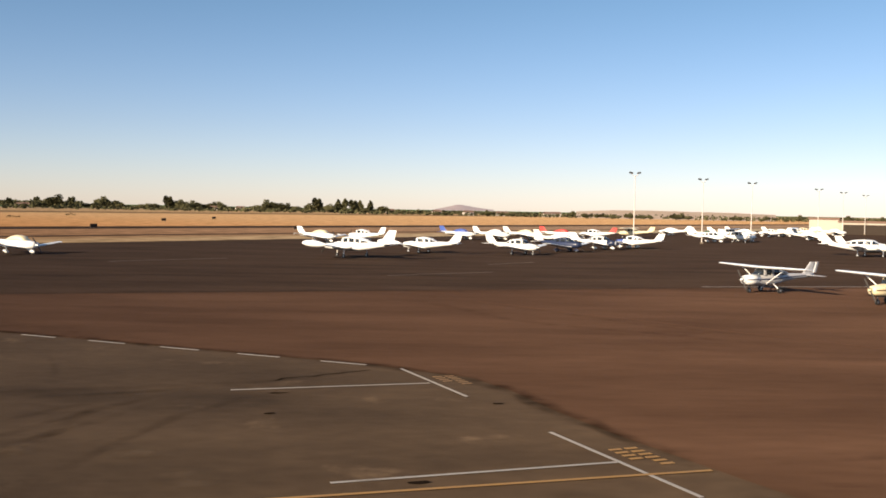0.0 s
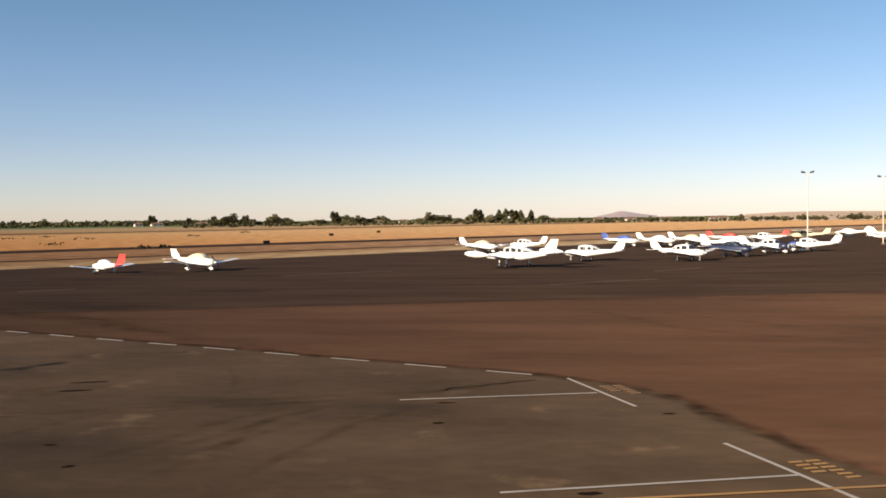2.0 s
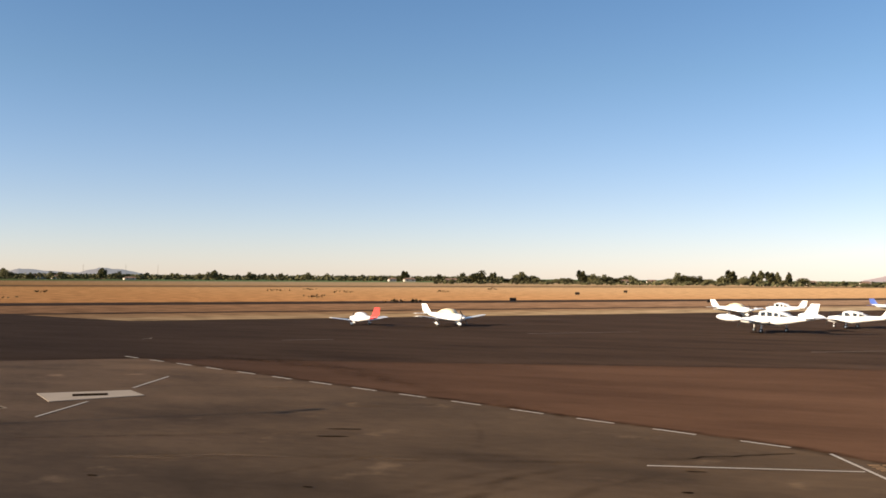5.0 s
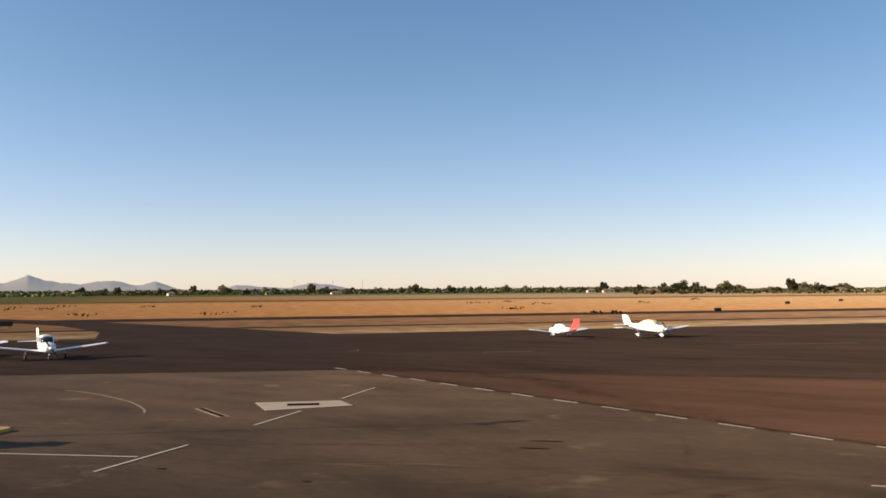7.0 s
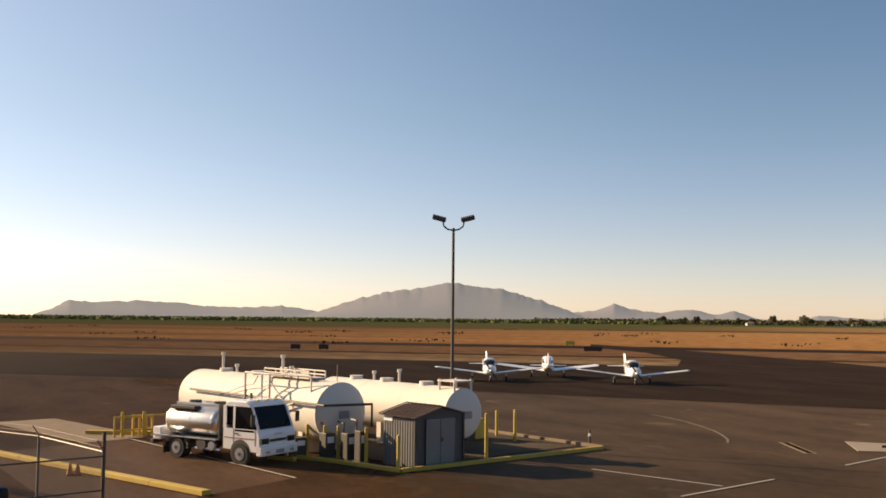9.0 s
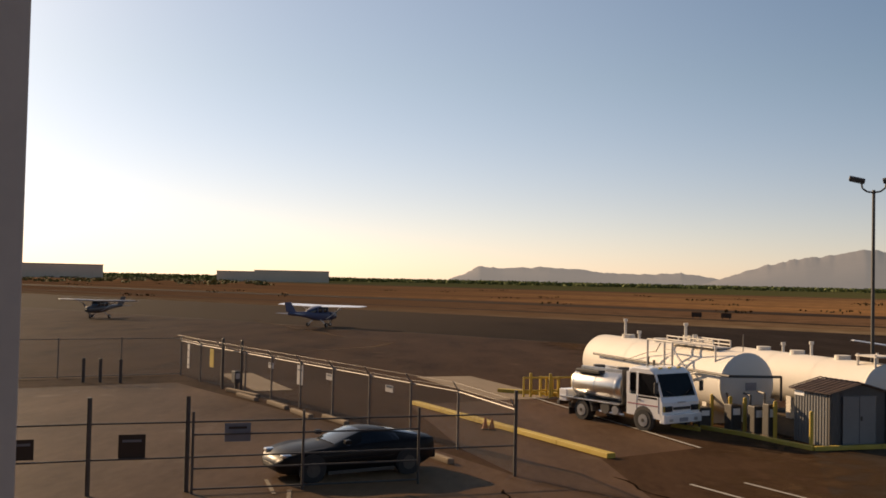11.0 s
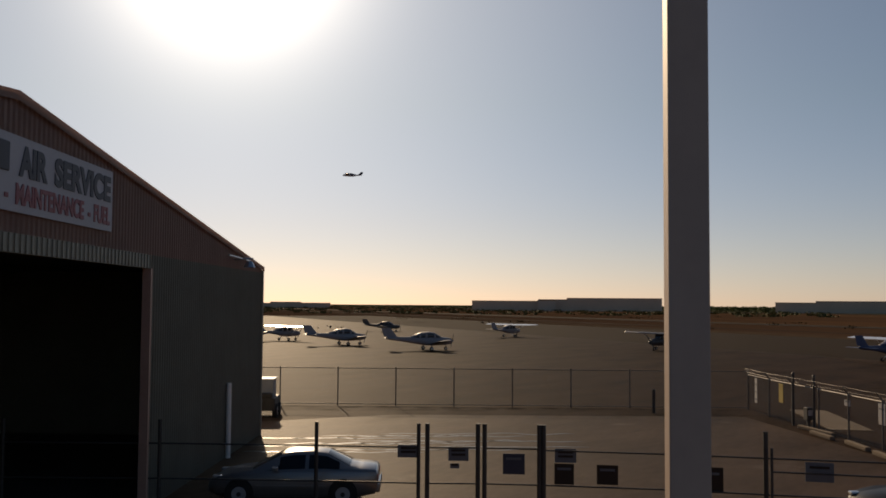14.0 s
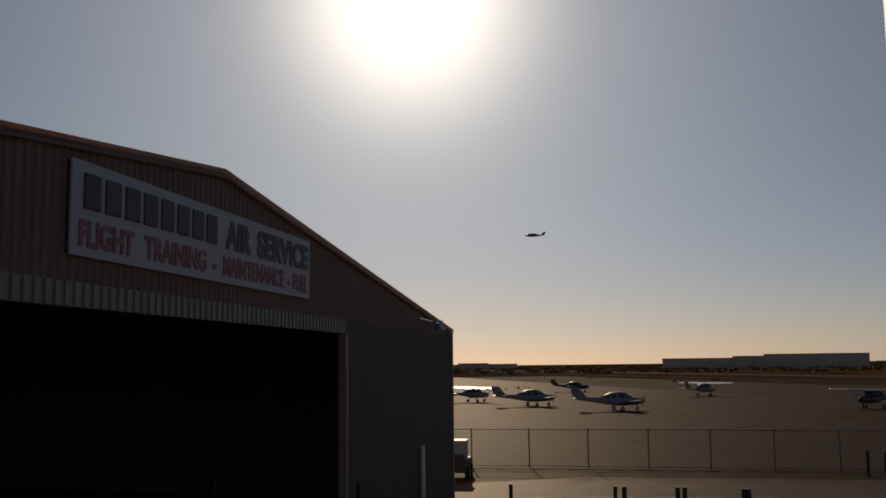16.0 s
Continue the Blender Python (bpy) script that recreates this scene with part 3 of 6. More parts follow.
            for a, b in zip(cols, cols[1:]):
                bm.faces.new((a[0], b[0], b[1], a[1]))
            part("side_stripe", bm, stripe, ob)
    # wings
    span = 5.55 if twin else 5.1 if high else 4.75
    for s in (1, -1):
        if high:
            secs = ((0.35, 0.0, 0.94, 1.6, 0.23), (0.35, 2.7, 0.98, 1.6, 0.22), (0.30, span - 0.2, 1.02, 1.12, 0.16), (0.30, span, 1.03, 0.85, 0.06))
        elif twin:
            secs = ((0.25, 0.3, -0.26, 2.0, 0.26), (0.20, 1.8, -0.10, 1.8, 0.24), (0.10, span - 0.2, 0.26, 1.2, 0.15), (0.10, span, 0.28, 0.9, 0.06))
        else:
            secs = ((0.45, 0.3, -0.36, 2.0, 0.22), (0.20, 1.1, -0.28, 1.62, 0.21), (0.15, span - 0.25, 0.14, 1.45, 0.16), (0.12, span, 0.17, 1.0, 0.06))
        part("wing", loft([foil(x, s * y, zc + z, c, th, rise=0.05) for x, y, z, c, th in secs]), wing, ob)
        if high:
            part("wing_strut", tube((0.45, s * 0.5, zc - 0.30), (0.40, s * 2.5, zc + 0.94), 0.045, n=8), wing, ob)
        if twin:
            part("engine_nacelle", loft([oval(x, zc + z, w, w * 0.72) for x, z, w in ((2.35, 0.0, 0.14), (2.2, 0.0, 0.40), (1.2, 0.0, 0.47), (0.0, -0.02, 0.42), (-1.5, -0.06, 0.14))]), body, ob, smooth=True).location = (0, s * 1.85, 0)
        if tips:
            part("tip_tank", loft([oval(x, zc + 0.34 + 0.03 * x, r, r, 14, 2.0) for x, r in ((1.95, 0.04), (1.75, 0.18), (1.2, 0.31), (0.3, 0.36), (-0.6, 0.31), (-1.4, 0.16), (-1.75, 0.03))]), wing, ob, "long rounded wing-tip tank", smooth=True).location = (0, s * (span + 0.12), 0)
        # tailplane
        xt, zt = (-5.0, zc + 0.40) if twin else (-4.35, zc + 0.30)
        part("tailplane", loft([foil(xt, s * 0.05, zt, 0.95, 0.09), foil(xt - 0.06, s * (2.3 if twin else 1.6), zt, 0.66, 0.05)]), tail if tail is not RED else body, ob)
        if not gear:
            continue
        # main wheel
        yx, px = (1.75, -0.25) if twin else (1.12, -0.35) if high else (1.5, -0.30)
        if high:
            part("gear_leg", tube((px, s * 0.42, zc - 0.36), (px, s * yx, 0.22), 0.05, n=8), wing, ob)
        else:
            part("gear_leg", tube((px, s * (yx - 0.03), zc - 0.20), (px, s * yx, 0.22), 0.06, n=8), body, ob)
        wheel = part("main_wheel", tube((px, s * yx - 0.08, 0.21), (px, s * yx + 0.08, 0.21), 0.21, n=14), TYRE, ob)
        part("hub", tube((px, s * yx - 0.085, 0.21), (px, s * yx + 0.085, 0.21), 0.10, n=10), METAL, wheel)
        if spats and not high and not twin:
            part("wheel_fairing", loft([oval(px + x, z, 0.14 * w, 0.16 * w, 10) for x, z, w in ((0.42, 0.27, 0.2), (0.28, 0.29, 0.9), (0.0, 0.31, 1.15), (-0.3, 0.33, 0.7), (-0.55, 0.36, 0.15))]), body, ob, smooth=True).location = (0, s * yx, 0)
    # fin with its rudder
    if twin:
        fin = ((-4.30, 0.36, 2.1), (-4.85, 0.75, 1.45), (-5.55, 1.85, 0.80))
    elif rear:
        fin = ((-3.95, 0.30, 1.9), (-4.30, 0.62, 1.7), (-4.75, 1.75, 1.15))
    else:
        fin = ((-3.75, 0.26, 1.75), (-4.22, 0.50, 1.12), (-4.72, 1.38, 0.66))
    part("fin", loft([foil(x, 0, zc + z, c, 0.11, True) for x, z, c in fin]), tail, ob)
    part("rudder", loft([foil(x - c * 0.5 - 0.14, 0, zc + z, 0.34, 0.09, True) for x, z, c in fin[1:]]), tail, ob)
    if gear:
        nx = 2.55 if twin else 1.75
        part("nose_leg", tube((nx, 0, zc - 0.3), (nx, 0, 0.2), 0.05, n=8), SPAR if high else body, ob)
        nose_wheel = part("nose_wheel", tube((nx, -0.07, 0.19), (nx, 0.07, 0.19), 0.19, n=14), TYRE, ob)
        part("hub", tube((nx, -0.075, 0.19), (nx, 0.075, 0.19), 0.09, n=10), METAL, nose_wheel)
        if spats and not high and not twin:
            part("nose_fairing", loft([oval(nx + x, z, 0.12 * w, 0.15 * w, 10) for x, z, w in ((0.36, 0.25, 0.2), (0.24, 0.27, 0.9), (0.0, 0.29, 1.1), (-0.3, 0.31, 0.6), (-0.45, 0.33, 0.15))]), body, ob, smooth=True)
    # propellers
    for px, py in (((2.38, 0),) if not twin else ((2.35, 1.85), (2.35, -1.85))):
        part("spinner", tube((px, py, zc), (px + 0.30, py, zc), 0.16, 0.03, n=12), nose, ob, smooth=True)
        prop = part("propeller", loft([foil(0, 0, -0.92, 0.03, 0.10, True), foil(0, 0, -0.5, 0.05, 0.15, True), foil(0, 0, 0, 0.07, 0.09, True), foil(0, 0, 0.5, 0.05, 0.15, True), foil(0, 0, 0.92, 0.03, 0.10, True)]), DARKSTEEL, ob)
        prop.matrix_basis = pose(px + 0.1, py, zc, 35, 0, 0)
    if rear:
        part("rear_fuselage", loft([oval(x, zc + z, w + 0.012, h + 0.012, p=2.6) for x, z, w, h in ((-3.2, 0.204, 0.23, 0.246), (-3.6, 0.232, 0.19, 0.22), (-4.3, 0.28, 0.12, 0.17), (-4.86, 0.31, 0.05, 0.11))]), rear, ob, "painted rear fuselage", smooth=True)
    if nose is not body:
        part("cowling", loft([oval(x, zc + z, w + 0.012, h + 0.012, p=2.6) for x, z, w, h in prof[1:4]]), nose, ob, smooth=True)
    return ob


W1 = "white low-wing light aircraft parked on the dark asphalt"
BLACKP = mat("charcoal_paint", (0.06, 0.058, 0.06), 0.4, vary=0.1, scale=2)
# white paint with the backlit side's shade put into its colour
SHADED_WHITE = mat("shaded_white_paint", (0.24, 0.235, 0.25), 0.5, vary=0.06, scale=1.5)
# shade on the trainer's fuselage side, put into its body colour
SHADED_SIDE = mat("shaded_side_grey", (0.46, 0.46, 0.47), 0.4, vary=0.06, scale=1.5)
GREENC = mat("dark_green_cloth", (0.03, 0.07, 0.05), 0.8, vary=0.1, scale=2)
TANP = mat("brown_stripe_paint", (0.16, 0.09, 0.05), 0.5, vary=0.1, scale=2)
STEELBLUE = mat("steel_blue_paint", (0.045, 0.065, 0.14), 0.5, vary=0.1, scale=2)
AIRCRAFT = (  # label, x, y, heading, options
    ("large white twin-engine aircraft with rounded wing-tip tanks", -9.7, 107.3, 140, dict(twin=True, tips=True)),
    (W1, -2.7, 121.5, 157, dict(spats=False)),
    ("white low-wing aircraft with a cream sun cover over its cabin", -18.4, 151.0, 325, dict(cover=CREAM)),
    ("white low-wing aircraft standing behind the large twin", -13.2, 158.0, 142, {}),
    ("white aircraft with a bright blue cabin cover and tail", 3.4, 178.0, 322, dict(cover=BLUE, tail=BLUE)),
    (W1, 9.4, 120.8, 322, dict(spats=False)),
    ("white low-wing aircraft in the second parking row", 9.6, 178.0, 325, dict(cover=WHITE)),
    ("navy blue low-wing aircraft with a white tail", 16.2, 132.0, 318, dict(body=NAVY, tail=WHITE, wing=WHITE)),
    ("white low-wing aircraft with a dark cowling", 22.6, 142.0, 322, dict(nose=NAVY)),
    ("white low-wing aircraft with a blue cowling", 27.8, 147.5, 145, dict(nose=BLUE)),
    ("cream high-wing aircraft in the far parking row", 39.5, 210.0, 150, dict(high=True, body=CREAM)),
    ("white aircraft with a red fin in the far row", 23.0, 190.6, 325, dict(cover=RED, tail=RED)),
    ("white aircraft with a red fin beside another", 28.8, 194.0, 150, dict(tail=RED)),
    ("white covered low-wing aircraft in the far parking row", 54.1, 238.0, 150, dict(cover=WHITE)),
    (W1, 50.6, 187.0, 320, {}),
    ("white high-wing aircraft close to a light mast", 56.0, 190.0, 325, dict(high=True)),
    ("white low-wing aircraft in a crowded far row", 79.0, 241.0, 150, {}),
    ("white high-wing aircraft in a crowded far row", 91.0, 258.0, 150, dict(high=True)),
    ("white twin-engine aircraft with a tall tail", 56.6, 134.0, 322, dict(twin=True)),
    ("high-wing trainer with its side shade coloured grey, near the white line", 22.5, 69.3, 203, dict(high=True, body=SHADED_SIDE, wing=WHITE, tail=SHADED_SIDE, nose=WHITE, stripe=NAVY)),
    ("cream high-wing aircraft with a brown stripe", 28.0, 61.6, 203, dict(high=True, body=CREAM, wing=WHITE, stripe=TANP)),
    ("small white low-wing aircraft with a bright red tail", -53.0, 98.8, 149, dict(tail=RED, rear=RED, cover=WHITE)),
    ("white low-wing aircraft parked beside the red-tailed one", -43.6, 102.5, 331, dict(cover=CREAM)),
    ("white low-wing aircraft facing the fuel tanks", -72.4, 47.9, 335, dict(spats=False)),
    ("white low-wing aircraft with long straight wings", -79.1, 37.6, 338, dict(spats=False)),
    ("white low-wing aircraft turned away on the apron", -82.6, 45.3, 152, dict(spats=False)),
    ("dark high-wing aircraft in shade on the apron", -116.8, -40.3, 345, dict(high=True, body=BLACKP, wing=GREYP)),
    ("blue and white high-wing aircraft with a dark nose", -107.0, -13.2, 150, dict(high=True, body=STEELBLUE, wing=WHITE, nose=NAVY)),
    ("white low-wing aircraft coloured backlit grey against the low sun", -103.5, -78.0, 148, dict(body=SHADED_WHITE, spats=False)),
    ("white low-wing aircraft coloured backlit grey, with an upright fin", -98.5, -62.0, 140, dict(body=SHADED_WHITE, spats=False)),
    ("dark low-wing aircraft far out on the apron", -159.0, -109.8, 104, dict(body=BLACKP, spats=False)),
    ("white high-wing aircraft far out on the apron", -147.4, -77.0, 172, dict(high=True, body=SHADED_WHITE, wing=WHITE)),
    ("white high-wing aircraft beside low-wing ones", -110.4, -94.0, 168, dict(high=True, body=SHADED_WHITE, wing=WHITE)),
    ("white low-wing aircraft in the second row", 15.4, 182.0, 325, dict(cover=CREAM)),
    ("white low-wing aircraft in the second row", 18.8, 157.0, 325, dict(cover=WHITE)),
    ("white high-wing aircraft in a crowded far row", 64.0, 222.0, 325, dict(high=True)),
    ("white low-wing aircraft in a crowded far row", 72.3, 237.0, 325, dict(cover=WHITE)),
    ("cream low-wing aircraft in a crowded far row", 101.0, 280.0, 150, dict(body=CREAM)),
    ("white covered low-wing aircraft in a packed row", 59.5, 197.0, 322, dict(cover=WHITE)),
    ("white low-wing aircraft with a green cover", 58.0, 214.0, 325, dict(cover=GREENC)),
    ("white covered low-wing aircraft in a packed row", 84.0, 246.0, 325, dict(cover=WHITE)),
    ("white covered low-wing aircraft in a packed row", 93.0, 262.0, 150, dict(cover=WHITE)),
    ("white covered low-wing aircraft in a packed row", 64.5, 150.0, 322, dict(cover=WHITE)),
    ("white covered low-wing aircraft in a packed row", 80.0, 216.0, 325, dict(cover=WHITE)),
    ("white covered low-wing aircraft in a packed row", 106.0, 268.0, 325, dict(cover=WHITE)),
    ("yellow high-wing aircraft near the far hangar", 122.0, 262.0, 150, dict(high=True, body=YELLOW)),
    ("white low-wing aircraft half hidden by the hangar", -103.0, -95.0, 95, dict(body=SHADED_WHITE, spats=False)),
)
for label, x, y, hdg, opt in AIRCRAFT:
    aircraft("aircraft", label, pose(x, y, 0.012, 0, 0, hdg) @ Matrix.Scale(0.76 if "red tail" in label else 0.87 if "trainer" in label or "brown stripe" in label else 1.10 if "blue and white" in label or "low sun" in label or "upright" in label else 1.0, 4), **opt)

# ---- porch post close to the camera ----
POST = mat("grey_painted_steel", (0.46, 0.35, 0.29), 0.6, vary=0.08, scale=2.0)
PA = radians(108.8)
post = part("porch_post", box(-0.058, 0.058, -0.058, 0.058, 0, 9.0, 0.005), POST)
post.matrix_basis = pose(-math.sin(PA) * 3.2, math.cos(PA) * 3.2, 0, 0, 0, 108.8 + 7)
tagged(post, "square grey steel porch post", "post")

# ---- hangar sign ----
def lettering(text, size, parent, m, material, name="lettering", bold=0.0, width=None):
    cu = bpy.data.curves.new("text", "FONT")
    cu.body, cu.size, cu.extrude, cu.offset = text, size, 0.008, bold
    tmp = bpy.data.objects.new("text", cu)
    scene.collection.objects.link(tmp)
    bpy.context.view_layer.update()
    me = bpy.data.meshes.new_from_object(tmp.evaluated_get(bpy.context.evaluated_depsgraph_get()))
    bpy.data.objects.remove(tmp)
    me.materials.clear()
    me.materials.append(material)
    if width:
        xs = [v.co.x for v in me.vertices]
        k, x0 = width / (max(xs) - min(xs)), min(xs)
        for v in me.vertices:
            v.co.x = (v.co.x - x0) * k
    ob = new(name, me)
    ob.parent = parent
    ob.matrix_basis = m
    return ob


SIGNRED = mat("sign_red", (0.34, 0.11, 0.125), 0.6, vary=0.1, scale=2)
SIGNGREY = mat("sign_charcoal", (0.06, 0.065, 0.085), 0.6, vary=0.1, scale=2)
banner = thing("banner_sign", "long white banner with dark and red lettering on the gable", "sign", m=HM)
# the banner hangs on the gable, its own left end is the near one
part("board", box(18.05, 28.2, -0.09, -0.05, 7.0, 8.39, 0.006), mat("banner_white", (0.50, 0.50, 0.53), 0.6, vary=0.06, scale=0.7), banner)
FACE = Matrix(((-1, 0, 0, 0), (0, 0, -1, -0.10), (0, 1, 0, 0), (0, 0, 0, 1)))
for i in range(8):
    x = 27.9 - i * 0.585
    part("plain_bar", box(x - 0.44, x, -0.115, -0.093, 7.70, 8.22, 0.02), SIGNGREY, banner)
for word, x, w in (("AIR", 22.95, 1.25), ("SERVICE", 21.35, 3.15)):
    lettering(word, 0.74, banner, Matrix.Translation((x, 0, 7.70)) @ FACE, SIGNGREY, bold=0.034, width=w)
for word, x, w in (("FLIGHT", 28.0, 1.55), ("TRAINING", 26.1, 2.30), ("-", 23.5, 0.14), ("MAINTENANCE", 23.05, 3.25), ("-", 19.55, 0.14), ("FUEL", 19.2, 0.98)):
    lettering(word, 0.52, banner, Matrix.Translation((x, 0, 7.16)) @ FACE, SIGNRED, bold=0.018, width=w)

# ---- fuel yard ----
EA = radians(18.5)
YE, YN = Vector((math.cos(EA), math.sin(EA))), Vector((-math.sin(EA), math.cos(EA)))
TANKW = mat("white_tank_paint", (0.69, 0.66, 0.61), 0.65, vary=0.10, scale=0.6, tint=(0.61, 0.565, 0.50), spec=0.12)
CONC = mat("pale_concrete", (0.1937, 0.1527, 0.1118), 0.9, vary=0.15, scale=0.7, bump=0.2, spec=0.08)
PLACARD = mat("placard_red", (0.36, 0.17, 0.14), 0.6)
DIALS = mat("faded_grey_placard", (0.25, 0.24, 0.26), 0.6)


def dome_tank(label, front, length, rad, zc, rails):
    """A horizontal steel tank, its front dome at the local origin and its barrel along -x."""
    ob = thing("fuel_tank", label, "storage tank", "fuel tanks", pose(front[0], front[1], 0, 0, 0, 18.5))
    ring = lambda x, k: [(x, rad * k * math.cos(2 * math.pi * i / 40), zc + rad * k * math.sin(2 * math.pi * i / 40)) for i in range(40)]
    part("shell", loft([ring(x, 1.0) for x in (0.0, -length * 0.33, -length * 0.66, -length)], False), TANKW, ob, smooth=True)
    for x0, d in ((0.002, 1), (-length - 0.002, -1)):
        part("end_cap", loft([ring(x0 + d * x, k) for x, k in ((0.0, 1.0), (0.06, 0.97), (0.13, 0.88), (0.21, 0.66), (0.27, 0.36), (0.29, 0.02))]), TANKW, ob, smooth=True)
    for x in (-1.4, -length * 0.5, -length + 1.4):
        part("saddle", box(x - 0.15, x + 0.15, -rad * 0.75, rad * 0.75, 0, zc - rad * 0.55, 0.01), TANKW, ob)
    for x in (-length * 0.33, -length * 0.66, -length + 0.2):
        part("weld_band", loft([[(xx, (rad + 0.006) * math.cos(2 * math.pi * i / 40), zc + (rad + 0.006) * math.sin(2 * math.pi * i / 40)) for i in range(40)] for xx in (x - 0.03, x + 0.03)], False), TANKW, ob)
    top = zc + rad
    for x in (-length * 0.25, -length * 0.55, -length * 0.8):
        part("manhole", tube((x, 0, top - 0.05), (x, 0, top + 0.14), 0.3, n=16), TANKW, ob)
    for x, h in rails:
        part("vent_pipe", tube((x, 0.1, top - 0.05), (x, 0.1, top + h), 0.06), TANKW, ob)
        part("vent_cap", tube((x, 0.1, top + h - 0.02), (x, 0.1, top + h + 0.10), 0.10), TANKW, ob)
    part("placard", box(0.295, 0.312, -0.24, 0.24, zc - 0.2, zc + 0.1), DIALS, ob, "faded square warning placard")
    part("notice", box(-length - 0.365, -length - 0.345, -0.3, 0.3, zc - 0.1, zc + 0.2), PLACARD, ob)
    return ob


tank = dome_tank("big white horizontal fuel tank with a ladder and top rails", (-38.2, 11.75), 11.4, 1.22, 1.64, ((-9.6, 0.75), (-4.4, 0.8), (-8.3, 0.25), (-3.7, 0.35)))
# ladder and top platform of the first tank
plat = part("platform", box(-4.8, -1.4, -0.55, 0.25, 2.90, 2.95), TANKW, tank, "white railed walkway")
for x in (-4.8, -3.9, -3.0, -2.2, -1.4):
    for y in (-0.55, 0.25):
        part("rail_post", tube((x, y, 2.9), (x, y, 3.2), 0.03, n=6), TANKW, plat)
for y in (-0.55, 0.25):
    for z in (3.05, 3.2):
        part("rail", tube((-4.8, y, z), (-1.4, y, z), 0.03, n=6), TANKW, plat)
# upright ladder frame against the barrel, with its braces and hoses
for x in (-4.9, -3.55, -2.95):
    part("ladder_rail", tube((x, -1.42, 0.1 if x > -4 else 1.9), (x, -1.42, 3.05), 0.045, n=8), TANKW, tank)
    part("rail_tie", tube((x, -1.42, 3.03), (x, -0.55, 3.03), 0.035, n=6), TANKW, tank)
for i in range(9):
    part("rung", tube((-3.55, -1.42, 0.35 + 0.3 * i), (-2.95, -1.42, 0.35 + 0.3 * i), 0.022, n=6), TANKW, tank)
part("brace", tube((-2.95, -1.40, 2.75), (-1.55, -1.38, 1.75), 0.04, n=6), TANKW, tank)
part("brace", tube((-2.95, -1.40, 1.55), (-1.2, -1.36, 2.0), 0.04, n=6), TANKW, tank)
part("guard_rail", tube((-4.9, -1.42, 3.05), (-2.95, -1.42, 3.05), 0.04, n=6), TANKW, tank)
part("outer_rail", tube((-2.95, -1.42, 3.05), (-0.7, -0.9, 3.05), 0.04, n=6), TANKW, tank)
part("outer_post", tube((-0.7, -0.9, 3.05), (-0.7, -0.9, 2.3), 0.04, n=6), TANKW, tank)
part("whip", tube((-0.5, 0.2, 2.8), (-0.5, 0.2, 3.5), 0.018, n=6), STEEL, tank, "thin steel whip on the dome")
for x0, z0, x1, z1 in ((-7.2, 1.95, -5.4, 2.45), (-5.4, 2.45, -4.7, 2.55), (-4.7, 2.55, -4.5, 2.9)):
    part("hose", tube((x0, -1.05 - 0.25 * (2.9 - z0), z0), (x1, -1.05 - 0.25 * (2.9 - z1), z1), 0.022, n=6), STEEL, tank)
part("fill_pipe", tube((-10.0, -1.35, 2.05), (0.9, -1.35, 2.05), 0.05), DARKSTEEL, tank, "dark pipe along the barrel")
part("fill_pipe", tube((0.9, -1.35, 2.05), (0.9, 0.9, 2.0), 0.05), DARKSTEEL, tank)
part("drop_pipe", tube((0.9, 0.9, 2.0), (0.9, 0.9, 1.1), 0.045), DARKSTEEL, tank)
tank2 = dome_tank("smaller white horizontal fuel tank behind the shed", (-37.0, 16.5), 9.0, 1.02, 1.60, ((-6.0, 0.3), (-4.2, 0.45)))
plat = part("platform", box(-1.0, 0.1, -0.5, 0.5, 2.85, 2.90), TANKW, tank2, "white steel bracket on the tank")
for x in (-0.9, 0.0):
    for y in (-0.45, 0.45):
        part("rail_post", tube((x, y, 2.45), (x, y, 2.95), 0.05, n=6), TANKW, plat)

# pumps and pipework between tank and kerb
for i, (x, y, w, h, mt) in enumerate(((-37.3, 11.0, 0.45, 1.0, DARKSTEEL), (-36.5, 11.6, 0.42, 1.05, DARKSTEEL), (-35.9, 11.9, 0.36, 1.2, DARKSTEEL), (-37.9, 10.0, 0.5, 0.8, DARKSTEEL))):
    pump = thing("fuel_pump", "small metal fuel pump cabinet beside the tank", "pump", "fuel pumps", pose(x, y, 0, 0, 0, 18.5))
    part("cabinet", box(-w / 2, w / 2, -w / 2, w / 2, 0.08, h, 0.03), mt, pump)
    part("base", box(-w / 2 - 0.05, w / 2 + 0.05, -w / 2 - 0.05, w / 2 + 0.05, 0, 0.08), CONC, pump)
    part("dial", box(w / 2, w / 2 + 0.012, -w / 3, w / 3, h * 0.62, h * 0.86), WHITE, pump)
    part("riser", tube((-w / 2 - 0.12, 0, 0), (-w / 2 - 0.12, 0, h + 0.35), 0.04, n=8), STEEL, pump)
    part("elbow", tube((-w / 2 - 0.12, 0, h + 0.33), (-w / 2 - 0.8, 0.2, h + 0.33), 0.04, n=8), STEEL, pump)
reel = thing("hose_reel", "coiled dark fuel hose on a steel reel", "hose reel", m=pose(-38.6, 9.4, 0, 0, 0, 18.5))
bm = bmesh.new()
for i in range(24):
    a0, a1 = 2 * math.pi * i / 24, 2 * math.pi * (i + 1) / 24
    tube_into(bm, (0, 0.42 * math.cos(a0), 0.62 + 0.42 * math.sin(a0)), (0, 0.42 * math.cos(a1), 0.62 + 0.42 * math.sin(a1)), 0.09, n=6)
part("hose", bm, TYRE, reel)
part("stand", box(-0.18, 0.18, -0.3, 0.3, 0, 0.25, 0.02), STEEL, reel)
part("hub", tube((-0.15, 0, 0.62), (0.15, 0, 0.62), 0.14), METAL, reel)
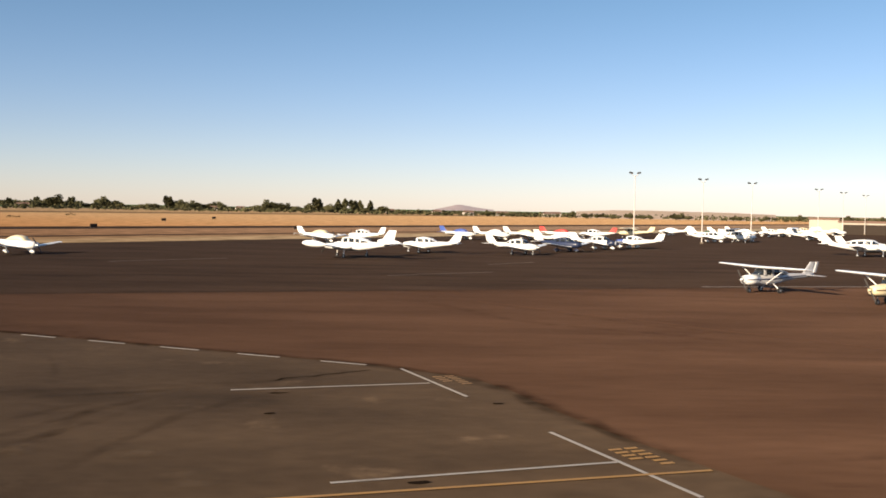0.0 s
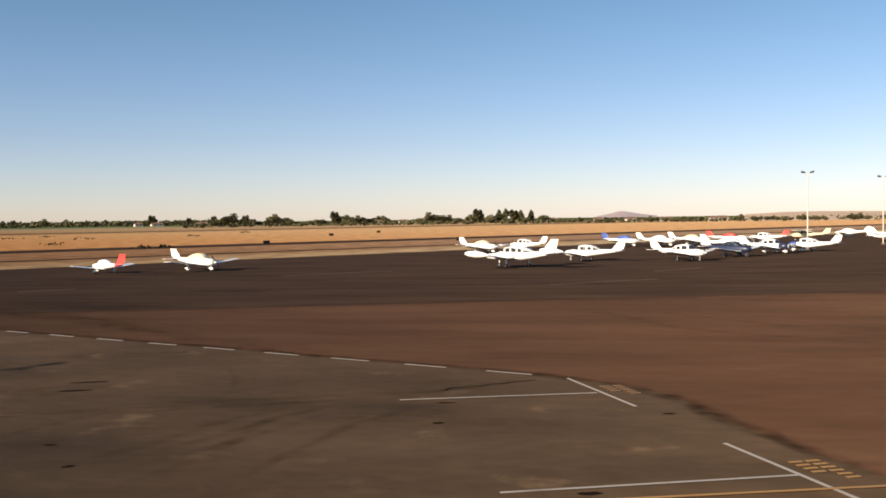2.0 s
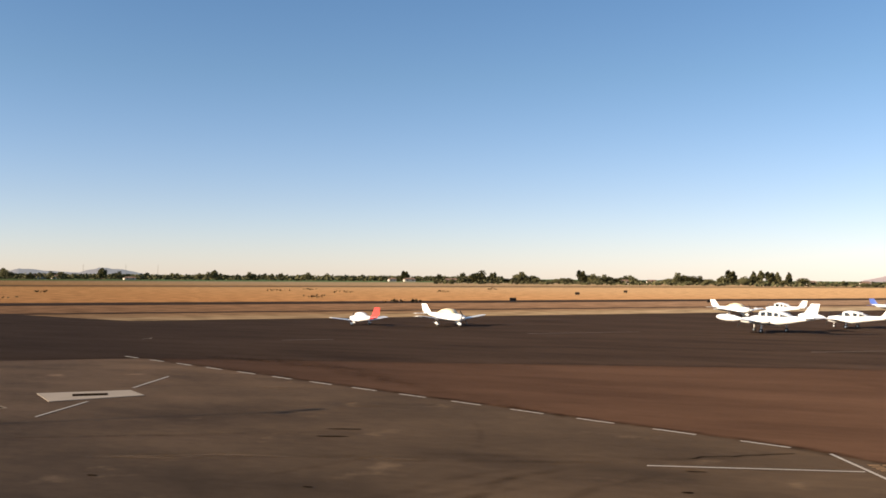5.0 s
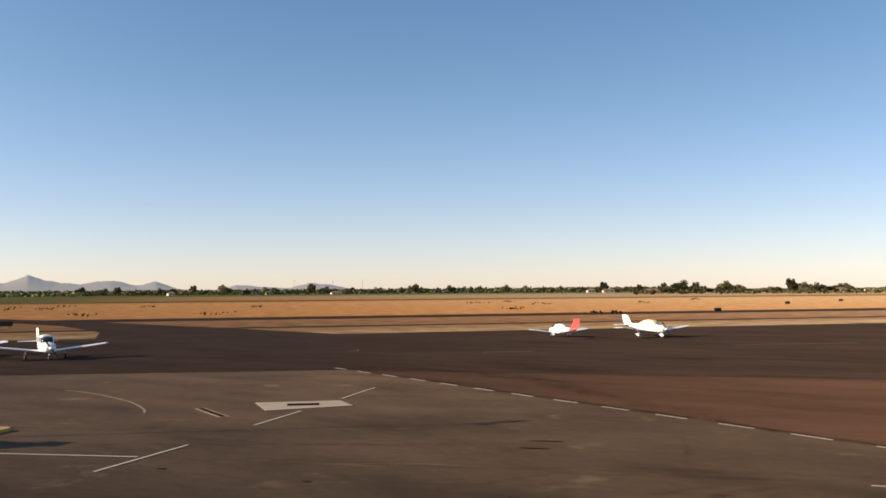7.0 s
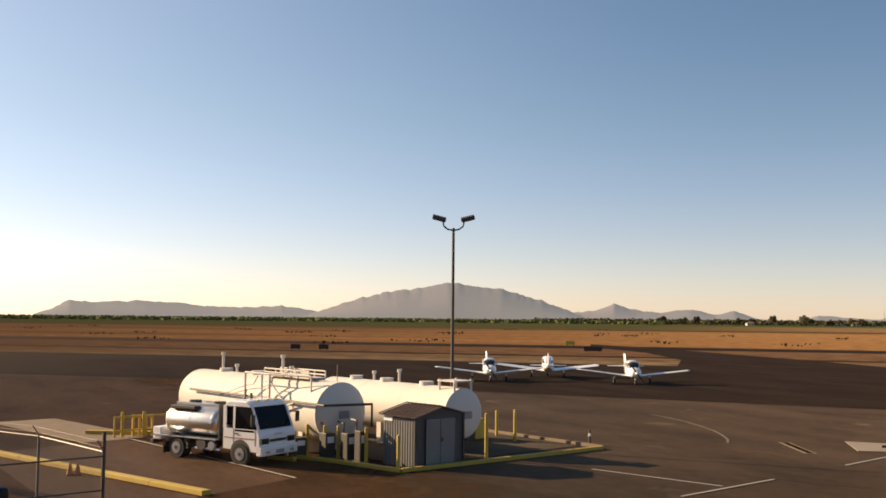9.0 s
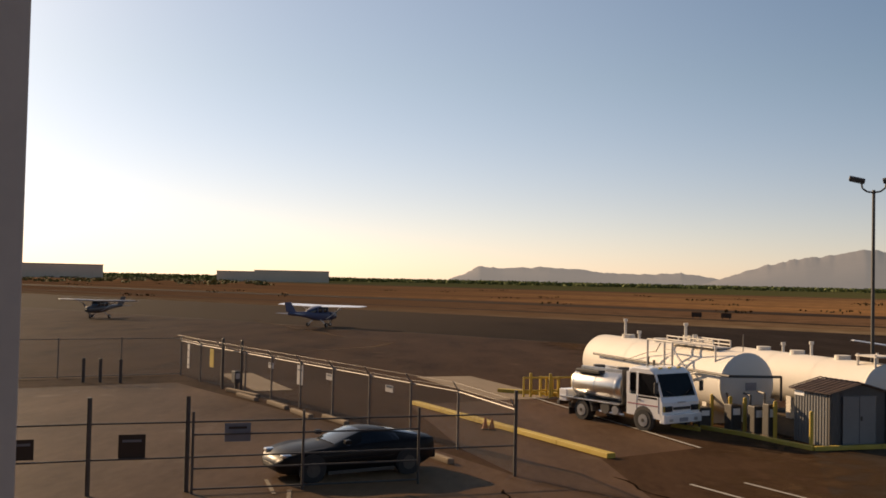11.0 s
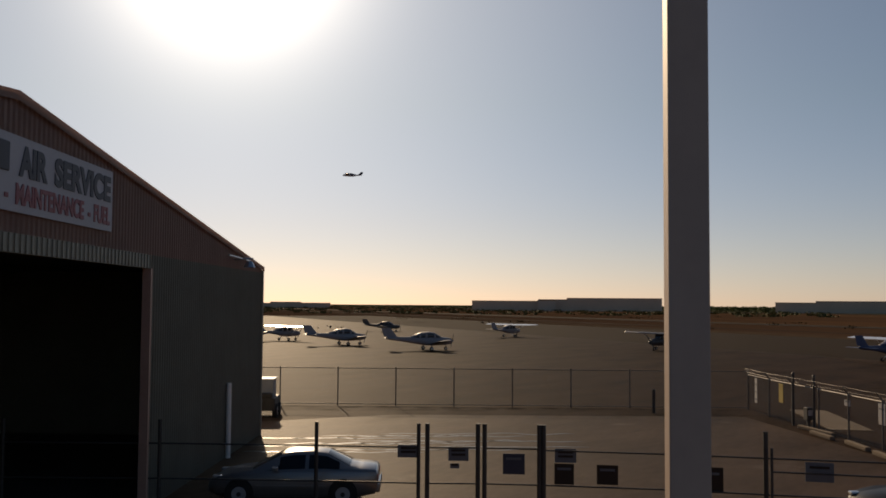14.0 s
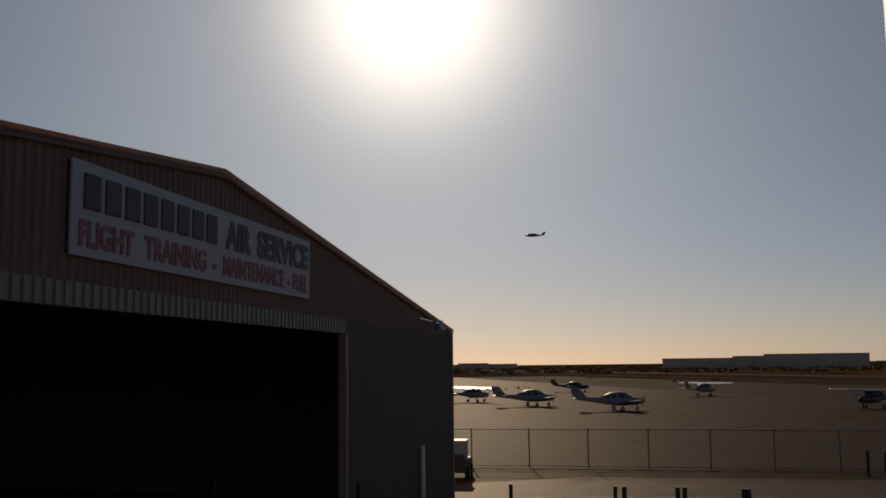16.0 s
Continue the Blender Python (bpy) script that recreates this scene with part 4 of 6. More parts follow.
part("upright", box(-0.20, -0.14, -0.06, 0.06, 0.2, 0.7), STEEL, reel)

# shed
SHED = mat("grey_blue_shed_steel", (0.145, 0.147, 0.148), 0.5, 0.1, vary=0.10, scale=1.2)
shed = thing("tool_shed", "small grey ribbed metal shed with a low gable roof", "shed", m=pose(-33.75, 13.2, 0, 0, 0, 20))
SX, SY, SH = -1.75, 2.4, 1.85
for y0, y1 in ((0, 0.03), (SY - 0.03, SY)):
    wl = part("side_wall", box(SX, 0, y0, y1, 0.02, SH), SHED, shed)
    for i in range(12):
        x = SX + 0.03 + i * (-SX - 0.06) / 12
        part("rib", box(x, x + 0.07, y0 - 0.02, y1 + 0.02, 0.02, SH - 0.01), SHED, wl)
for x in (0, SX):
    bm = bmesh.new()
    vs = [bm.verts.new((x, y, z)) for y, z in ((0, 0.02), (SY, 0.02), (SY, SH), (SY / 2, SH + 0.28), (0, SH))]
    f = bm.faces.new(vs)
    bmesh.ops.solidify(bm, geom=[f], thickness=0.04)
    part("end_wall", bm, SHED, shed)
part("door", box(0.045, 0.075, 0.5, SY - 0.5, 0.05, SH - 0.12, 0.008), SHED, shed)
for s in (0, 1):
    bm = bmesh.new()
    ya, yb = (-0.16, SY / 2) if s == 0 else (SY + 0.16, SY / 2)
    za = SH - 0.03
    vs = [bm.verts.new(p) for p in ((SX - 0.15, ya, za), (0.15, ya, za), (0.15, yb, SH + 0.31), (SX - 0.15, yb, SH + 0.31))]
    f = bm.faces.new(vs)
    bmesh.ops.solidify(bm, geom=[f], thickness=0.04)
    rf = part("roof", bm, mat("weathered_roof", (0.16, 0.11, 0.085), 0.6, 0.2, vary=0.2, scale=2) if s == 0 else bpy.data.materials["weathered_roof"], shed)
    for i in range(8):
        x = SX - 0.1 + i * (0.2 - SX) / 7.6
        part("seam", tube((x, ya, za + 0.05), (x, yb, SH + 0.36), 0.02, n=4), bpy.data.materials["weathered_roof"], rf)
part("door_seam", box(0.076, 0.082, SY / 2 - 0.012, SY / 2 + 0.012, 0.05, SH - 0.12), DARKSTEEL, shed)
part("hasp", box(0.076, 0.10, SY / 2 + 0.05, SY / 2 + 0.12, 0.9, 1.05, 0.005), DARKSTEEL, shed)
for y in (0.0, SY):
    part("corner_trim", box(-0.03, 0.05, y - 0.035, y + 0.035, 0.02, SH), DARKSTEEL, shed)
part("notice", box(-1.7, -1.2, -0.045, -0.025, 1.62, 1.8), WHITE, shed)

# kerbs round the yard
KERBY = mat("yellow_kerb_paint", (0.52, 0.36, 0.03), 0.7, vary=0.25, scale=1.4, tint=(0.42, 0.30, 0.06), bump=0.2)


def kerb(label, pts, material, w=0.16, h=0.15):
    ob = thing("kerb", label, "kerb", "kerbs", kind="structure")
    for a, b in zip(pts, pts[1:]):
        a, b = Vector((*a, 0)), Vector((*b, 0))
        d = (b - a)
        n = max(1, round(d.length / 3.0))
        for i in range(n):
            p0, p1 = a + d * (i / n), a + d * ((i + 1) / n)
            ang = math.atan2(d.y, d.x)
            L = (p1 - p0).length
            part("kerb_stone", box(0.006, L - 0.006, -w / 2, w / 2, 0, h, 0.02), material, ob, at=Matrix.Translation(p0) @ Matrix.Rotation(ang, 4, "Z"))
    return ob


kerb("yellow painted kerb round the fuel yard", [(-37.9, 9.75), (-36.1, 11.0), (-33.2, 12.5), (-36.3, 22.6)], KERBY)
kerb("bare concrete kerb behind the fuel yard", [(-36.4, 22.7), (-43.6, 20.6)], CONC)
kerb("yellow painted kerb beside the truck lane", [(-43.05, -0.99), (-30.97, 5.44)], KERBY, 0.32, 0.16)
kerb("short yellow kerb in front of the truck", [(-38.0, 8.9), (-37.0, 9.7)], KERBY)
kerb("yellow painted kerb under the pipe rails", [(-48.4, 2.9), (-46.6, 6.9)], KERBY, 0.3, 0.18)
slab = tagged(part("concrete_slab", box(-5.2, 5.2, -1.6, 1.6, 0, 0.02, 0, pose(-50.5, 2.2, 0, 0, 0, 22)), CONC), "pale bare concrete slab set in the asphalt", "slab", "", "structure")
# slab colour is darkened to carry the shade of the tanks
slab = tagged(part("concrete_slab", box(-5, 3.9, -4.4, 5.4, 0.0, 0.03, 0, pose(-39.6, 16.2, 0, 0, 0, 18.5)), mat("shaded_yard_concrete", (0.086, 0.066, 0.046), 0.9, vary=0.25, scale=0.5, bump=0.2, spec=0.04)), "worn concrete floor of the fuel yard with tank shade coloured in", "slab", "", "structure")


def bollard(x, y, h=1.05, r=0.07, label="yellow painted steel bollard by the fuel yard"):
    ob = thing("bollard", label, "bollard", "yellow bollards", pose(x, y, 0, 0, 0, 0))
    part("pipe", tube((0, 0, 0), (0, 0, h), r, n=14), YELLOW, ob)
    bm = bmesh.new()
    bmesh.ops.create_uvsphere(bm, u_segments=12, v_segments=6, radius=r, matrix=Matrix.Translation((0, 0, h)) @ Matrix.Diagonal((1, 1, 0.5, 1)))
    part("cap", bm, YELLOW, ob, smooth=True)
    return ob


for x, y, h in ((-35.05, 16.65, 1.75), (-41.8, 20.35, 1.15), (-40.0, 20.38, 1.35), (-39.75, 20.25, 1.3), (-33.75, 12.6, 1.2), (-37.0, 11.35, 1.25), (-35.6, 12.0, 1.3), (-38.35, 10.5, 1.2),
                (-46.6, 4.3, 1.1), (-46.5, 5.2, 1.1), (-46.3, 6.2, 1.1), (-42.3, 19.2, 1.6), (-42.0, 18.6, 1.5), (-37.3, 10.9, 1.25)):
    bollard(x, y, h)
cage = thing("yellow_cabinet", "low yellow steel spill box beside the tank", "box", m=pose(-41.3, 18.6, 0, 0, 0, 18.5))
part("body", box(-0.6, 0.6, -0.55, 0.55, 0.45, 0.95, 0.03), YELLOW, cage)
part("skirt", box(-0.66, 0.66, -0.6, 0.6, 0, 0.45, 0.02), DARKSTEEL, cage)
cone = thing("marker_post", "small dark marker post on the kerb end", "marker", m=pose(-37.6, 22.75, 0, 0, 0, 0))
part("foot", box(-0.15, 0.15, -0.15, 0.15, 0, 0.08, 0.02), TYRE, cone)
part("stem", tube((0, 0, 0.08), (0, 0, 0.7), 0.06, 0.04), DARKSTEEL, cone)
part("band", tube((0, 0, 0.4), (0, 0, 0.52), 0.058, 0.055), WHITE, cone)
# white low rail behind the truck
for x, y, a, L in ((-46.9, 5.2, 108, 2.6), (-46.9, 5.2, 70, 0.9)):
    rl = thing("barrier_rail", "low yellow pipe rail behind the truck", "rail", m=pose(x, y, 0, 0, 0, a))
    for i in range(4):
        part("upright", tube((i * L / 3 - L / 2, 0, 0), (i * L / 3 - L / 2, 0, 0.95), 0.05), YELLOW, rl)
    for z in (0.3, 0.9):
        part("bar", tube((-L / 2, 0, z), (L / 2, 0, z), 0.045), YELLOW, rl)


# lamp mast
def yard_lamp(x, y, h, label, mt, turn, r=0.075):
    ob = thing("light_mast", label, "street lamp", "light masts", pose(x, y, 0, 0, 0, turn))
    part("base", box(-0.25, 0.25, -0.25, 0.25, 0, 0.3, 0.04), CONC, ob)
    part("pole", tube((0, 0, 0.3), (0, 0, h), r, r * 0.8, n=12), mt, ob)
    for s in (1, -1):
        pts = [(0, 0, h - 0.1), (0, s * 0.25, h - 0.06), (0, s * 0.42, h + 0.08), (0, s * 0.46, h + 0.32)]
        bm = bmesh.new()
        for a, b in zip(pts, pts[1:]):
            tube_into(bm, a, b, 0.035, n=8)
        arm = part("arm", bm, mt, ob)
        part("lamp_head", box(-0.22, 0.22, -0.30, 0.30, -0.09, 0.09, 0.03, pose(0, s * 0.62, h + 0.42, 14 * s, 12, 0)), DARKSTEEL, arm)
        part("lens", box(-0.18, 0.18, -0.25, 0.25, -0.105, -0.085, 0, pose(0, s * 0.62, h + 0.42, 14 * s, 12, 0)), GLASS, arm)
    return ob


yard_lamp(-39.6, 17.15, 9.3, "dark steel light mast with two floodlight heads", DARKSTEEL, -22)
MASTW = mat("pale_mast_paint", (0.66, 0.60, 0.54), 0.5, vary=0.06, scale=1)
for x, y in ((29.4, 153.9), (46.1, 177.4), (60.0, 194.0), (87, 231), (104, 259), (123, 290)):
    yard_lamp(x, y, 11.1, "tall pale light mast among parked aircraft", MASTW, 90, 0.10)

# ---- fuel truck ----
CHROME = mat("polished_tank_steel", (0.72, 0.68, 0.62), 0.32, 0.95, vary=0.06, scale=1.5)
truck = thing("fuel_truck", "white cab-over fuel truck with a polished tank", "truck", m=pose(-39.62, 6.80, 0, 0, 0, 35.5))


def wheel(parent, x, y, r, w, name="wheel", rim=None):
    tyre = part(name, tube((x, y - w / 2, r), (x, y + w / 2, r), r, n=22), TYRE, parent)
    bm = tube((x, y - w / 2 - 0.012, r), (x, y + w / 2 + 0.012, r), r * 0.58, n=18)
    part("rim", bm, rim or METAL, tyre)
    part("hub", tube((x, y - w / 2 - 0.03, r), (x, y + w / 2 + 0.03, r), r * 0.18, n=10), DARKSTEEL, tyre)
    return tyre


part("chassis", box(-1.7, 3.3, -0.42, 0.42, 0.48, 0.72, 0.02), DARKSTEEL, truck)
CABGLASS = mat("truck_window_glass", (0.010, 0.011, 0.013), 0.10, vary=0.1, scale=2, spec=0.35)
tk = part("tank", loft([oval(x, 1.40, 0.98 * s, 0.60 * s, 28, 2.3) for x, s in ((-1.36, 0.5), (-1.30, 0.86), (-1.2, 0.97), (-1.1, 1.0), (1.25, 1.0), (1.35, 0.97), (1.45, 0.86), (1.5, 0.5))]), CHROME, truck, smooth=True)
for x in (-1.05, 0.1, 1.2):
    part("tank_band", loft([oval(xx, 1.40, 0.99, 0.61, 28, 2.3) for xx in (x - 0.03, x + 0.03)], False), METAL, tk)
for y in (-0.46, 0.46):
    part("top_rail", box(-1.1, 1.3, y - 0.03, y + 0.03, 1.93, 2.07, 0.01), METAL, tk)
for x in (-0.6, 0.7):
    part("hatch", tube((x, 0, 1.96), (x, 0, 2.12), 0.24, n=16), DARKSTEEL, tk)
part("hose_cover", box(-1.0, 0.3, -0.90, -0.55, 1.84, 1.98, 0.03), DARKSTEEL, tk)
part("rear_box", box(-1.85, -1.42, -0.98, 0.98, 0.62, 1.10, 0.04), WHITE, truck)
part("rear_bumper", box(-1.95, -1.80, -1.0, 1.0, 0.45, 0.62, 0.02), DARKSTEEL, truck)
part("side_deck", box(-1.8, 1.5, -1.02, 1.02, 0.78, 0.84, 0.01), METAL, truck)
for s in (1, -1):
    bm = bmesh.new()
    arc = [(0.60 * math.cos(a), 0.40 + 0.58 * math.sin(a)) for a in [math.pi * i / 10 for i in range(11)]]
    for (xa, za), (xb, zb) in zip(arc, arc[1:]):
        bm.faces.new([bm.verts.new(p) for p in ((xa - 0.55, s * 0.56, za), (xb - 0.55, s * 0.56, zb), (xb - 0.55, s * 1.04, zb), (xa - 0.55, s * 1.04, za))])
    bmesh.ops.solidify(bm, geom=bm.faces[:], thickness=0.02)
    part("fender", bm, METAL, truck)
    part("mud_flap", box(-1.22, -1.19, s * 0.8 - 0.24, s * 0.8 + 0.24, 0.14, 0.62), TYRE, truck)
    part("hose_reel", tube((0.75, s * 0.80, 0.62), (0.75, s * 1.0, 0.62), 0.24, n=18), DARKSTEEL, truck)
    part("meter", tube((1.30, s * 0.86, 0.58), (1.30, s * 1.02, 0.58), 0.17, n=16), METAL, truck)
    part("pipe", tube((0.4, s * 0.92, 0.45), (1.7, s * 0.92, 0.45), 0.05, n=8), METAL, truck)
    wheel(truck, -0.55, s * 0.78, 0.39, 0.42)
    wheel(truck, 2.75, s * 0.90, 0.39, 0.26)
# cab: lower body, upper pillars, roof and glass between them
rings = []
prof = [(1.86, 0.55), (1.86, 1.30), (3.56, 1.30), (3.66, 1.10), (3.68, 0.62), (3.58, 0.50)]
for y, k in ((-1.0, 0.05), (-0.95, 0.0), (0.95, 0.0), (1.0, 0.05)):
    rings.append([(2.8 + (x - 2.8) * (1 - k * 0.6), y, z) for x, z in prof])
cab = part("cab", loft(rings), WHITE, truck)
part("cab_roof", loft([[(x - 0.0, y, z) for x, z in ((1.88 + c, 2.10), (1.90 + c, 2.22 - c), (2.1, 2.30 - c), (2.95, 2.30 - c), (3.16 - c, 2.22 - c), (3.22 - c, 2.10))] for y, c in ((-0.96, 0.05), (-0.86, 0.0), (0.86, 0.0), (0.96, 0.05))]), WHITE, cab, smooth=False)
part("back_panel", box(1.86, 1.92, -0.95, 0.95, 1.30, 2.12), WHITE, cab)
bm = bmesh.new()
f = bm.faces.new([bm.verts.new(p) for p in ((3.545, -0.90, 1.32), (3.545, 0.90, 1.32), (3.205, 0.84, 2.10), (3.205, -0.84, 2.10))])
bmesh.ops.solidify(bm, geom=[f], thickness=-0.02)
part("windscreen", bm, CABGLASS, cab)
for s in (1, -1):
    part("screen_pillar", tube((3.55, s * 0.93, 1.30), (3.20, s * 0.90, 2.12), 0.05, 0.045, n=8), WHITE, cab)
    part("door_pillar", box(2.36, 2.46, s * 0.96 - 0.03, s * 0.96 + 0.03, 1.29, 2.12), WHITE, cab)
    part("rear_pillar", box(1.86, 2.02, s * 0.96 - 0.03, s * 0.96 + 0.03, 1.29, 2.12), WHITE, cab)
    for name, quad in (("side_window", ((2.46, 1.20), (3.40, 1.20), (3.50, 1.34), (3.20, 2.08), (2.46, 2.08))), ("quarter_window", ((2.02, 1.42), (2.36, 1.42), (2.36, 2.06), (2.02, 2.06)))):
        bm = bmesh.new()
        f = bm.faces.new([bm.verts.new((x, s * (1.003 if z < 1.29 else 0.965), z)) for x, z in quad])
        bmesh.ops.solidify(bm, geom=[f], thickness=0.012)
        part(name, bm, CABGLASS, cab)
    for x in (2.40, 3.46):
        part("door_seam", box(x - 0.008, x + 0.008, s * 1.002 - 0.006, s * 1.002 + 0.006, 0.72, 1.30), DARKSTEEL, cab)
    part("door_handle", box(2.48, 2.62, s * 1.012 - 0.012, s * 1.012 + 0.012, 1.10, 1.14), DARKSTEEL, cab)
    part("side_stripe", box(1.95, 3.45, s * 1.004 - 0.004, s * 1.004 + 0.004, 0.94, 0.98), SIGNRED, cab)
    part("mirror", box(3.50, 3.58, s * 1.22 - 0.09, s * 1.22 + 0.09, 1.45, 1.85, 0.03), DARKSTEEL, cab)
    part("mirror_arm", tube((3.40, s * 0.95, 1.85), (3.54, s * 1.2, 1.80), 0.015, n=6), DARKSTEEL, cab)
    part("headlight", box(3.62, 3.70, s * 0.70 - 0.20, s * 0.70 + 0.20, 0.78, 0.99, 0.03), GLASS, cab)
    part("indicator", box(3.60, 3.69, s * 0.94 - 0.04, s * 0.94 + 0.04, 0.78, 0.99, 0.01), YELLOW, cab)
    part("fog_lamp", box(3.775, 3.79, s * 0.66 - 0.10, s * 0.66 + 0.10, 0.44, 0.54, 0.005), METAL, truck)
    part("wheel_arch", tube((2.75, s * 0.88, 0.44), (2.75, s * 1.006, 0.44), 0.48, n=20), DARKSTEEL, cab)
    part("wiper", tube((3.60, s * 0.15, 1.30), (3.48, s * 0.62, 1.52), 0.010, n=5), DARKSTEEL, cab)
part("grille", box(3.655, 3.69, -0.46, 0.46, 0.84, 0.94, 0.01), DARKSTEEL, cab)
part("nose_badge", box(3.655, 3.675, -0.22, 0.22, 1.08, 1.13, 0.004), METAL, cab)
for y in (-0.5, 0.0, 0.5):
    part("roof_light", box(3.02, 3.14, y - 0.05, y + 0.05, 2.28, 2.33, 0.01), YELLOW, cab)
part("bumper", box(3.52, 3.78, -1.0, 1.0, 0.36, 0.70, 0.05), WHITE, truck)
part("plate", box(3.782, 3.795, -0.22, 0.22, 0.42, 0.56), GREYP, truck)
part("exhaust_stack", tube((1.66, 0.7, 0.7), (1.66, 0.7, 2.45), 0.05, n=8), DARKSTEEL, truck)
part("spray_arm", tube((1.68, 0.3, 2.0), (1.95, 0.1, 2.62), 0.03, n=6), DARKSTEEL, truck)
part("cab_guard", box(1.58, 1.63, -0.95, 0.95, 0.84, 2.12), DARKSTEEL, truck)


# ---- cars ----
def car(name, label, m, body, wb, hull, panes, rim):
    """A car with its rear axle at the origin and its front along +x; hull rows: x, underside, belt, top, half width, half width of the top."""
    ob = thing(name, label, "car", "parked cars", m)
    hw = max(r[4] for r in hull)
    rr, fr = hull[0][0], hull[-1][0]

    def at_x(x):
        for a, b in zip(hull, hull[1:]):
            if a[0] <= x <= b[0]:
                f = (x - a[0]) / (b[0] - a[0])
                return [u + (v - u) * f for u, v in zip(a, b)]

    rings = []
    for x, zb, belt, top, w, tw in hull:
        half = [(w * 0.80, zb), (w * 0.97, zb + 0.10), (w, zb + (belt - zb) * 0.5), (w * 0.99, belt - 0.06), (w * 0.95, belt), (tw, top - 0.035), (tw * 0.86, top - 0.005), (0, top + 0.012)]
        rings.append([(x, -y, z) for y, z in half] + [(x, y, z) for y, z in reversed(half[:-1])])
    part("body", loft(rings), body, ob, smooth=True)

    def pane(pname, x0, x1, f0, f1, s):
        """A strip of side glass between two heights of the cabin, a little proud of it."""
        bm = bmesh.new()
        xs = [x0 + (x1 - x0) * i / 10 for i in range(11)]
        cols = []
        for x in xs:
            _, zb, belt, top, w, tw = at_x(x)
            lo = Vector((x, s * (w * 0.95 + 0.008), belt)).lerp(Vector((x, s * (tw + 0.008), top - 0.035)), f0)
            hi = Vector((x, s * (w * 0.95 + 0.008), belt)).lerp(Vector((x, s * (tw + 0.008), top - 0.035)), f1)
            cols.append((bm.verts.new(lo), bm.verts.new(hi)))
        for a, b in zip(cols, cols[1:]):
            bm.faces.new((a[0], b[0], b[1], a[1]))
        part(pname, bm, CABGLASS, ob)

    def screen(pname, x0, x1):
        """Front or rear glass laid over the sloping top of the hull."""
        bm = bmesh.new()
        rows = []
        for i in range(9):
            _, zb, belt, top, w, tw = at_x(x0 + (x1 - x0) * i / 8)
            rows.append([bm.verts.new((x0 + (x1 - x0) * i / 8, y, z + 0.010)) for y, z in ((-tw * 0.97, top - 0.03), (-tw * 0.86, top - 0.003), (0, top + 0.014), (tw * 0.86, top - 0.003), (tw * 0.97, top - 0.03))])
        for a, b in zip(rows, rows[1:]):
            for k in range(4):
                bm.faces.new((a[k], b[k], b[k + 1], a[k + 1]))
        part(pname, bm, SCREENGLASS, ob, smooth=True)

    for pname, x0, x1 in panes:
        if pname == "side_window":
            for s in (1, -1):
                pane(pname, x0, x1, 0.10, 0.88, s)
        else:
            screen(pname, x0, x1)
    for s in (1, -1):
        for x in (0, wb):
            wheel(ob, x, s * (hw - 0.085), 0.335, 0.23, rim=rim)
            part("wheel_arch", tube((x, s * (hw - 0.10), 0.36), (x, s * (hw + 0.006), 0.36), 0.385, n=22), TYRE, ob)
        part("headlight", box(fr - 0.36, fr - 0.12, s * 0.60 - 0.11, s * 0.60 + 0.11, at_x(fr - 0.28)[2] - 0.06, at_x(fr - 0.28)[2] + 0.035, 0.03), METAL, ob)
        part("tail_light", box(rr - 0.005, rr + 0.12, s * 0.60 - 0.14, s * 0.60 + 0.14, 0.72, 0.84, 0.02), RED, ob)
        part("door_mirror", box(wb - 1.05, wb - 0.88, s * 0.98 - 0.09, s * 0.98 + 0.09, 0.95, 1.07, 0.03), body, ob)
        part("door_handle", box(0.62, 0.80, s * (hw + 0.004) - 0.012, s * (hw + 0.004) + 0.012, 0.78, 0.81), body, ob)
        part("side_moulding", box(0.45, wb - 0.45, s * (hw + 0.004) - 0.012, s * (hw + 0.004) + 0.012, 0.52, 0.57, 0.004), body, ob)
        part("sill", box(0.45, wb - 0.45, s * (hw - 0.03) - 0.02, s * (hw - 0.03) + 0.02, 0.17, 0.26, 0.01), DARKSTEEL, ob)
    part("rear_bumper", box(rr - 0.06, rr + 0.12, -0.74, 0.74, 0.36, 0.60, 0.05), body, ob)
    part("plate", box(rr - 0.075, rr - 0.06, -0.2, 0.2, 0.62, 0.74), GREYP, ob)
    part("grille", box(fr - 0.05, fr + 0.02, -0.34, 0.34, 0.36, 0.46, 0.01), DARKSTEEL, ob)
    return ob


COUPE = ((-0.92, 0.50, 0.90, 0.93, 0.74, 0.58), (-0.84, 0.36, 0.95, 0.985, 0.84, 0.66), (-0.55, 0.24, 0.965, 1.01, 0.91, 0.64), (-0.2, 0.20, 0.95, 1.07, 0.94, 0.57), (0.2, 0.19, 0.94, 1.15, 0.94, 0.53), (0.6, 0.19, 0.91, 1.22, 0.915, 0.52),
         (0.95, 0.19, 0.89, 1.245, 0.895, 0.52), (1.3, 0.19, 0.88, 1.215, 0.885, 0.53), (1.75, 0.19, 0.87, 1.06, 0.885, 0.57), (2.15, 0.19, 0.86, 0.90, 0.895, 0.64), (2.5, 0.19, 0.85, 0.855, 0.92, 0.68), (2.86, 0.20, 0.835, 0.825, 0.93, 0.69),
         (3.2, 0.20, 0.77, 0.775, 0.905, 0.66), (3.45, 0.21, 0.70, 0.715, 0.84, 0.60), (3.62, 0.24, 0.60, 0.62, 0.70, 0.50), (3.73, 0.32, 0.50, 0.53, 0.48, 0.34))
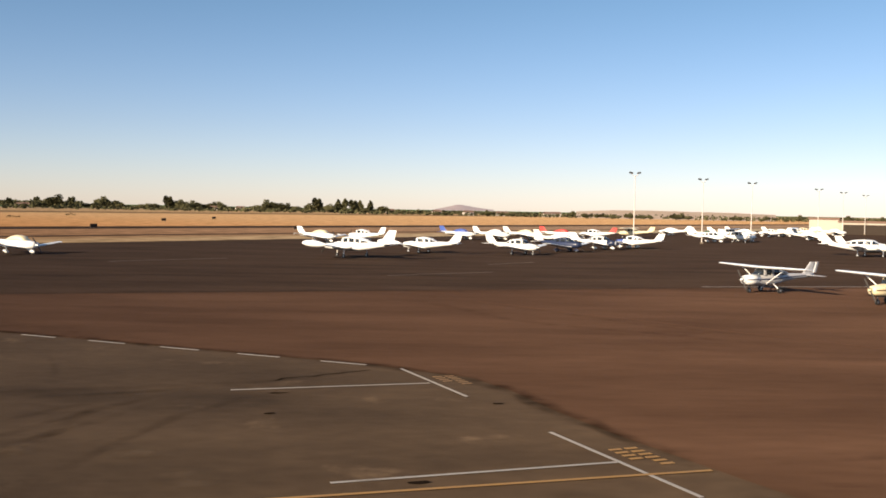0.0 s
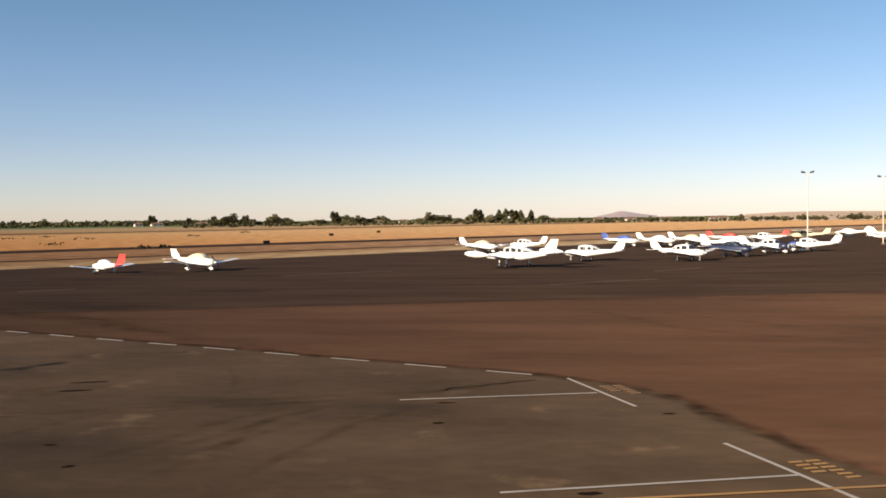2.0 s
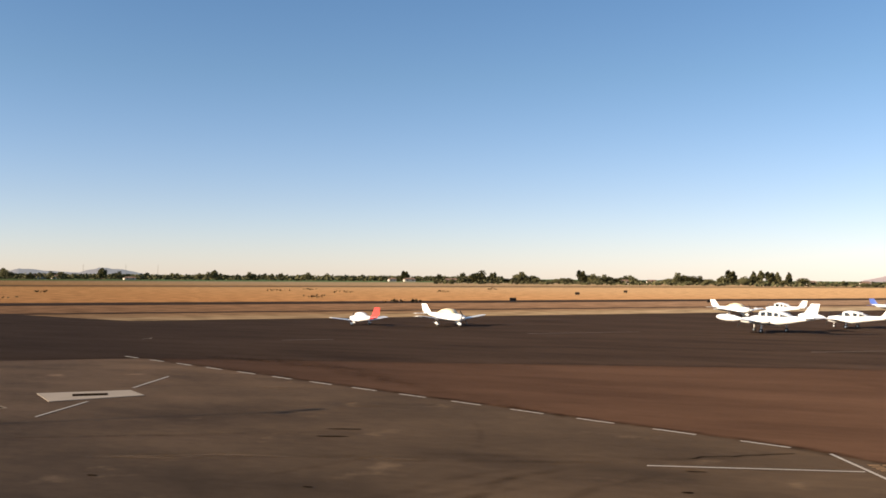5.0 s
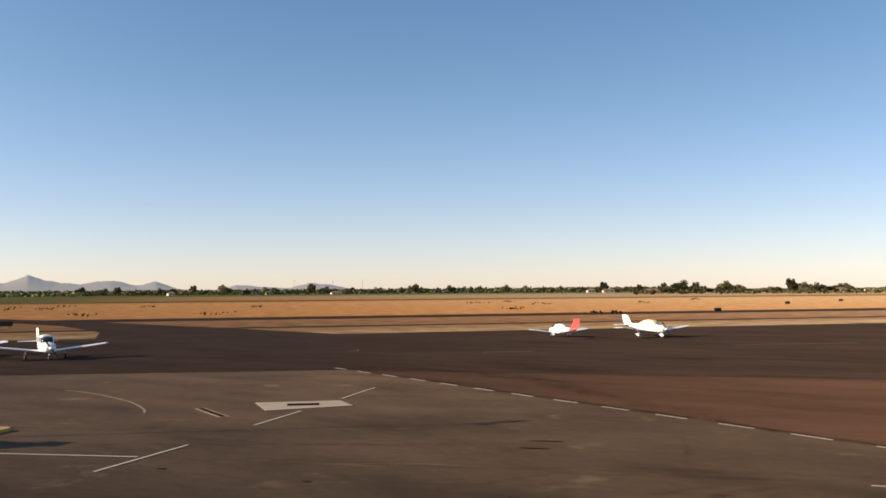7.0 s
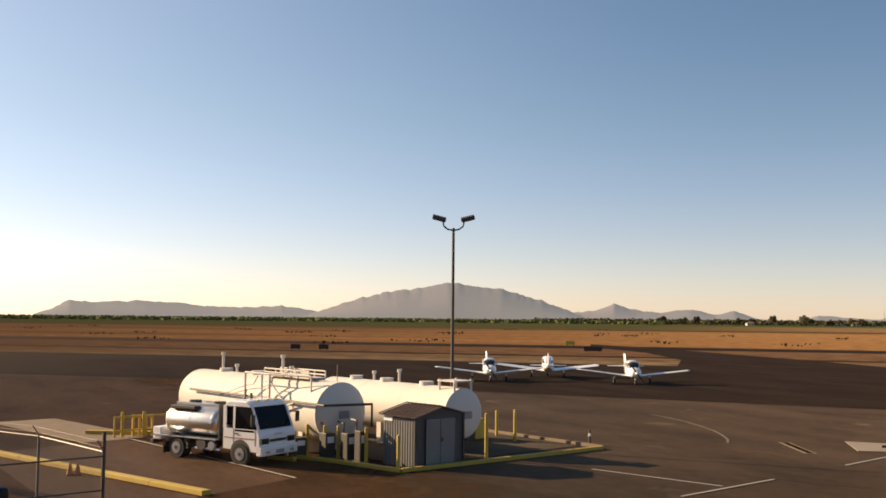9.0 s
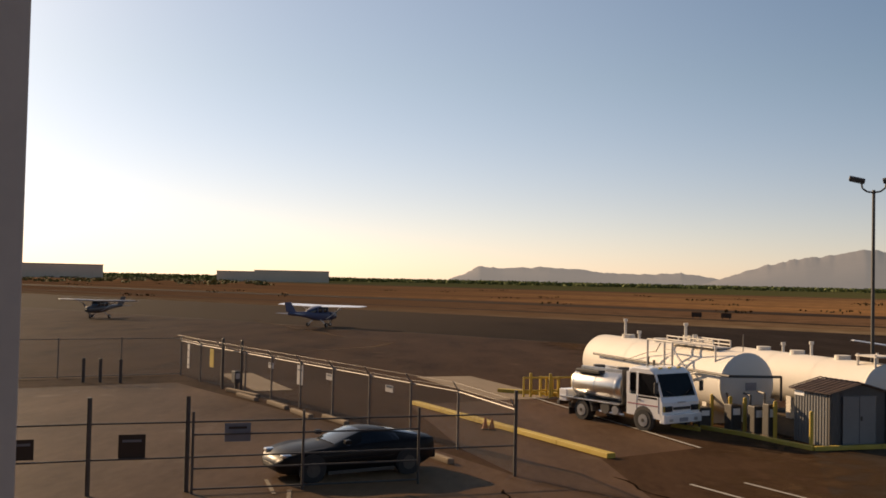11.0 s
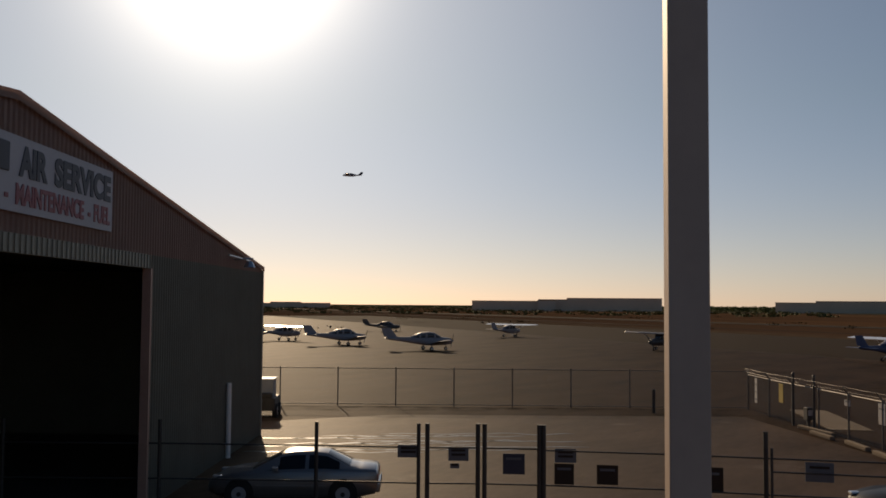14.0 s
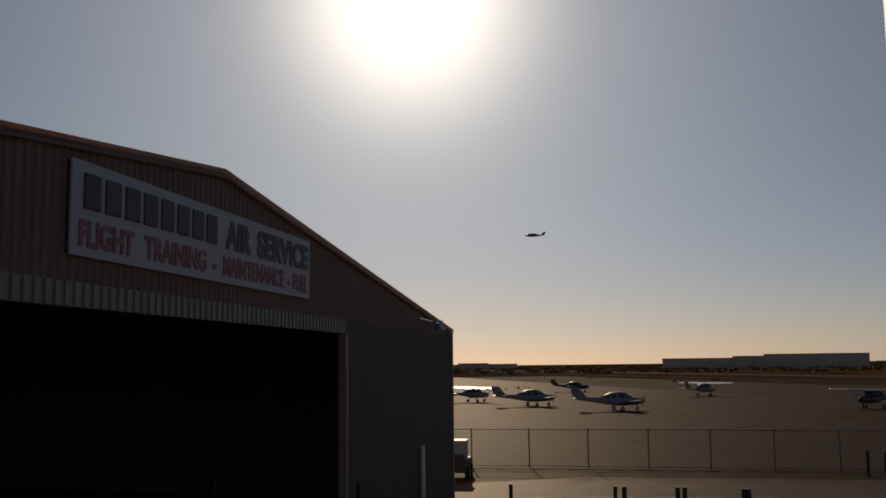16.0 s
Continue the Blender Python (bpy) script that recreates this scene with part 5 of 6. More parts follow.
SALOON = ((-0.92, 0.45, 0.86, 0.92, 0.74, 0.60), (-0.84, 0.32, 0.95, 1.00, 0.83, 0.68), (-0.45, 0.24, 0.97, 1.03, 0.87, 0.72), (-0.2, 0.22, 0.97, 1.06, 0.875, 0.70), (0.45, 0.20, 0.96, 1.38, 0.875, 0.56), (0.85, 0.20, 0.95, 1.42, 0.875, 0.55),
          (1.35, 0.20, 0.94, 1.41, 0.875, 0.55), (1.65, 0.20, 0.93, 1.36, 0.875, 0.56), (2.45, 0.20, 0.90, 0.96, 0.87, 0.66), (2.9, 0.22, 0.86, 0.91, 0.86, 0.66), (3.35, 0.25, 0.76, 0.80, 0.80, 0.60), (3.61, 0.34, 0.60, 0.63, 0.62, 0.45))
SCREENGLASS = mat("car_screen_glass", (0.05, 0.056, 0.056), 0.08, vary=0.1, scale=2, spec=1.0)
CARBLACK = mat("black_car_paint", (0.012, 0.0115, 0.012), 0.4, 0.0, vary=0.15, scale=2, spec=0.07, coat=0.05)
CARSILVER = mat("silver_car_paint", (0.20, 0.20, 0.205), 0.32, 0.5, vary=0.05, scale=2, coat=0.6)
car("sports_car", "low black sports coupe parked by the fence", pose(-28.66, -1.18, 0, 0, 0, -58.9), CARBLACK, 2.86, COUPE, (("side_window", 0.25, 1.85), ("rear_window", -0.5, 0.4), ("windscreen", 1.25, 2.12)), DARKSTEEL)
car("sedan_car", "silver four-door sedan half in the hangar's shadow", pose(-22.3, -16.75, 0, 0, 0, -57.4), CARSILVER, 2.75, SALOON, (("side_window", 0.10, 0.92), ("side_window", 1.02, 2.1), ("rear_window", -0.17, 0.42), ("windscreen", 1.68, 2.42)), GREYP)


# ---- fences ----
WIRE = mat("chain_wire", (0.16, 0.15, 0.14), 0.5, 0.6, vary=0.1, scale=5)


def chain_fabric(L, z0, z1, pitch=0.075, r=0.0017):
    """Woven wire between two posts: two sets of slanting wires, in the local x-z plane."""
    h = z1 - z0
    verts, faces = [], []
    n = int((L + h) / pitch)
    for s in (1, -1):
        for i in range(n):
            xa = -h + i * pitch
            a, b = max(0.0, -xa), min(h, L - xa)
            if b - a < 0.02:
                continue
            p0, p1 = (xa + a, z0 + a), (xa + b, z0 + b)
            if s < 0:
                p0, p1 = (L - p0[0], p0[1]), (L - p1[0], p1[1])
            k = len(verts)
            for (x, z) in (p0, p1):
                verts += [(x - r, s * 0.002 - r, z + r), (x + r, s * 0.002 - r, z - r), (x, s * 0.002 + r * 1.4, z)]
            faces += [(k, k + 1, k + 4, k + 3), (k + 1, k + 2, k + 5, k + 4), (k + 2, k, k + 3, k + 5)]
    me = bpy.data.meshes.new("chain_fabric")
    me.from_pydata(verts, [], faces)
    me.materials.append(WIRE)
    return me


def fence_run(name, label, pts, h, rails, fabric=True, arms=False, pr=0.04, mt=STEEL):
    """A fence along plan points, with a post at each."""
    ob = thing(name, label, "fence", "airfield fences")
    for i, (x, y) in enumerate(pts):
        post = part("post", tube((x, y, 0), (x, y, h + 0.06), pr, n=8), mt, ob)
        if arms and 0 < i:
            part("barb_arm", tube((x, y, h), (x + 0.22, y - 0.18, h + 0.32), 0.018, n=6), mt, post)
    for (x0, y0), (x1, y1) in zip(pts, pts[1:]):
        L, ang = math.hypot(x1 - x0, y1 - y0), math.atan2(y1 - y0, x1 - x0)
        for z in rails:
            part("rail", tube((x0, y0, z), (x1, y1, z), 0.024, n=6), mt, ob)
        if fabric:
            f = new("chain_fabric", chain_fabric(L, 0.08, rails[0]))
            f.parent = ob
            f.matrix_basis = Matrix.Translation((x0, y0, 0)) @ Matrix.Rotation(ang, 4, "Z")
        if arms:
            for k in (0.35, 0.95):
                part("barbed_wire", tube((x0 + 0.22 * k, y0 - 0.18 * k, h + 0.32 * k), (x1 + 0.22 * k, y1 - 0.18 * k, h + 0.32 * k), 0.005, n=4), mt, ob)
    return ob


def between(a, b, n):
    return [(a[0] + (b[0] - a[0]) * i / n, a[1] + (b[1] - a[1]) * i / n) for i in range(n + 1)]


fence_run("chain_link_fence", "long chain-link fence across the apron beyond the gates", between((-34.8, -45.8), (-53.0, -13.7), 12), 2.0, (1.98, 0.10), pr=0.035)
side = fence_run("chain_link_fence", "chain-link fence with barbed wire arms beside the car park", between((-53.0, -13.7), (-50.1, -11.95), 1) + between((-50.1, -11.95), (-31.97, 0.71), 8)[1:] + [(-27.84, 2.24)], 1.85, (1.83,), arms=True)
fence_run("gate_fence", "tall dark steel fence with two rails by the gates", [(-27.84, 2.24), (-25.0, -6.1)], 2.30, (1.72, 0.85), mt=DARKSTEEL, pr=0.05, fabric=False)
gate = fence_run("sliding_gate", "dark steel sliding gate standing half open", [(-24.75, -5.9), (-25.55, -3.3), (-26.55, -0.4)], 1.95, (1.45, 0.62, 0.12), mt=DARKSTEEL, pr=0.035, fabric=False)
fence_run("gate_fence", "tall dark steel fence panels with hung notices", [(-25.0, -6.1), (-24.3, -8.3), (-23.15, -11.15)], 2.30, (1.72, 0.85), mt=DARKSTEEL, pr=0.06, fabric=False)
for a, b in (((-23.1, -11.25), (-22.5, -12.5)), ((-22.42, -12.65), (-21.75, -13.75))):
    fence_run("pedestrian_gate", "dark steel walk-through gate with a notice", [a, b], 2.30, (1.75, 0.85, 0.15), mt=DARKSTEEL, pr=0.06, fabric=False)
fence_run("gate_fence", "dark steel fence beside the silver sedan", [(-21.65, -13.95), (-20.45, -16.3), (-18.5, -19.9), (-16.4, -23.4)], 2.30, (1.75, 0.85), mt=DARKSTEEL, pr=0.05, fabric=False)

# notices hung on gates and fence
NAVYS = mat("notice_navy", (0.03, 0.035, 0.06), 0.6)
NBROWN = mat("notice_dark", (0.05, 0.038, 0.03), 0.8, spec=0.05)
NGREY = mat("notice_grey", (0.11, 0.12, 0.14), 0.6)
NPALE = mat("notice_pale", (0.42, 0.40, 0.38), 0.6)


def notice(a, b, z0, z1, mt, label, bars=2, push=0.0):
    L, ang = math.hypot(b[0] - a[0], b[1] - a[1]), math.atan2(b[1] - a[1], b[0] - a[0])
    ob = thing("notice_board", label, "sign", "notices on the fence", pose(a[0], a[1], 0, 0, 0, math.degrees(ang)))
    part("plate", box(0, L, -0.012 - push, 0.012 - push, z0, z1, 0.004), mt, ob)
    for i in range(bars):
        zz = z1 - (z1 - z0) * (0.25 + 0.3 * i)
        part("plain_bar", box(L * 0.15, L * 0.85, -0.018 - push, 0.018 - push, zz - 0.03, zz + 0.03), NGREY if mt is not NGREY else NBROWN, ob)
    return ob


notice((-21.39, -14.42), (-21.67, -13.95), 1.49, 1.81, NGREY, "grey notice hung on the fence rail")
notice((-22.04, -13.30), (-22.29, -12.85), 1.42, 1.77, NGREY, "grey notice on the walk-through gate")
notice((-22.05, -13.25), (-22.17, -13.05), 1.23, 1.36, NGREY, "small grey notice under a larger one", 1)
notice((-22.72, -12.09), (-22.98, -11.6), 1.10, 1.62, NAVYS, "navy square notice on the walk-through gate", 1)
notice((-23.31, -10.92), (-23.54, -10.43), 1.42, 1.77, NGREY, "pale notice hung beside a gate post")
notice((-23.31, -10.93), (-23.51, -10.48), 0.88, 1.40, NBROWN, "dark square notice hung below a pale one", 1, 0.03)
notice((-23.74, -9.96), (-23.94, -9.47), 0.90, 1.39, NBROWN, "dark square notice on the fence panel", 1)
notice((-24.57, -7.67), (-24.75, -7.06), 0.82, 1.44, NBROWN, "large dark square notice on the fence panel", 1)
notice((-25.22, -5.23), (-25.40, -4.61), 1.22, 1.68, NGREY, "blue grey notice on the sliding gate", 1)
notice((-52.0, -13.1), (-51.65, -12.9), 0.5, 1.75, NPALE, "tall pale notice strip on the fence", 3)
notice((-49.1, -11.25), (-48.7, -10.97), 0.85, 1.75, YELLOW, "tall yellow notice on the fence", 0)
notice((-41.3, -5.8), (-40.85, -5.5), 0.95, 1.75, NPALE, "white notice on the fence", 1)
for f in (0.36, 0.60, 0.80):
    x, y = -50.1 + f * 18.13, -11.95 + f * 12.66
    notice((x, y), (x + 0.42, y + 0.29), 1.38, 1.62, NPALE, "small white notice on the fence", 1)

# walk-through opening in the side fence, with its keypad
for x, y in ((-47.23, -10.20), (-45.90, -9.04)):
    ob = thing("gate_post", "tall dark steel post of the walk-through opening", "post", "gate posts", pose(x, y, 0, 0, 0, 0))
    part("pipe", tube((0, 0, 0), (0, 0, 2.35), 0.06, n=10), DARKSTEEL, ob)
    part("cap", tube((0, 0, 2.35), (0, 0, 2.42), 0.075, 0.03, n=10), DARKSTEEL, ob)
kp = thing("keypad_stand", "dark keypad box on a short stand by the fence", "keypad", m=pose(-46.33, -9.37, 0, 0, 0, 35))
part("stand", box(-0.06, 0.06, -0.06, 0.06, 0, 0.5), DARKSTEEL, kp)
part("box", box(-0.2, 0.2, -0.14, 0.14, 0.4, 0.95, 0.02), DARKSTEEL, kp)
part("face", box(0.2, 0.212, -0.1, 0.1, 0.6, 0.85), NPALE, kp)
slab = tagged(part("concrete_slab", box(-4.2, 4.2, -0.9, 0.9, 0, 0.025, 0, pose(-50.68, -9.37, 0, 0, 0, 24)), CONC), "narrow pale concrete strip behind the fence", "slab", "", "structure")

# concrete wheel stops along the side fence
for a, b in (((-46.3, -9.75), (-44.1, -7.9)), ((-44.6, -8.9), (-42.9, -7.75)), ((-42.2, -7.1), (-40.4, -6.05)), ((-39.8, -5.75), (-38.0, -4.75)), ((-38.3, -4.3), (-36.5, -3.25)), ((-31.5, -0.7), (-29.4, 0.5))):
    L, ang = math.hypot(b[0] - a[0], b[1] - a[1]), math.degrees(math.atan2(b[1] - a[1], b[0] - a[0]))
    ob = part("wheel_stop", box(0, L, -0.11, 0.11, 0, 0.17, 0.05), CONC, at=pose(a[0], a[1], 0, 0, 0, ang))
    tagged(ob, "worn concrete wheel stop along the fence", "wheel stop", "wheel stops")
# dark guard posts beyond the gates
for x, y in ((-48.67, -17.29), (-48.83, -16.52), (-48.77, -15.51)):
    ob = thing("guard_post", "plain dark steel guard post", "bollard", "guard posts", pose(x, y, 0, 0, 0, 0))
    part("pipe", tube((0, 0, 0), (0, 0, 1.15), 0.08, n=12), DARKSTEEL, ob)
    part("cap", tube((0, 0, 1.15), (0, 0, 1.19), 0.085, 0.05, n=12), DARKSTEEL, ob)
# tug by the hangar
tug = thing("ground_tug", "dark tug with a pale box beside the hangar", "cart", m=pose(-36.4, -32.4, 0, 0, 0, 35))
part("body", box(-1.1, 1.1, -0.75, 0.75, 0.35, 0.95, 0.06), DARKSTEEL, tug)
part("box", box(-0.75, 0.45, -0.6, 0.6, 0.95, 1.75, 0.03), GREYP, tug, "pale upright box")
part("lid", box(-0.80, 0.50, -0.65, 0.65, 1.75, 1.81, 0.01), WHITE, tug)
part("bonnet", box(0.5, 1.1, -0.6, 0.6, 0.95, 1.15, 0.04), DARKSTEEL, tug)
for x in (-0.7, 0.7):
    for s in (1, -1):
        wheel(tug, x, s * 0.72, 0.33, 0.22)

# small clutter in the fuel yard
for x, y in ((-36.32, 1.77), (-36.22, 2.01)):
    cone = thing("traffic_cone", "small weathered orange cone beside the kerb", "traffic cone", "cones by the fuel yard", pose(x, y, 0.004))
    part("base", box(-0.14, 0.14, -0.14, 0.14, 0, 0.03, 0.01), TYRE, cone)
    part("body", tube((0, 0, 0.03), (0, 0, 0.42), 0.11, 0.03, n=14), mat("faded_orange", (0.36, 0.12, 0.03), 0.6) if "faded_orange" not in bpy.data.materials else bpy.data.materials["faded_orange"], cone)
box_ = thing("equipment_box", "yellow steel equipment box on the fuel yard slab", "box", m=pose(-41.03, 18.86, 0.03, 0, 0, 18.5))
part("body", box(-0.4, 0.4, -0.3, 0.3, 0.05, 0.75, 0.03), YELLOW, box_)
part("lid", box(-0.43, 0.43, -0.33, 0.33, 0.75, 0.82, 0.02), YELLOW, box_)
part("foot", box(-0.38, 0.38, -0.28, 0.28, 0, 0.05), DARKSTEEL, box_)

# ---- airborne twin ----
fly_az, fly_el, fly_d = radians(126.9), radians(7.2), 460
aircraft("flying_aircraft", "twin-engine aircraft climbing away in the sky", Matrix.Translation((-math.sin(fly_az) * fly_d, math.cos(fly_az) * fly_d, EYE + math.tan(fly_el) * fly_d)) @ pose(0, 0, 0, 0, -4, 288), twin=True, gear=False, body=GREYP, tail=NAVY, group="airborne aircraft")

# ---- painted lines, stains and pads ----
LINE = mat("worn_white_paint", (0.42, 0.3948, 0.3528), 0.8, vary=0.2, scale=2.5, tint=(0.3024, 0.2772, 0.2436))
FAINT = mat("faded_white_paint", (0.168, 0.1386, 0.1092), 0.85, vary=0.25, scale=2.0, spec=0.05)
LINEY = mat("worn_yellow_paint", (0.42, 0.2268, 0.0504), 0.8, vary=0.2, scale=2.5, tint=(0.2856, 0.1596, 0.0588))
TAR = mat("black_tar_stain", (0.016, 0.011, 0.008), 0.8, vary=0.2, scale=1.5, spec=0.0)
SEAL = mat("shiny_crack_seal", (0.06, 0.048, 0.038), 0.32, vary=0.15, scale=3, spec=0.3)


def ribbon(name, pts, w, z, material, label, category="painted line", group="ground markings", wob=0.0):
    """A thin painted strip along plan points."""
    bm = bmesh.new()
    rows = []
    for i, p in enumerate(pts):
        a, b = Vector(pts[max(0, i - 1)]), Vector(pts[min(len(pts) - 1, i + 1)])
        d = (b - a).normalized()
        nrm = Vector((-d.y, d.x))
        ww = w * (1 + wob * noise.noise(Vector((p[0] * 1.7, p[1] * 1.7, 0))))
        if wob and i in (0, len(pts) - 1):
            ww *= 0.2
        p = Vector(p)
        q0, q1 = p + nrm * ww / 2, p - nrm * ww / 2
        rows.append([bm.verts.new((q0.x, q0.y, z)), bm.verts.new((q1.x, q1.y, z)), bm.verts.new((q1.x, q1.y, z - 0.003)), bm.verts.new((q0.x, q0.y, z - 0.003))])
    for a, b in zip(rows, rows[1:]):
        for j in range(4):
            bm.faces.new((a[j], a[(j + 1) % 4], b[(j + 1) % 4], b[j]))
    bm.faces.new(rows[0][::-1])
    bm.faces.new(rows[-1])
    return tagged(part(name, bm, material), label, category, group, "structure")


def wavy(a, b, n, amp, seed):
    a, b = Vector(a), Vector(b)
    d = b - a
    nrm = Vector((-d.y, d.x)).normalized()
    return [tuple(a + d * (i / n) + nrm * amp * noise.noise(Vector((i * 0.37 + seed * 7.1, seed, 0)))) for i in range(n + 1)]


def blot(name, x, y, rx, ry, ang, z, material, label, seed):
    """An uneven stain on the ground."""
    bm = bmesh.new()
    n = 26
    vs = []
    for i in range(n):
        a = 2 * math.pi * i / n
        k = 1 + 0.45 * noise.noise(Vector((math.cos(a) * 1.6 + seed, math.sin(a) * 1.6, seed * 3)))
        u, v = rx * k * math.cos(a), ry * k * math.sin(a)
        vs.append(bm.verts.new((x + u * math.cos(ang) - v * math.sin(ang), y + u * math.sin(ang) + v * math.cos(ang), z)))
    bm.faces.new(vs)
    ob = part(name, bm, material)
    for pl in ob.data.polygons:
        if pl.normal.z < 0:
            pl.flip()
    return tagged(ob, label, "stain", "ground stains", "structure")


# dashed line along the edge of the old asphalt
D0, DU = Vector((-2.64, 34.25)), Vector((-0.9195, 0.393))
DASH = 1.78
s = 0.0
for i in range(14):
    a = D0 + DU * s
    ribbon("painted_dash", [tuple(a), tuple(a + DU * DASH)], 0.13 if s < 20 else 0.16, 0.018, LINE, "worn white dash along the asphalt edge")
    s += 3.48
L_ = "worn white parking line on grey asphalt"
ribbon("painted_line", [(-6.19, 29.18), (-0.4, 30.91)], 0.11, 0.018, LINE, L_)
ribbon("painted_line", [(-1.4, 33.54), (0.7, 28.78)], 0.11, 0.022, LINE, L_)
ribbon("painted_line", [(-2.19, 19.61), (3.76, 21.62)], 0.11, 0.018, LINE, L_)
ribbon("painted_line", [(2.62, 24.39), (4.94, 19.05)], 0.11, 0.022, LINE, L_)
ribbon("painted_line", [(-9.0, 16.7), (-3.26, 18.4), (5.66, 21.05)], 0.12, 0.026, LINEY, "worn yellow guide line on grey asphalt")
for (a, b) in (((-29.31, 28.89), (-30.9, 33.3)), ((-32.7, 38.2), (-34.72, 43.31)), ((-27.57, 23.97), (-25.92, 18.96)), ((-31.64, 19.25), (-27.0, 21.39)),
               ((-27.2, 6.93), (-22.6, 9.5)), ((-27.58, 8.5), (-22.5, 11.3)), ((-24.1, 13.9), (-23.2, 11.5)), ((-46.4, 4.4), (-33.2, 8.75)), ((-24.9, -3.9), (-26.6, -4.4)), ((-22.5, -3.2), (-25.4, -3.6))):
    ribbon("painted_line", [a, b], 0.11, 0.024, LINE if a[0] < -26.9 else FAINT, "faded white line on grey asphalt")
ribbon("painted_arc", [(-48.5, 33.4), (-46.82, 33.27), (-44.7, 32.9), (-42.58, 32.26), (-40.6, 31.6), (-38.92, 30.77), (-37.4, 29.9), (-36.36, 29.06)], 0.13, 0.018, FAINT, "faded white curved guide line")
for pts in ([(-57.03, 67.49), (-56.9, 68.4), (-57.41, 69.12)], [(-46, 72), (-42.81, 75.13)], [(-4.44, 79.46), (0, 83), (4.26, 86.18)], [(4.5, 98), (9.5, 104)], [(-31, 92), (-22, 101)]):
    ribbon("painted_line", pts, 0.2, 0.022, FAINT, "faded pale line on dark asphalt")
ribbon("painted_line", [(19.08, 73.3), (31.54, 76.15), (48, 80)], 0.24, 0.022, LINE, "worn white line on dark asphalt beside the trainers")
# yellow lettering on the ground, too worn to read
for gx, gy in ((3.55, 22.75), (-0.55, 32.1)):
    for r in range(2):
        for k in range(6 if r else 4):
            p = Vector((gx, gy)) + Vector((0.40, -0.95)).normalized() * (0.28 * k + 0.15) + Vector((0.92, 0.38)) * (0.18 + 0.42 * r)
            ribbon("plain_bar", [tuple(p), tuple(p + Vector((0.30, 0.12)))], 0.13, 0.020, LINEY if gy < 30 else mat("ghost_yellow", (0.24, 0.14, 0.06), 0.85) if (r == 0 and k == 0) else (LINEY if gy < 30 else bpy.data.materials["ghost_yellow"]), "worn yellow painted bar on the asphalt")
# dark joint along the edge of the brown area
edge = [(-45.3, 52.6), (-30, 46.2), (-15, 39.9), (-2.7, 34.6), (0.95, 32.0), (2.05, 29.9), (3.1, 26.9), (4.3, 24.1), (5.8, 21.1)]
def soft_material(name, color, amount):
    """A stain that thins out towards its edges and breaks up in patches."""
    m = mat(name, color, 0.9, vary=0.2, scale=1.2, spec=0.0)
    nt = m.node_tree
    b = nt.nodes["Principled BSDF"]
    at_ = nt.nodes.new("ShaderNodeAttribute")
    at_.attribute_name = "fade"
    co = nt.nodes.new("ShaderNodeTexCoord")
    nz = nt.nodes.new("ShaderNodeTexNoise")
    nz.inputs["Scale"].default_value = 1.1
    nz.inputs["Detail"].default_value = 6
    nt.links.new(co.outputs["Object"], nz.inputs[0])
    rg = nt.nodes.new("ShaderNodeMapRange")
    rg.inputs["From Min"].default_value, rg.inputs["From Max"].default_value = 0.32, 0.62
    rg.inputs["To Max"].default_value = amount
    nt.links.new(nz.outputs[0], rg.inputs["Value"])
    mu = nt.nodes.new("ShaderNodeMath")
    mu.operation = "MULTIPLY"
    nt.links.new(at_.outputs["Fac"], mu.inputs[0])
    nt.links.new(rg.outputs[0], mu.inputs[1])
    nt.links.new(mu.outputs[0], b.inputs["Alpha"])
    return m


TRAIL = soft_material("soft_dark_trail", (0.024, 0.016, 0.011), 0.17)
JOINT_AND_SHADE = soft_material("dark_joint_tar_and_shade", (0.022, 0.0145, 0.010), 0.48)
DUST = soft_material("pale_dust_patch", (0.1565, 0.108, 0.0708), 0.75)


def smear(name, pts, w, z, material, label, category="stain", group="ground stains"):
    """A soft-edged trail along plan points, flat on the ground."""
    verts, faces, fade = [], [], []
    line = []
    for a, b in zip(pts, pts[1:]):
        a, b = Vector(a), Vector(b)
        n = max(3, int((b - a).length / 0.8))
        line += [a.lerp(b, i / n) for i in range(n)]
    line.append(Vector(pts[-1]))
    for i, p in enumerate(line):
        d = (line[min(len(line) - 1, i + 1)] - line[max(0, i - 1)]).normalized()
        nrm = Vector((-d.y, d.x))
        p = p + nrm * 0.35 * w * noise.noise(Vector((p.x * 0.35, p.y * 0.35, w)))
        ww = w * (1 + 0.5 * noise.noise(Vector((p.x * 0.9, p.y * 0.9, 4))))
        end = min(1.0, i / 4, (len(line) - 1 - i) / 4)
        for c, f in ((-1.0, 0.0), (-0.45, 0.75), (0.0, 1.0), (0.45, 0.75), (1.0, 0.0)):
            q = p + nrm * ww * c / 2
            verts.append((q.x, q.y, z))
            fade.append(f * end)
    for i in range(len(line) - 1):
        for c in range(4):
            k = i * 5 + c
            faces.append((k, k + 1, k + 6, k + 5)[::-1])
    me = bpy.data.meshes.new(name)
    me.from_pydata(verts, [], faces)
    at_ = me.attributes.new("fade", "FLOAT", "POINT")
    at_.data.foreach_set("value", fade)
    me.materials.append(material)
    return tagged(new(name, me), label, category, group, "structure")


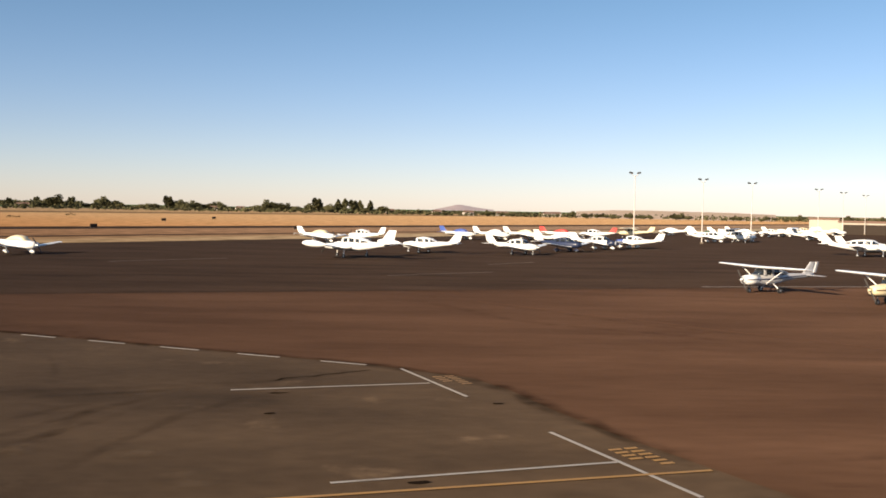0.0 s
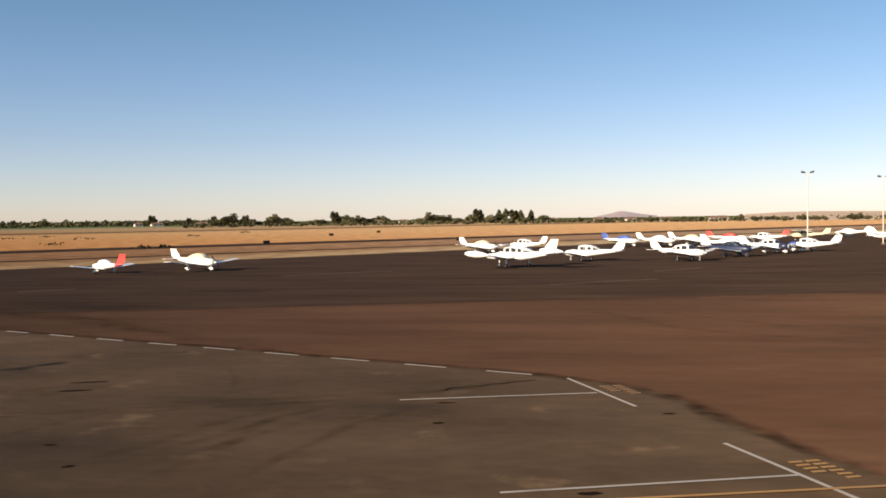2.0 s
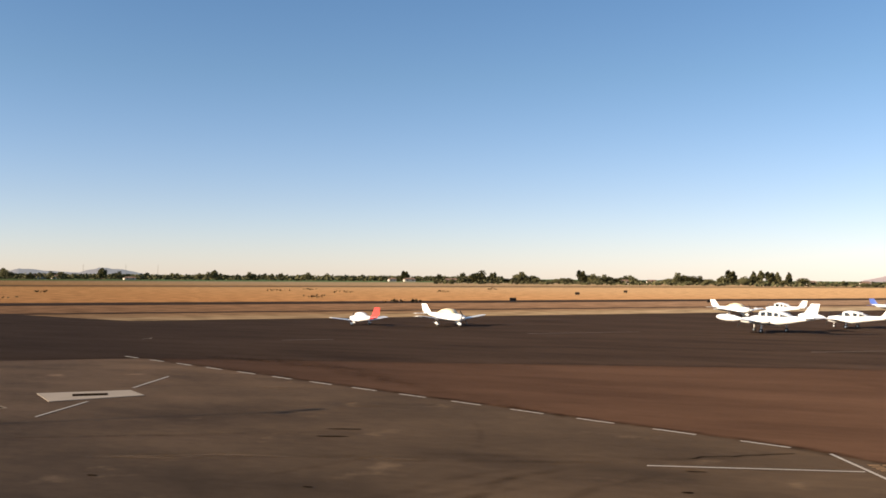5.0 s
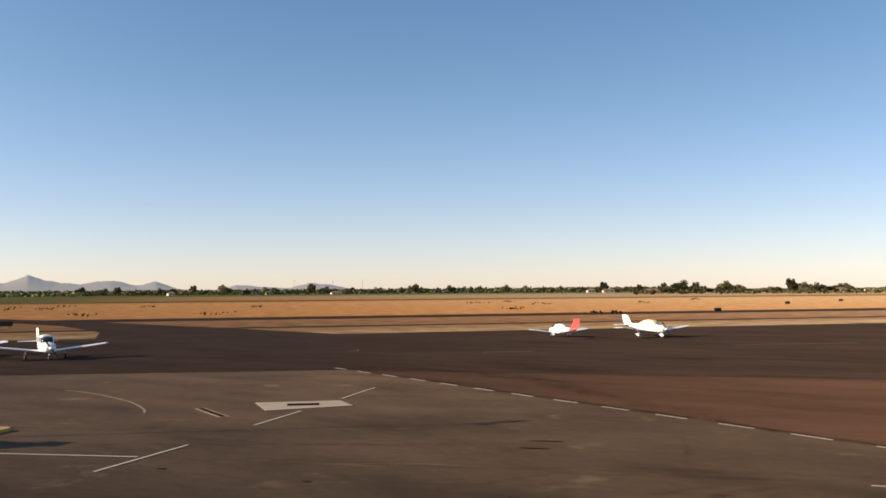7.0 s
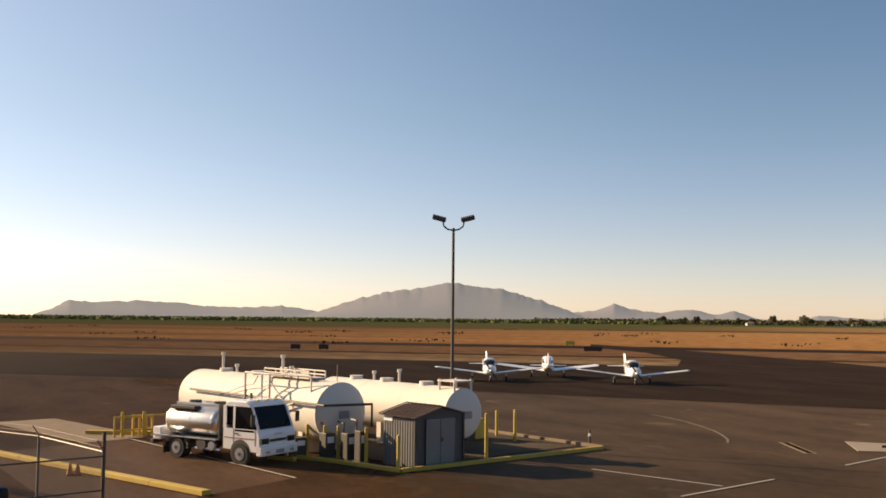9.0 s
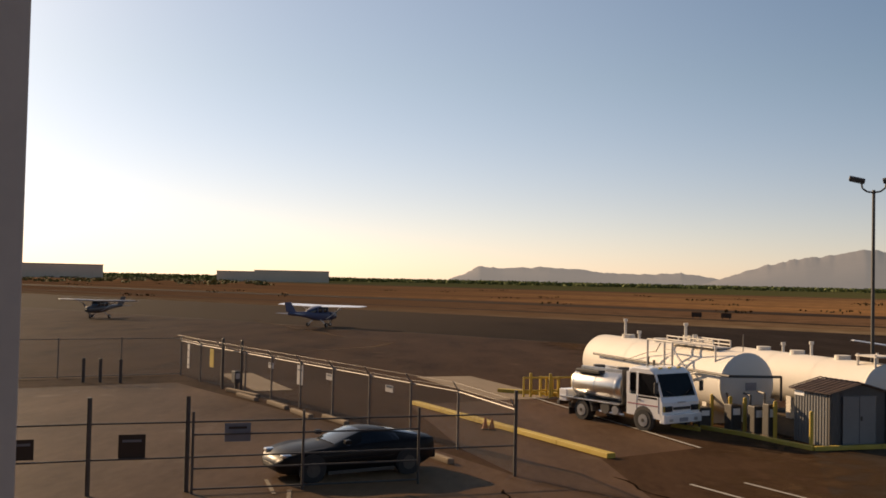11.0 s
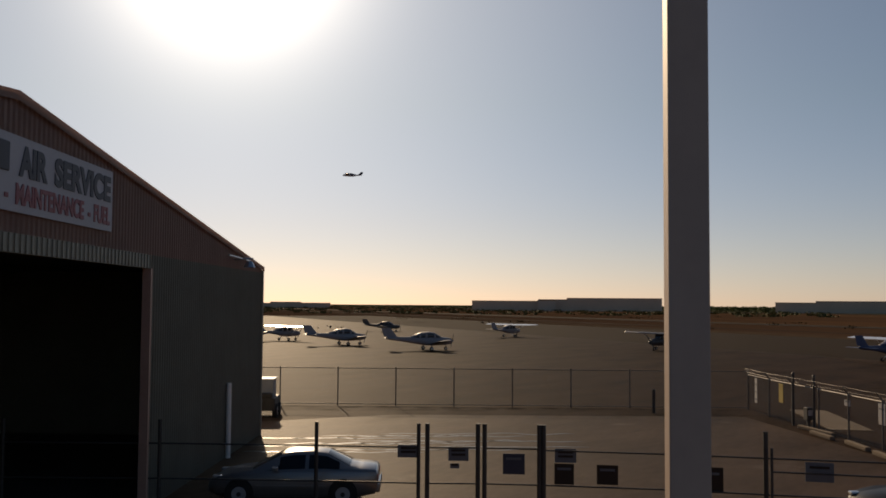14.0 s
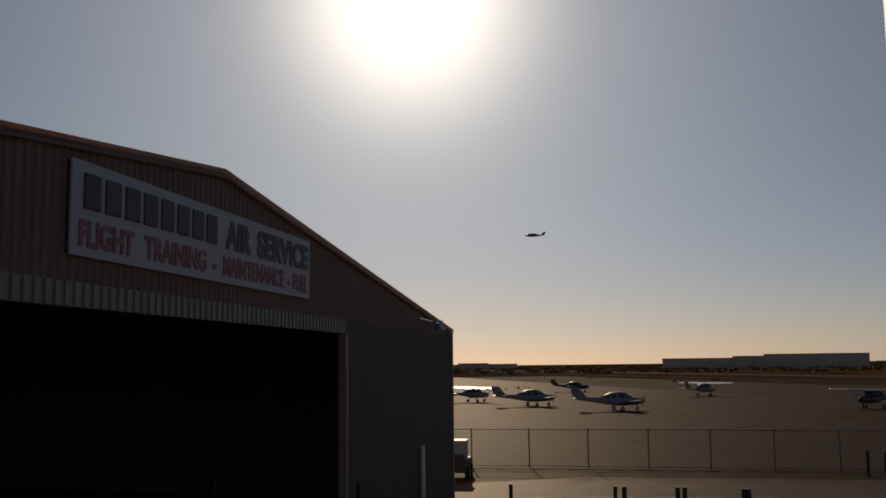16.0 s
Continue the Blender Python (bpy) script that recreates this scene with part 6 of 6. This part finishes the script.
# soft edge along the brown area, over the dark strip's border, old drag trails and fence-foot shade
smear("asphalt_joint", edge, 0.9, 0.0135, JOINT_AND_SHADE, "dark smeared joint between two asphalt surfaces", "joint", "asphalt joints")
smear("asphalt_joint", [(-60, 44.0), (-43.9, 51.9), (0, 66.0), (50, 82.0), (95, 96.5)], 2.4, 0.0145, TRAIL, "dark smeared border of the newer asphalt", "joint", "asphalt joints")
BLEND = soft_material("worn_brown_blend", (0.0708, 0.0432, 0.0253), 1.0)
smear("pavement_blend", [(-92, 10), (-54, 17), (-44, 20), (-33.5, 12.0), (-20, 8.5), (-2, 1.5)], 6.0, 0.0052, BLEND, "patchy blend of brown and grey asphalt", "asphalt", "asphalt joints")
TRAILS = (
    ([(-15.1, 27.4), (-12.4, 28.2), (-9.1, 29.4), (-5.8, 30.6), (-3.5, 32.2), (-2.7, 34.0)], 0.70, TRAIL),
    ([(-14.4, 36.2), (-12.6, 32.5), (-11.3, 28.9)], 0.30, TRAIL),
    ([(-10.1, 18.4), (-9.3, 21.7), (-9.1, 26.1), (-7.6, 29.1)], 0.55, TRAIL),
    ([(-10.8, 19.6), (-10.0, 21.8), (-8.4, 25.0), (-7.7, 27.8)], 0.45, TRAIL),
    ([(-8.0, 18.1), (-7.5, 21.6), (-6.7, 25.6), (-4.9, 29.3)], 0.50, TRAIL),
    ([(5.9, 21.3), (8.0, 21.9), (11.0, 22.9), (15.5, 24.3)], 0.45, TRAIL),
    ([(5.6, 21.6), (7.0, 19.0), (8.4, 16.0)], 0.9, TRAIL),
    ([(-1.6, 58.7), (3.3, 49.0), (8.1, 45.3), (14.3, 40.9)], 1.10, TRAIL),
    ([(2.3, 57.8), (9.8, 47.5), (15.3, 43.6)], 0.80, TRAIL),
    ([(-26.2, 25.0), (-21.5, 27.7), (-18.1, 30.1), (-17.0, 31.4)], 0.50, TRAIL),
    ([(-24.3, 23.1), (-21.6, 23.9), (-17.7, 25.4), (-12.1, 27.7), (-6.5, 29.5)], 0.60, TRAIL),
    ([(-12.5, 19.7), (-11.0, 23.2), (-9.8, 26.4), (-8.6, 28.4)], 0.60, TRAIL),
    ([(-11.2, 20.6), (-10.1, 23.4), (-8.9, 26.0), (-7.9, 28.1)], 0.50, TRAIL),
    ([(-44.3, 60.5), (-30.1, 52.9), (-18.6, 43.5), (-10.6, 38.2)], 2.20, TRAIL),
    ([(-44.1, 57.0), (-32.0, 52.1), (-21.4, 45.6)], 1.60, TRAIL),
    ([(-21.9, 23.4), (-19.6, 24.1), (-17.4, 25.1)], 0.50, DUST),
    ([(-37.9, 23.0), (-33.0, 24.7), (-30.9, 29.3)], 0.70, TRAIL),
    ([(-21.9, 23.1), (-18.3, 25.4), (-14.4, 26.4)], 0.35, DUST),
    ([(-33.6, 20.4), (-26.6, 24.7), (-18.3, 30.2)], 0.40, TRAIL),
    ([(-15.8, 21.9), (-14.1, 26.4), (-9.6, 28.2), (-6.1, 30.0)], 0.50, TRAIL),
    ([(-42.6, 55.3), (-32.3, 53.4), (-22.6, 49.1)], 1.60, TRAIL),
    ([(-38.5, -34.1), (-43.4, -26.9), (-49.7, -19.4)], 0.70, TRAIL),
    # wide dark band, then the kerb's shadow painted along the far fence
    ([(-33.6, -45.2), (-42.6, -29.2), (-51.6, -13.6)], 2.6, TRAIL),
    ([(-34.2, -45.5), (-43.3, -29.5), (-52.5, -13.5)], 0.8, JOINT_AND_SHADE),
    ([(-55.4, -49.2), (-63.7, -44.5), (-64.0, -30.6)], 1.20, TRAIL),
    ([(-49.4, -16.5), (-50.2, -11.2), (-54.5, -4.6)], 1.00, TRAIL),
    ([(-29.5, 0.8), (-27.4, 2.6), (-23.9, 5.5), (-20.0, 8.4), (-14.0, 10.5)], 1.3, TRAIL),
    ([(-36.5, -26.5), (-41.2, -27.2), (-45.5, -20.0), (-49.8, -12.8)], 1.4, TRAIL),
    ([(-27.8, 1.7), (-26.1, 3.7), (-24.3, 6.3)], 0.40, TRAIL),
    ([(-120.9, -23.3), (-89.0, -8.5), (-83.2, -3.9), (-77.8, -5.3), (-69.8, -11.5)], 0.90, DUST),
    ([(-87.8, -26.1), (-81.3, -13.5), (-61.2, 0.2)], 1.50, TRAIL),
)
for i, (pts, w, mt) in enumerate(TRAILS):
    smear("trail", pts, w, 0.0148 + 0.0001 * i, mt, "soft dark tyre trail and fence-foot band on the asphalt" if mt is TRAIL else "pale dusty streak and painted kerb shadow on the asphalt")
for i, (x, y, rx, ry) in enumerate(((-4.9, 19.5, 0.75, 0.28), (-6.5, 21.5, 0.70, 0.25), (-9.1, 21.5, 0.40, 0.20), (-13.5, 26.9, 1.20, 0.30), (-0.8, 18.9, 0.20, 0.08), (-4.7, 28.9, 0.30, 0.08), (-33.3, 27.8, 1.60, 0.50), (-19.8, 37.2, 1.20, 0.30), (-26.5, 41.5, 1.50, 0.50), (-1.3, 19.6, 0.50, 0.20),
                                    (-5.11, 19.92, 0.85, 0.38), (-9.27, 21.75, 0.55, 0.26), (-6.52, 21.71, 0.80, 0.24), (-4.86, 29.19, 0.3, 0.1))):
    smear("dust_patch", [(x - rx, y - 0.3 * rx), (x, y), (x + rx, y + 0.3 * rx)], ry * 3.2, 0.0178 + 0.0001 * i, DUST, "pale dusty patch on the old asphalt")
for i, (a, b, amp, w) in enumerate((((-5.4, 30.9), (-2.4, 33.2), 0.3, 0.05), ((-28, 5), (-17, 9), 0.4, 0.07), ((-26, 2), (-18, 1), 0.4, 0.07))):
    ribbon("crack", wavy(a, b, 22, amp, i + 11), w, 0.019, TAR, "thin dark crack in the asphalt", "crack", "asphalt cracks", 0.9)
for i, (x, y, rx, ry, an) in enumerate(((-4.5, 26.0, 0.22, 0.12, 0.4), (1.55, 27.85, 0.25, 0.12, 0.2), (-0.47, 19.75, 0.34, 0.14, 0.3), (-4.76, 28.87, 0.4, 0.1, 0.3), (-17.0, 29.8, 0.75, 0.16, 0.35), (-17.4, 31.4, 0.8, 0.14, 0.35), (-13.5, 22.5, 0.2, 0.1, 0.1),
                                          (-19.5, 21.3, 0.22, 0.12, 0.1), (-11.9, 20.6, 0.2, 0.1, 0.7), (-24.6, 20.4, 0.25, 0.12, 0.2))):
    blot("oil_stain", x, y, rx * 0.72, ry * 0.72, an, 0.017, TAR, "small black oil stain on the asphalt", i + 1.3)
ribbon("painted_line", wavy((2.0, 58.5), (24, 34.0), 18, 0.5, 91), 0.10, 0.016, mat("ghost_line", (0.10, 0.058, 0.038), 0.9, spec=0.0), "long faint line over the brown asphalt")
# shiny crack sealing on the apron beyond the gates
for i in range(15):
    a = Vector((-27.3, -25.2)) + Vector((-0.84, -0.54)) * (0.75 * (i % 8)) + Vector((-0.53, 0.85)) * (1.2 * (i * 7 % 5))
    b = a + Vector((-0.56, 0.83)) * (4.5 + (i * 37 % 5) * 0.9)
    ribbon("crack_seal", wavy(tuple(a), tuple(b), 16, 0.55, i + 40), 0.14, 0.012, SEAL, "glossy tar seal over an asphalt crack", "crack seal", "asphalt cracks", 0.5)
# concrete tie-down pad with an iron cover, and a long drain grate
pad = thing("drain_pad", "pale concrete pad with a dark iron cover", "drain", kind="structure")
ring = ((-35.02, 34.5), (-32.29, 32.52), (-30.2, 36.07), (-32.13, 37.38))
part("slab", loft([[(x, y, z) for x, y in ring] for z in (0.004, 0.03)]), mat("bleached_concrete", (0.235, 0.195, 0.150), 0.9, vary=0.1, scale=0.9), pad)
part("iron_cover", box(-0.75, 0.75, -0.42, 0.42, 0.03, 0.045, 0.01, pose(-32.45, 35.1, 0, 0, 0, 42)), TAR, pad)
grate = thing("drain_grate", "long narrow drain grate with a pale rim", "drain", m=pose(-34.0, 30.85, 0, 0, 0, -25), kind="structure")
part("rim", box(-1.8, 1.8, -0.24, 0.24, 0, 0.012), CONC, grate)
part("slot", box(-1.7, 1.7, -0.12, 0.12, 0.012, 0.016), TAR, grate)


# ---- field furniture ----
for x, y, l in ((-143.3, 87.0, 3.0), (-160, 40.8, 1.6), (-158, 45, 1.6)):
    ob = thing("airfield_sign", "low dark taxiway sign out in the field", "sign", "airfield signs", pose(x, y, -0.06, 0, 0, 60))
    part("panel", box(-l / 2, l / 2, -0.12, 0.12, 0.25, 1.0, 0.02), NBROWN, ob)
    for k in (-0.35, 0.35):
        part("leg", box(k * l - 0.05, k * l + 0.05, -0.05, 0.05, 0, 0.25), DARKSTEEL, ob)
for m0, l0 in ((170, 160), (262, 190), (300, 240), (205, -30), (190, 120)):
    x, y = at(m0, l0)
    ob = thing("airfield_sign", "low orange airfield marker in dry grass", "sign", "airfield signs", pose(x, y, -0.06, 0, 0, 60))
    part("panel", box(-0.9, 0.9, -0.12, 0.12, 0.25, 1.0, 0.02), YELLOW if (m0 + l0) % 2 else NBROWN, ob)
    for k in (-0.6, 0.6):
        part("leg", box(k - 0.05, k + 0.05, -0.05, 0.05, 0, 0.25), DARKSTEEL, ob)


# ---- trees and scrub ----
LEAF = mat("dusty_green_leaves", (0.063, 0.0655, 0.0286), 0.9, vary=0.3, scale=0.4, tint=(0.126, 0.1134, 0.0546), spec=0.1)
LEAF2 = mat("field_green_leaves", (0.0756, 0.0924, 0.0378), 0.9, vary=0.3, scale=0.02, tint=(0.126, 0.1386, 0.0588), spec=0.1)
LEAF3 = mat("bright_crop_green", (0.126, 0.1512, 0.0588), 0.9, vary=0.3, scale=0.02, tint=(0.1848, 0.21, 0.084), spec=0.05)
BARK = mat("grey_brown_bark", (0.11, 0.08, 0.055), 0.9, vary=0.2, scale=3)
rnd = random.Random(7)


def leaf_quads(verts, faces, cx, cy, cz, rx, ry, rz, n, size):
    for _ in range(n):
        u, v, w = rnd.gauss(0, 1), rnd.gauss(0, 1), rnd.gauss(0, 1)
        L = math.sqrt(u * u + v * v + w * w) or 1
        r = rnd.random() ** 0.4
        p = Vector((cx + rx * u / L * r, cy + ry * v / L * r, cz + rz * w / L * r))
        a = Vector((rnd.uniform(-1, 1), rnd.uniform(-1, 1), rnd.uniform(-1, 1))).normalized() * size * rnd.uniform(0.6, 1.3)
        b = a.orthogonal().normalized() * size * rnd.uniform(0.5, 1.1)
        k = len(verts)
        verts += [p - a, p + b, p + a, p - b]
        faces.append((k, k + 1, k + 2, k + 3))


def tree_thing(h, spread, lobes, label, palm=False):
    ob = thing("tree", label, "tree", "trees behind the airfield")
    bm = bmesh.new()
    tube_into(bm, (0, 0, -0.3), (0.1, 0.05, h * 0.45), 0.035 * h, 0.018 * h, 8)
    for i in range(5):
        a = i * 1.26
        tube_into(bm, (0.1, 0.05, h * (0.28 + 0.05 * i)), (spread * 0.5 * math.cos(a), spread * 0.5 * math.sin(a), h * (0.55 + 0.05 * i)), 0.013 * h, 0.005 * h, 6)
    part("trunk", bm, BARK, ob)
    verts, faces = [], []
    for i in range(lobes):
        a, q = i * 2.4, math.sqrt((i + 0.4) / lobes)
        zz = h * (0.30 + 0.55 * rnd.random() * (1.15 - 0.5 * q))
        leaf_quads(verts, faces, spread * 0.62 * q * math.cos(a), spread * 0.62 * q * math.sin(a), zz, spread * 0.38, spread * 0.38, h * 0.19, 75, 0.062 * h)
    me = bpy.data.meshes.new("crown")
    me.from_pydata(verts, [], faces)
    me.materials.append(LEAF)
    c = new("crown", me)
    c.parent = ob
    return ob


KINDS = [tree_thing(10, 7.0, 17, "broad dusty green tree beyond the dry field"), tree_thing(12, 5.2, 16, "tall dusty green tree beyond the dry field"),
         tree_thing(7, 6.5, 15, "low spreading green tree beyond the dry field"), tree_thing(13, 3.6, 14, "slender upright tree beyond the dry field")]


def place_tree(kind, az, d, k, first=[0, 0, 0, 0]):
    m = Matrix.Translation((-math.sin(radians(az)) * d, math.cos(radians(az)) * d, -0.06)) @ Matrix.Rotation(az * 3.1, 4, "Z") @ Matrix.Scale(k, 4)
    if first[kind] == 0:
        first[kind] = 1
        KINDS[kind].matrix_basis = m
    else:
        ob = copy_thing(KINDS[kind], Matrix.Translation(m.translation) @ m.to_quaternion().to_matrix().to_4x4())
        ob.scale = (k, k, k)


for az, kind, k in ((21.4, 0, 1.15), (20.6, 1, 0.85), (19.0, 0, 1.05), (18.3, 2, 1.1), (15.5, 1, 1.05), (14.9, 0, 0.9), (14.1, 0, 0.85), (10.0, 0, 1.05), (9.4, 2, 1.2), (7.26, 1, 1.1), (7.7, 0, 0.8), (6.1, 3, 0.9), (5.7, 3, 0.95), (5.2, 1, 1.0), (4.8, 3, 0.85), (4.25, 3, 0.85), (3.5, 2, 1.0)):
    place_tree(kind, az, 1000, k * 1.18)
for i in range(60):
    az = 2.5 + 20 * rnd.random()
    place_tree(rnd.choice((0, 2, 2)), az, rnd.uniform(980, 1120), rnd.uniform(0.75, 1.0))
for i in range(85):
    az = 22 + 34 * rnd.random()
    place_tree(rnd.choice((0, 2, 2, 1)), az, rnd.uniform(1250, 1700), rnd.uniform(0.75, 1.25))
for i in range(80):
    az = -27 + 30 * rnd.random()
    place_tree(rnd.choice((0, 2, 2)), az, rnd.uniform(740, 900), rnd.uniform(0.25, 0.62))


def scrub(name, label, a0, a1, d0, d1, n, h, size, mt):
    verts, faces = [], []
    for _ in range(n):
        az, d = radians(rnd.uniform(a0, a1)), rnd.uniform(d0, d1)
        w = rnd.uniform(2, 7)
        hh = h * rnd.uniform(0.5, 1.1)
        leaf_quads(verts, faces, -math.sin(az) * d, math.cos(az) * d, hh * 0.45, w, w, hh * 0.5, 14, size)
    me = bpy.data.meshes.new(name)
    me.from_pydata(verts, [], faces)
    me.materials.append(mt)
    return tagged(new(name, me), label, "scrub", "", "stuff")


scrub("far_scrub", "belt of low dusty trees and scrub on the horizon", -30, 24, 820, 1500, 1500, 4.0, 1.1, LEAF)
scrub("far_scrub", "thin belt of distant green trees below the hills", 20, 62, 1300, 1900, 2400, 8.0, 1.6, LEAF)
scrub("far_scrub", "low green crop rows and hedges at the horizon", 55, 112, 1200, 2100, 2600, 4.6, 2.0, LEAF3)
scrub("far_scrub", "dark brush belt across the far end of the field", 100, 143, 520, 1900, 1100, 1.5, 0.9, LEAF2)
scrub("dry_bushes", "small dark bushes scattered over the dry field", 20, 140, 190, 520, 55, 0.9, 0.35, mat("dry_brown_scrub", (0.05, 0.040, 0.022), 0.9, vary=0.3, scale=0.4, spec=0.0))

# ---- far buildings ----
# wall colour is lightened to stand in for distance haze
FARB = mat("far_hazed_wall", (0.52, 0.43, 0.34), 0.95, vary=0.1, scale=0.05, spec=0.0)
FARW = mat("far_pale_wall", (0.4704, 0.4116, 0.3444), 0.9, vary=0.08, scale=0.05)
ROOFR = mat("far_brown_roof", (0.20, 0.13, 0.10), 0.95, vary=0.1, scale=0.05, spec=0.0)


def far_block(label, az0, az1, d, steps, wallmat, windows=0):
    """A long low building between two bearings; steps are (start, end, height) along it."""
    p0 = Vector((-math.sin(radians(az0)), math.cos(radians(az0)), 0)) * d
    p1 = Vector((-math.sin(radians(az1)), math.cos(radians(az1)), 0)) * d
    L, ang = (p1 - p0).length, math.atan2((p1 - p0).y, (p1 - p0).x)
    ob = thing("far_building", label, "building", "buildings on the horizon", Matrix.Translation(p0 + Vector((0, 0, -0.06))) @ Matrix.Rotation(ang, 4, "Z"))
    for a, b, h in steps:
        part("wall", box(a * L, b * L, -14, 14, 0, h), wallmat, ob)
        part("roof", box(a * L - 0.3, b * L + 0.3, -14.3, 14.3, h, h + 0.5), ROOFR, ob)
        for i in range(windows):
            x = (a + (b - a) * (i + 0.5) / windows) * L
            for s in (1, -1):
                part("window", box(x - 1.2, x + 1.2, s * 14.05 - 0.06, s * 14.05 + 0.06, h * 0.35, h * 0.7), GLASS, ob)
    return ob


far_block("long flat grey industrial building on the skyline", 102.9, 96.7, 900, ((0, 0.33, 8.3), (0.33, 1, 9.6)), FARB)
far_block("long stepped dark warehouse on the skyline", 119.7, 109.1, 900, ((0, 0.355, 8.4), (0.355, 0.505, 9.8), (0.505, 1, 11.2)), FARB)
far_block("pale low building at the far edge of the field", 116.0, 115.0, 890, ((0, 1, 9.0),), FARW)
far_block("low dark scrub-backed warehouse near the sun", 139.0, 128.0, 1200, ((0, 0.7, 5.0), (0.7, 0.85, 6.5), (0.85, 1, 5.5)), FARB)
far_block("white low hangar with a dark open front beyond the aircraft", -20.3, -24.8, 330, ((0, 0.32, 4.4), (0.32, 1, 3.6)), FARW)
# dark panel on the wall paints the shade inside the opening
dark_panel = part("open_front_shade", box(9.5, 22, -14.4, -14.05, 0, 3.0), NBROWN, bpy.data.objects["far_building.004"])
for az, d, w, k in ((25.4, 1250, 14, 4), (26.4, 1240, 9, 4), (50.2, 1250, 8, 4), (45.6, 1350, 16, 5), (44.8, 1400, 10, 5), (41.0, 1300, 14, 3), (13.0, 1040, 12, 4), (11.6, 1050, 9, 4), (-1.4, 905, 9, 4), (-3.3, 930, 15, 3.4), (-5.9, 880, 6, 4), (-6.4, 960, 11, 4), (-8.1, 900, 5, 3), (0.4, 940, 8, 4), (3.1, 1080, 10, 4), (23, 1080, 14, 4)):
    p = (-math.sin(radians(az)) * d, math.cos(radians(az)) * d, -0.06)
    ob = thing("far_house", "small pale house among far trees", "house", "houses on the horizon", Matrix.Translation(p) @ Matrix.Rotation(radians(az + 12), 4, "Z"))
    k *= 0.72
    part("wall", box(-w / 2, w / 2, -5, 5, 0, k), FARW, ob)
    bm = bmesh.new()
    vs = [[(-w / 2 - 0.5, y, k), (w / 2 + 0.5, y, k), (w / 2 - 1.0, 0, k + 1.8), (-w / 2 + 1.0, 0, k + 1.8)] for y in (-5.5, 5.5)]
    for q in vs:
        bm.faces.new([bm.verts.new(c) for c in q])
    part("roof", bm, ROOFR, ob)
    for x in (-w / 4, w / 4):
        part("window", box(x - 0.8, x + 0.8, -5.06, -4.98, 1.0, 2.4), GLASS, ob)
# slim radio mast on the horizon
for az in (39.5, 41.2, 43.4):
    ob = thing("radio_mast", "slim grey radio mast on the horizon", "mast", "radio masts", pose(-math.sin(radians(az)) * 1800, math.cos(radians(az)) * 1800, 0, 0, 0, 0))
    part("pole", tube((0, 0, -0.1), (0, 0, 24), 0.35, 0.2, n=6), STEEL, ob)
    part("crossarm", tube((-2, 0, 21), (2, 0, 21), 0.15, n=6), STEEL, ob)
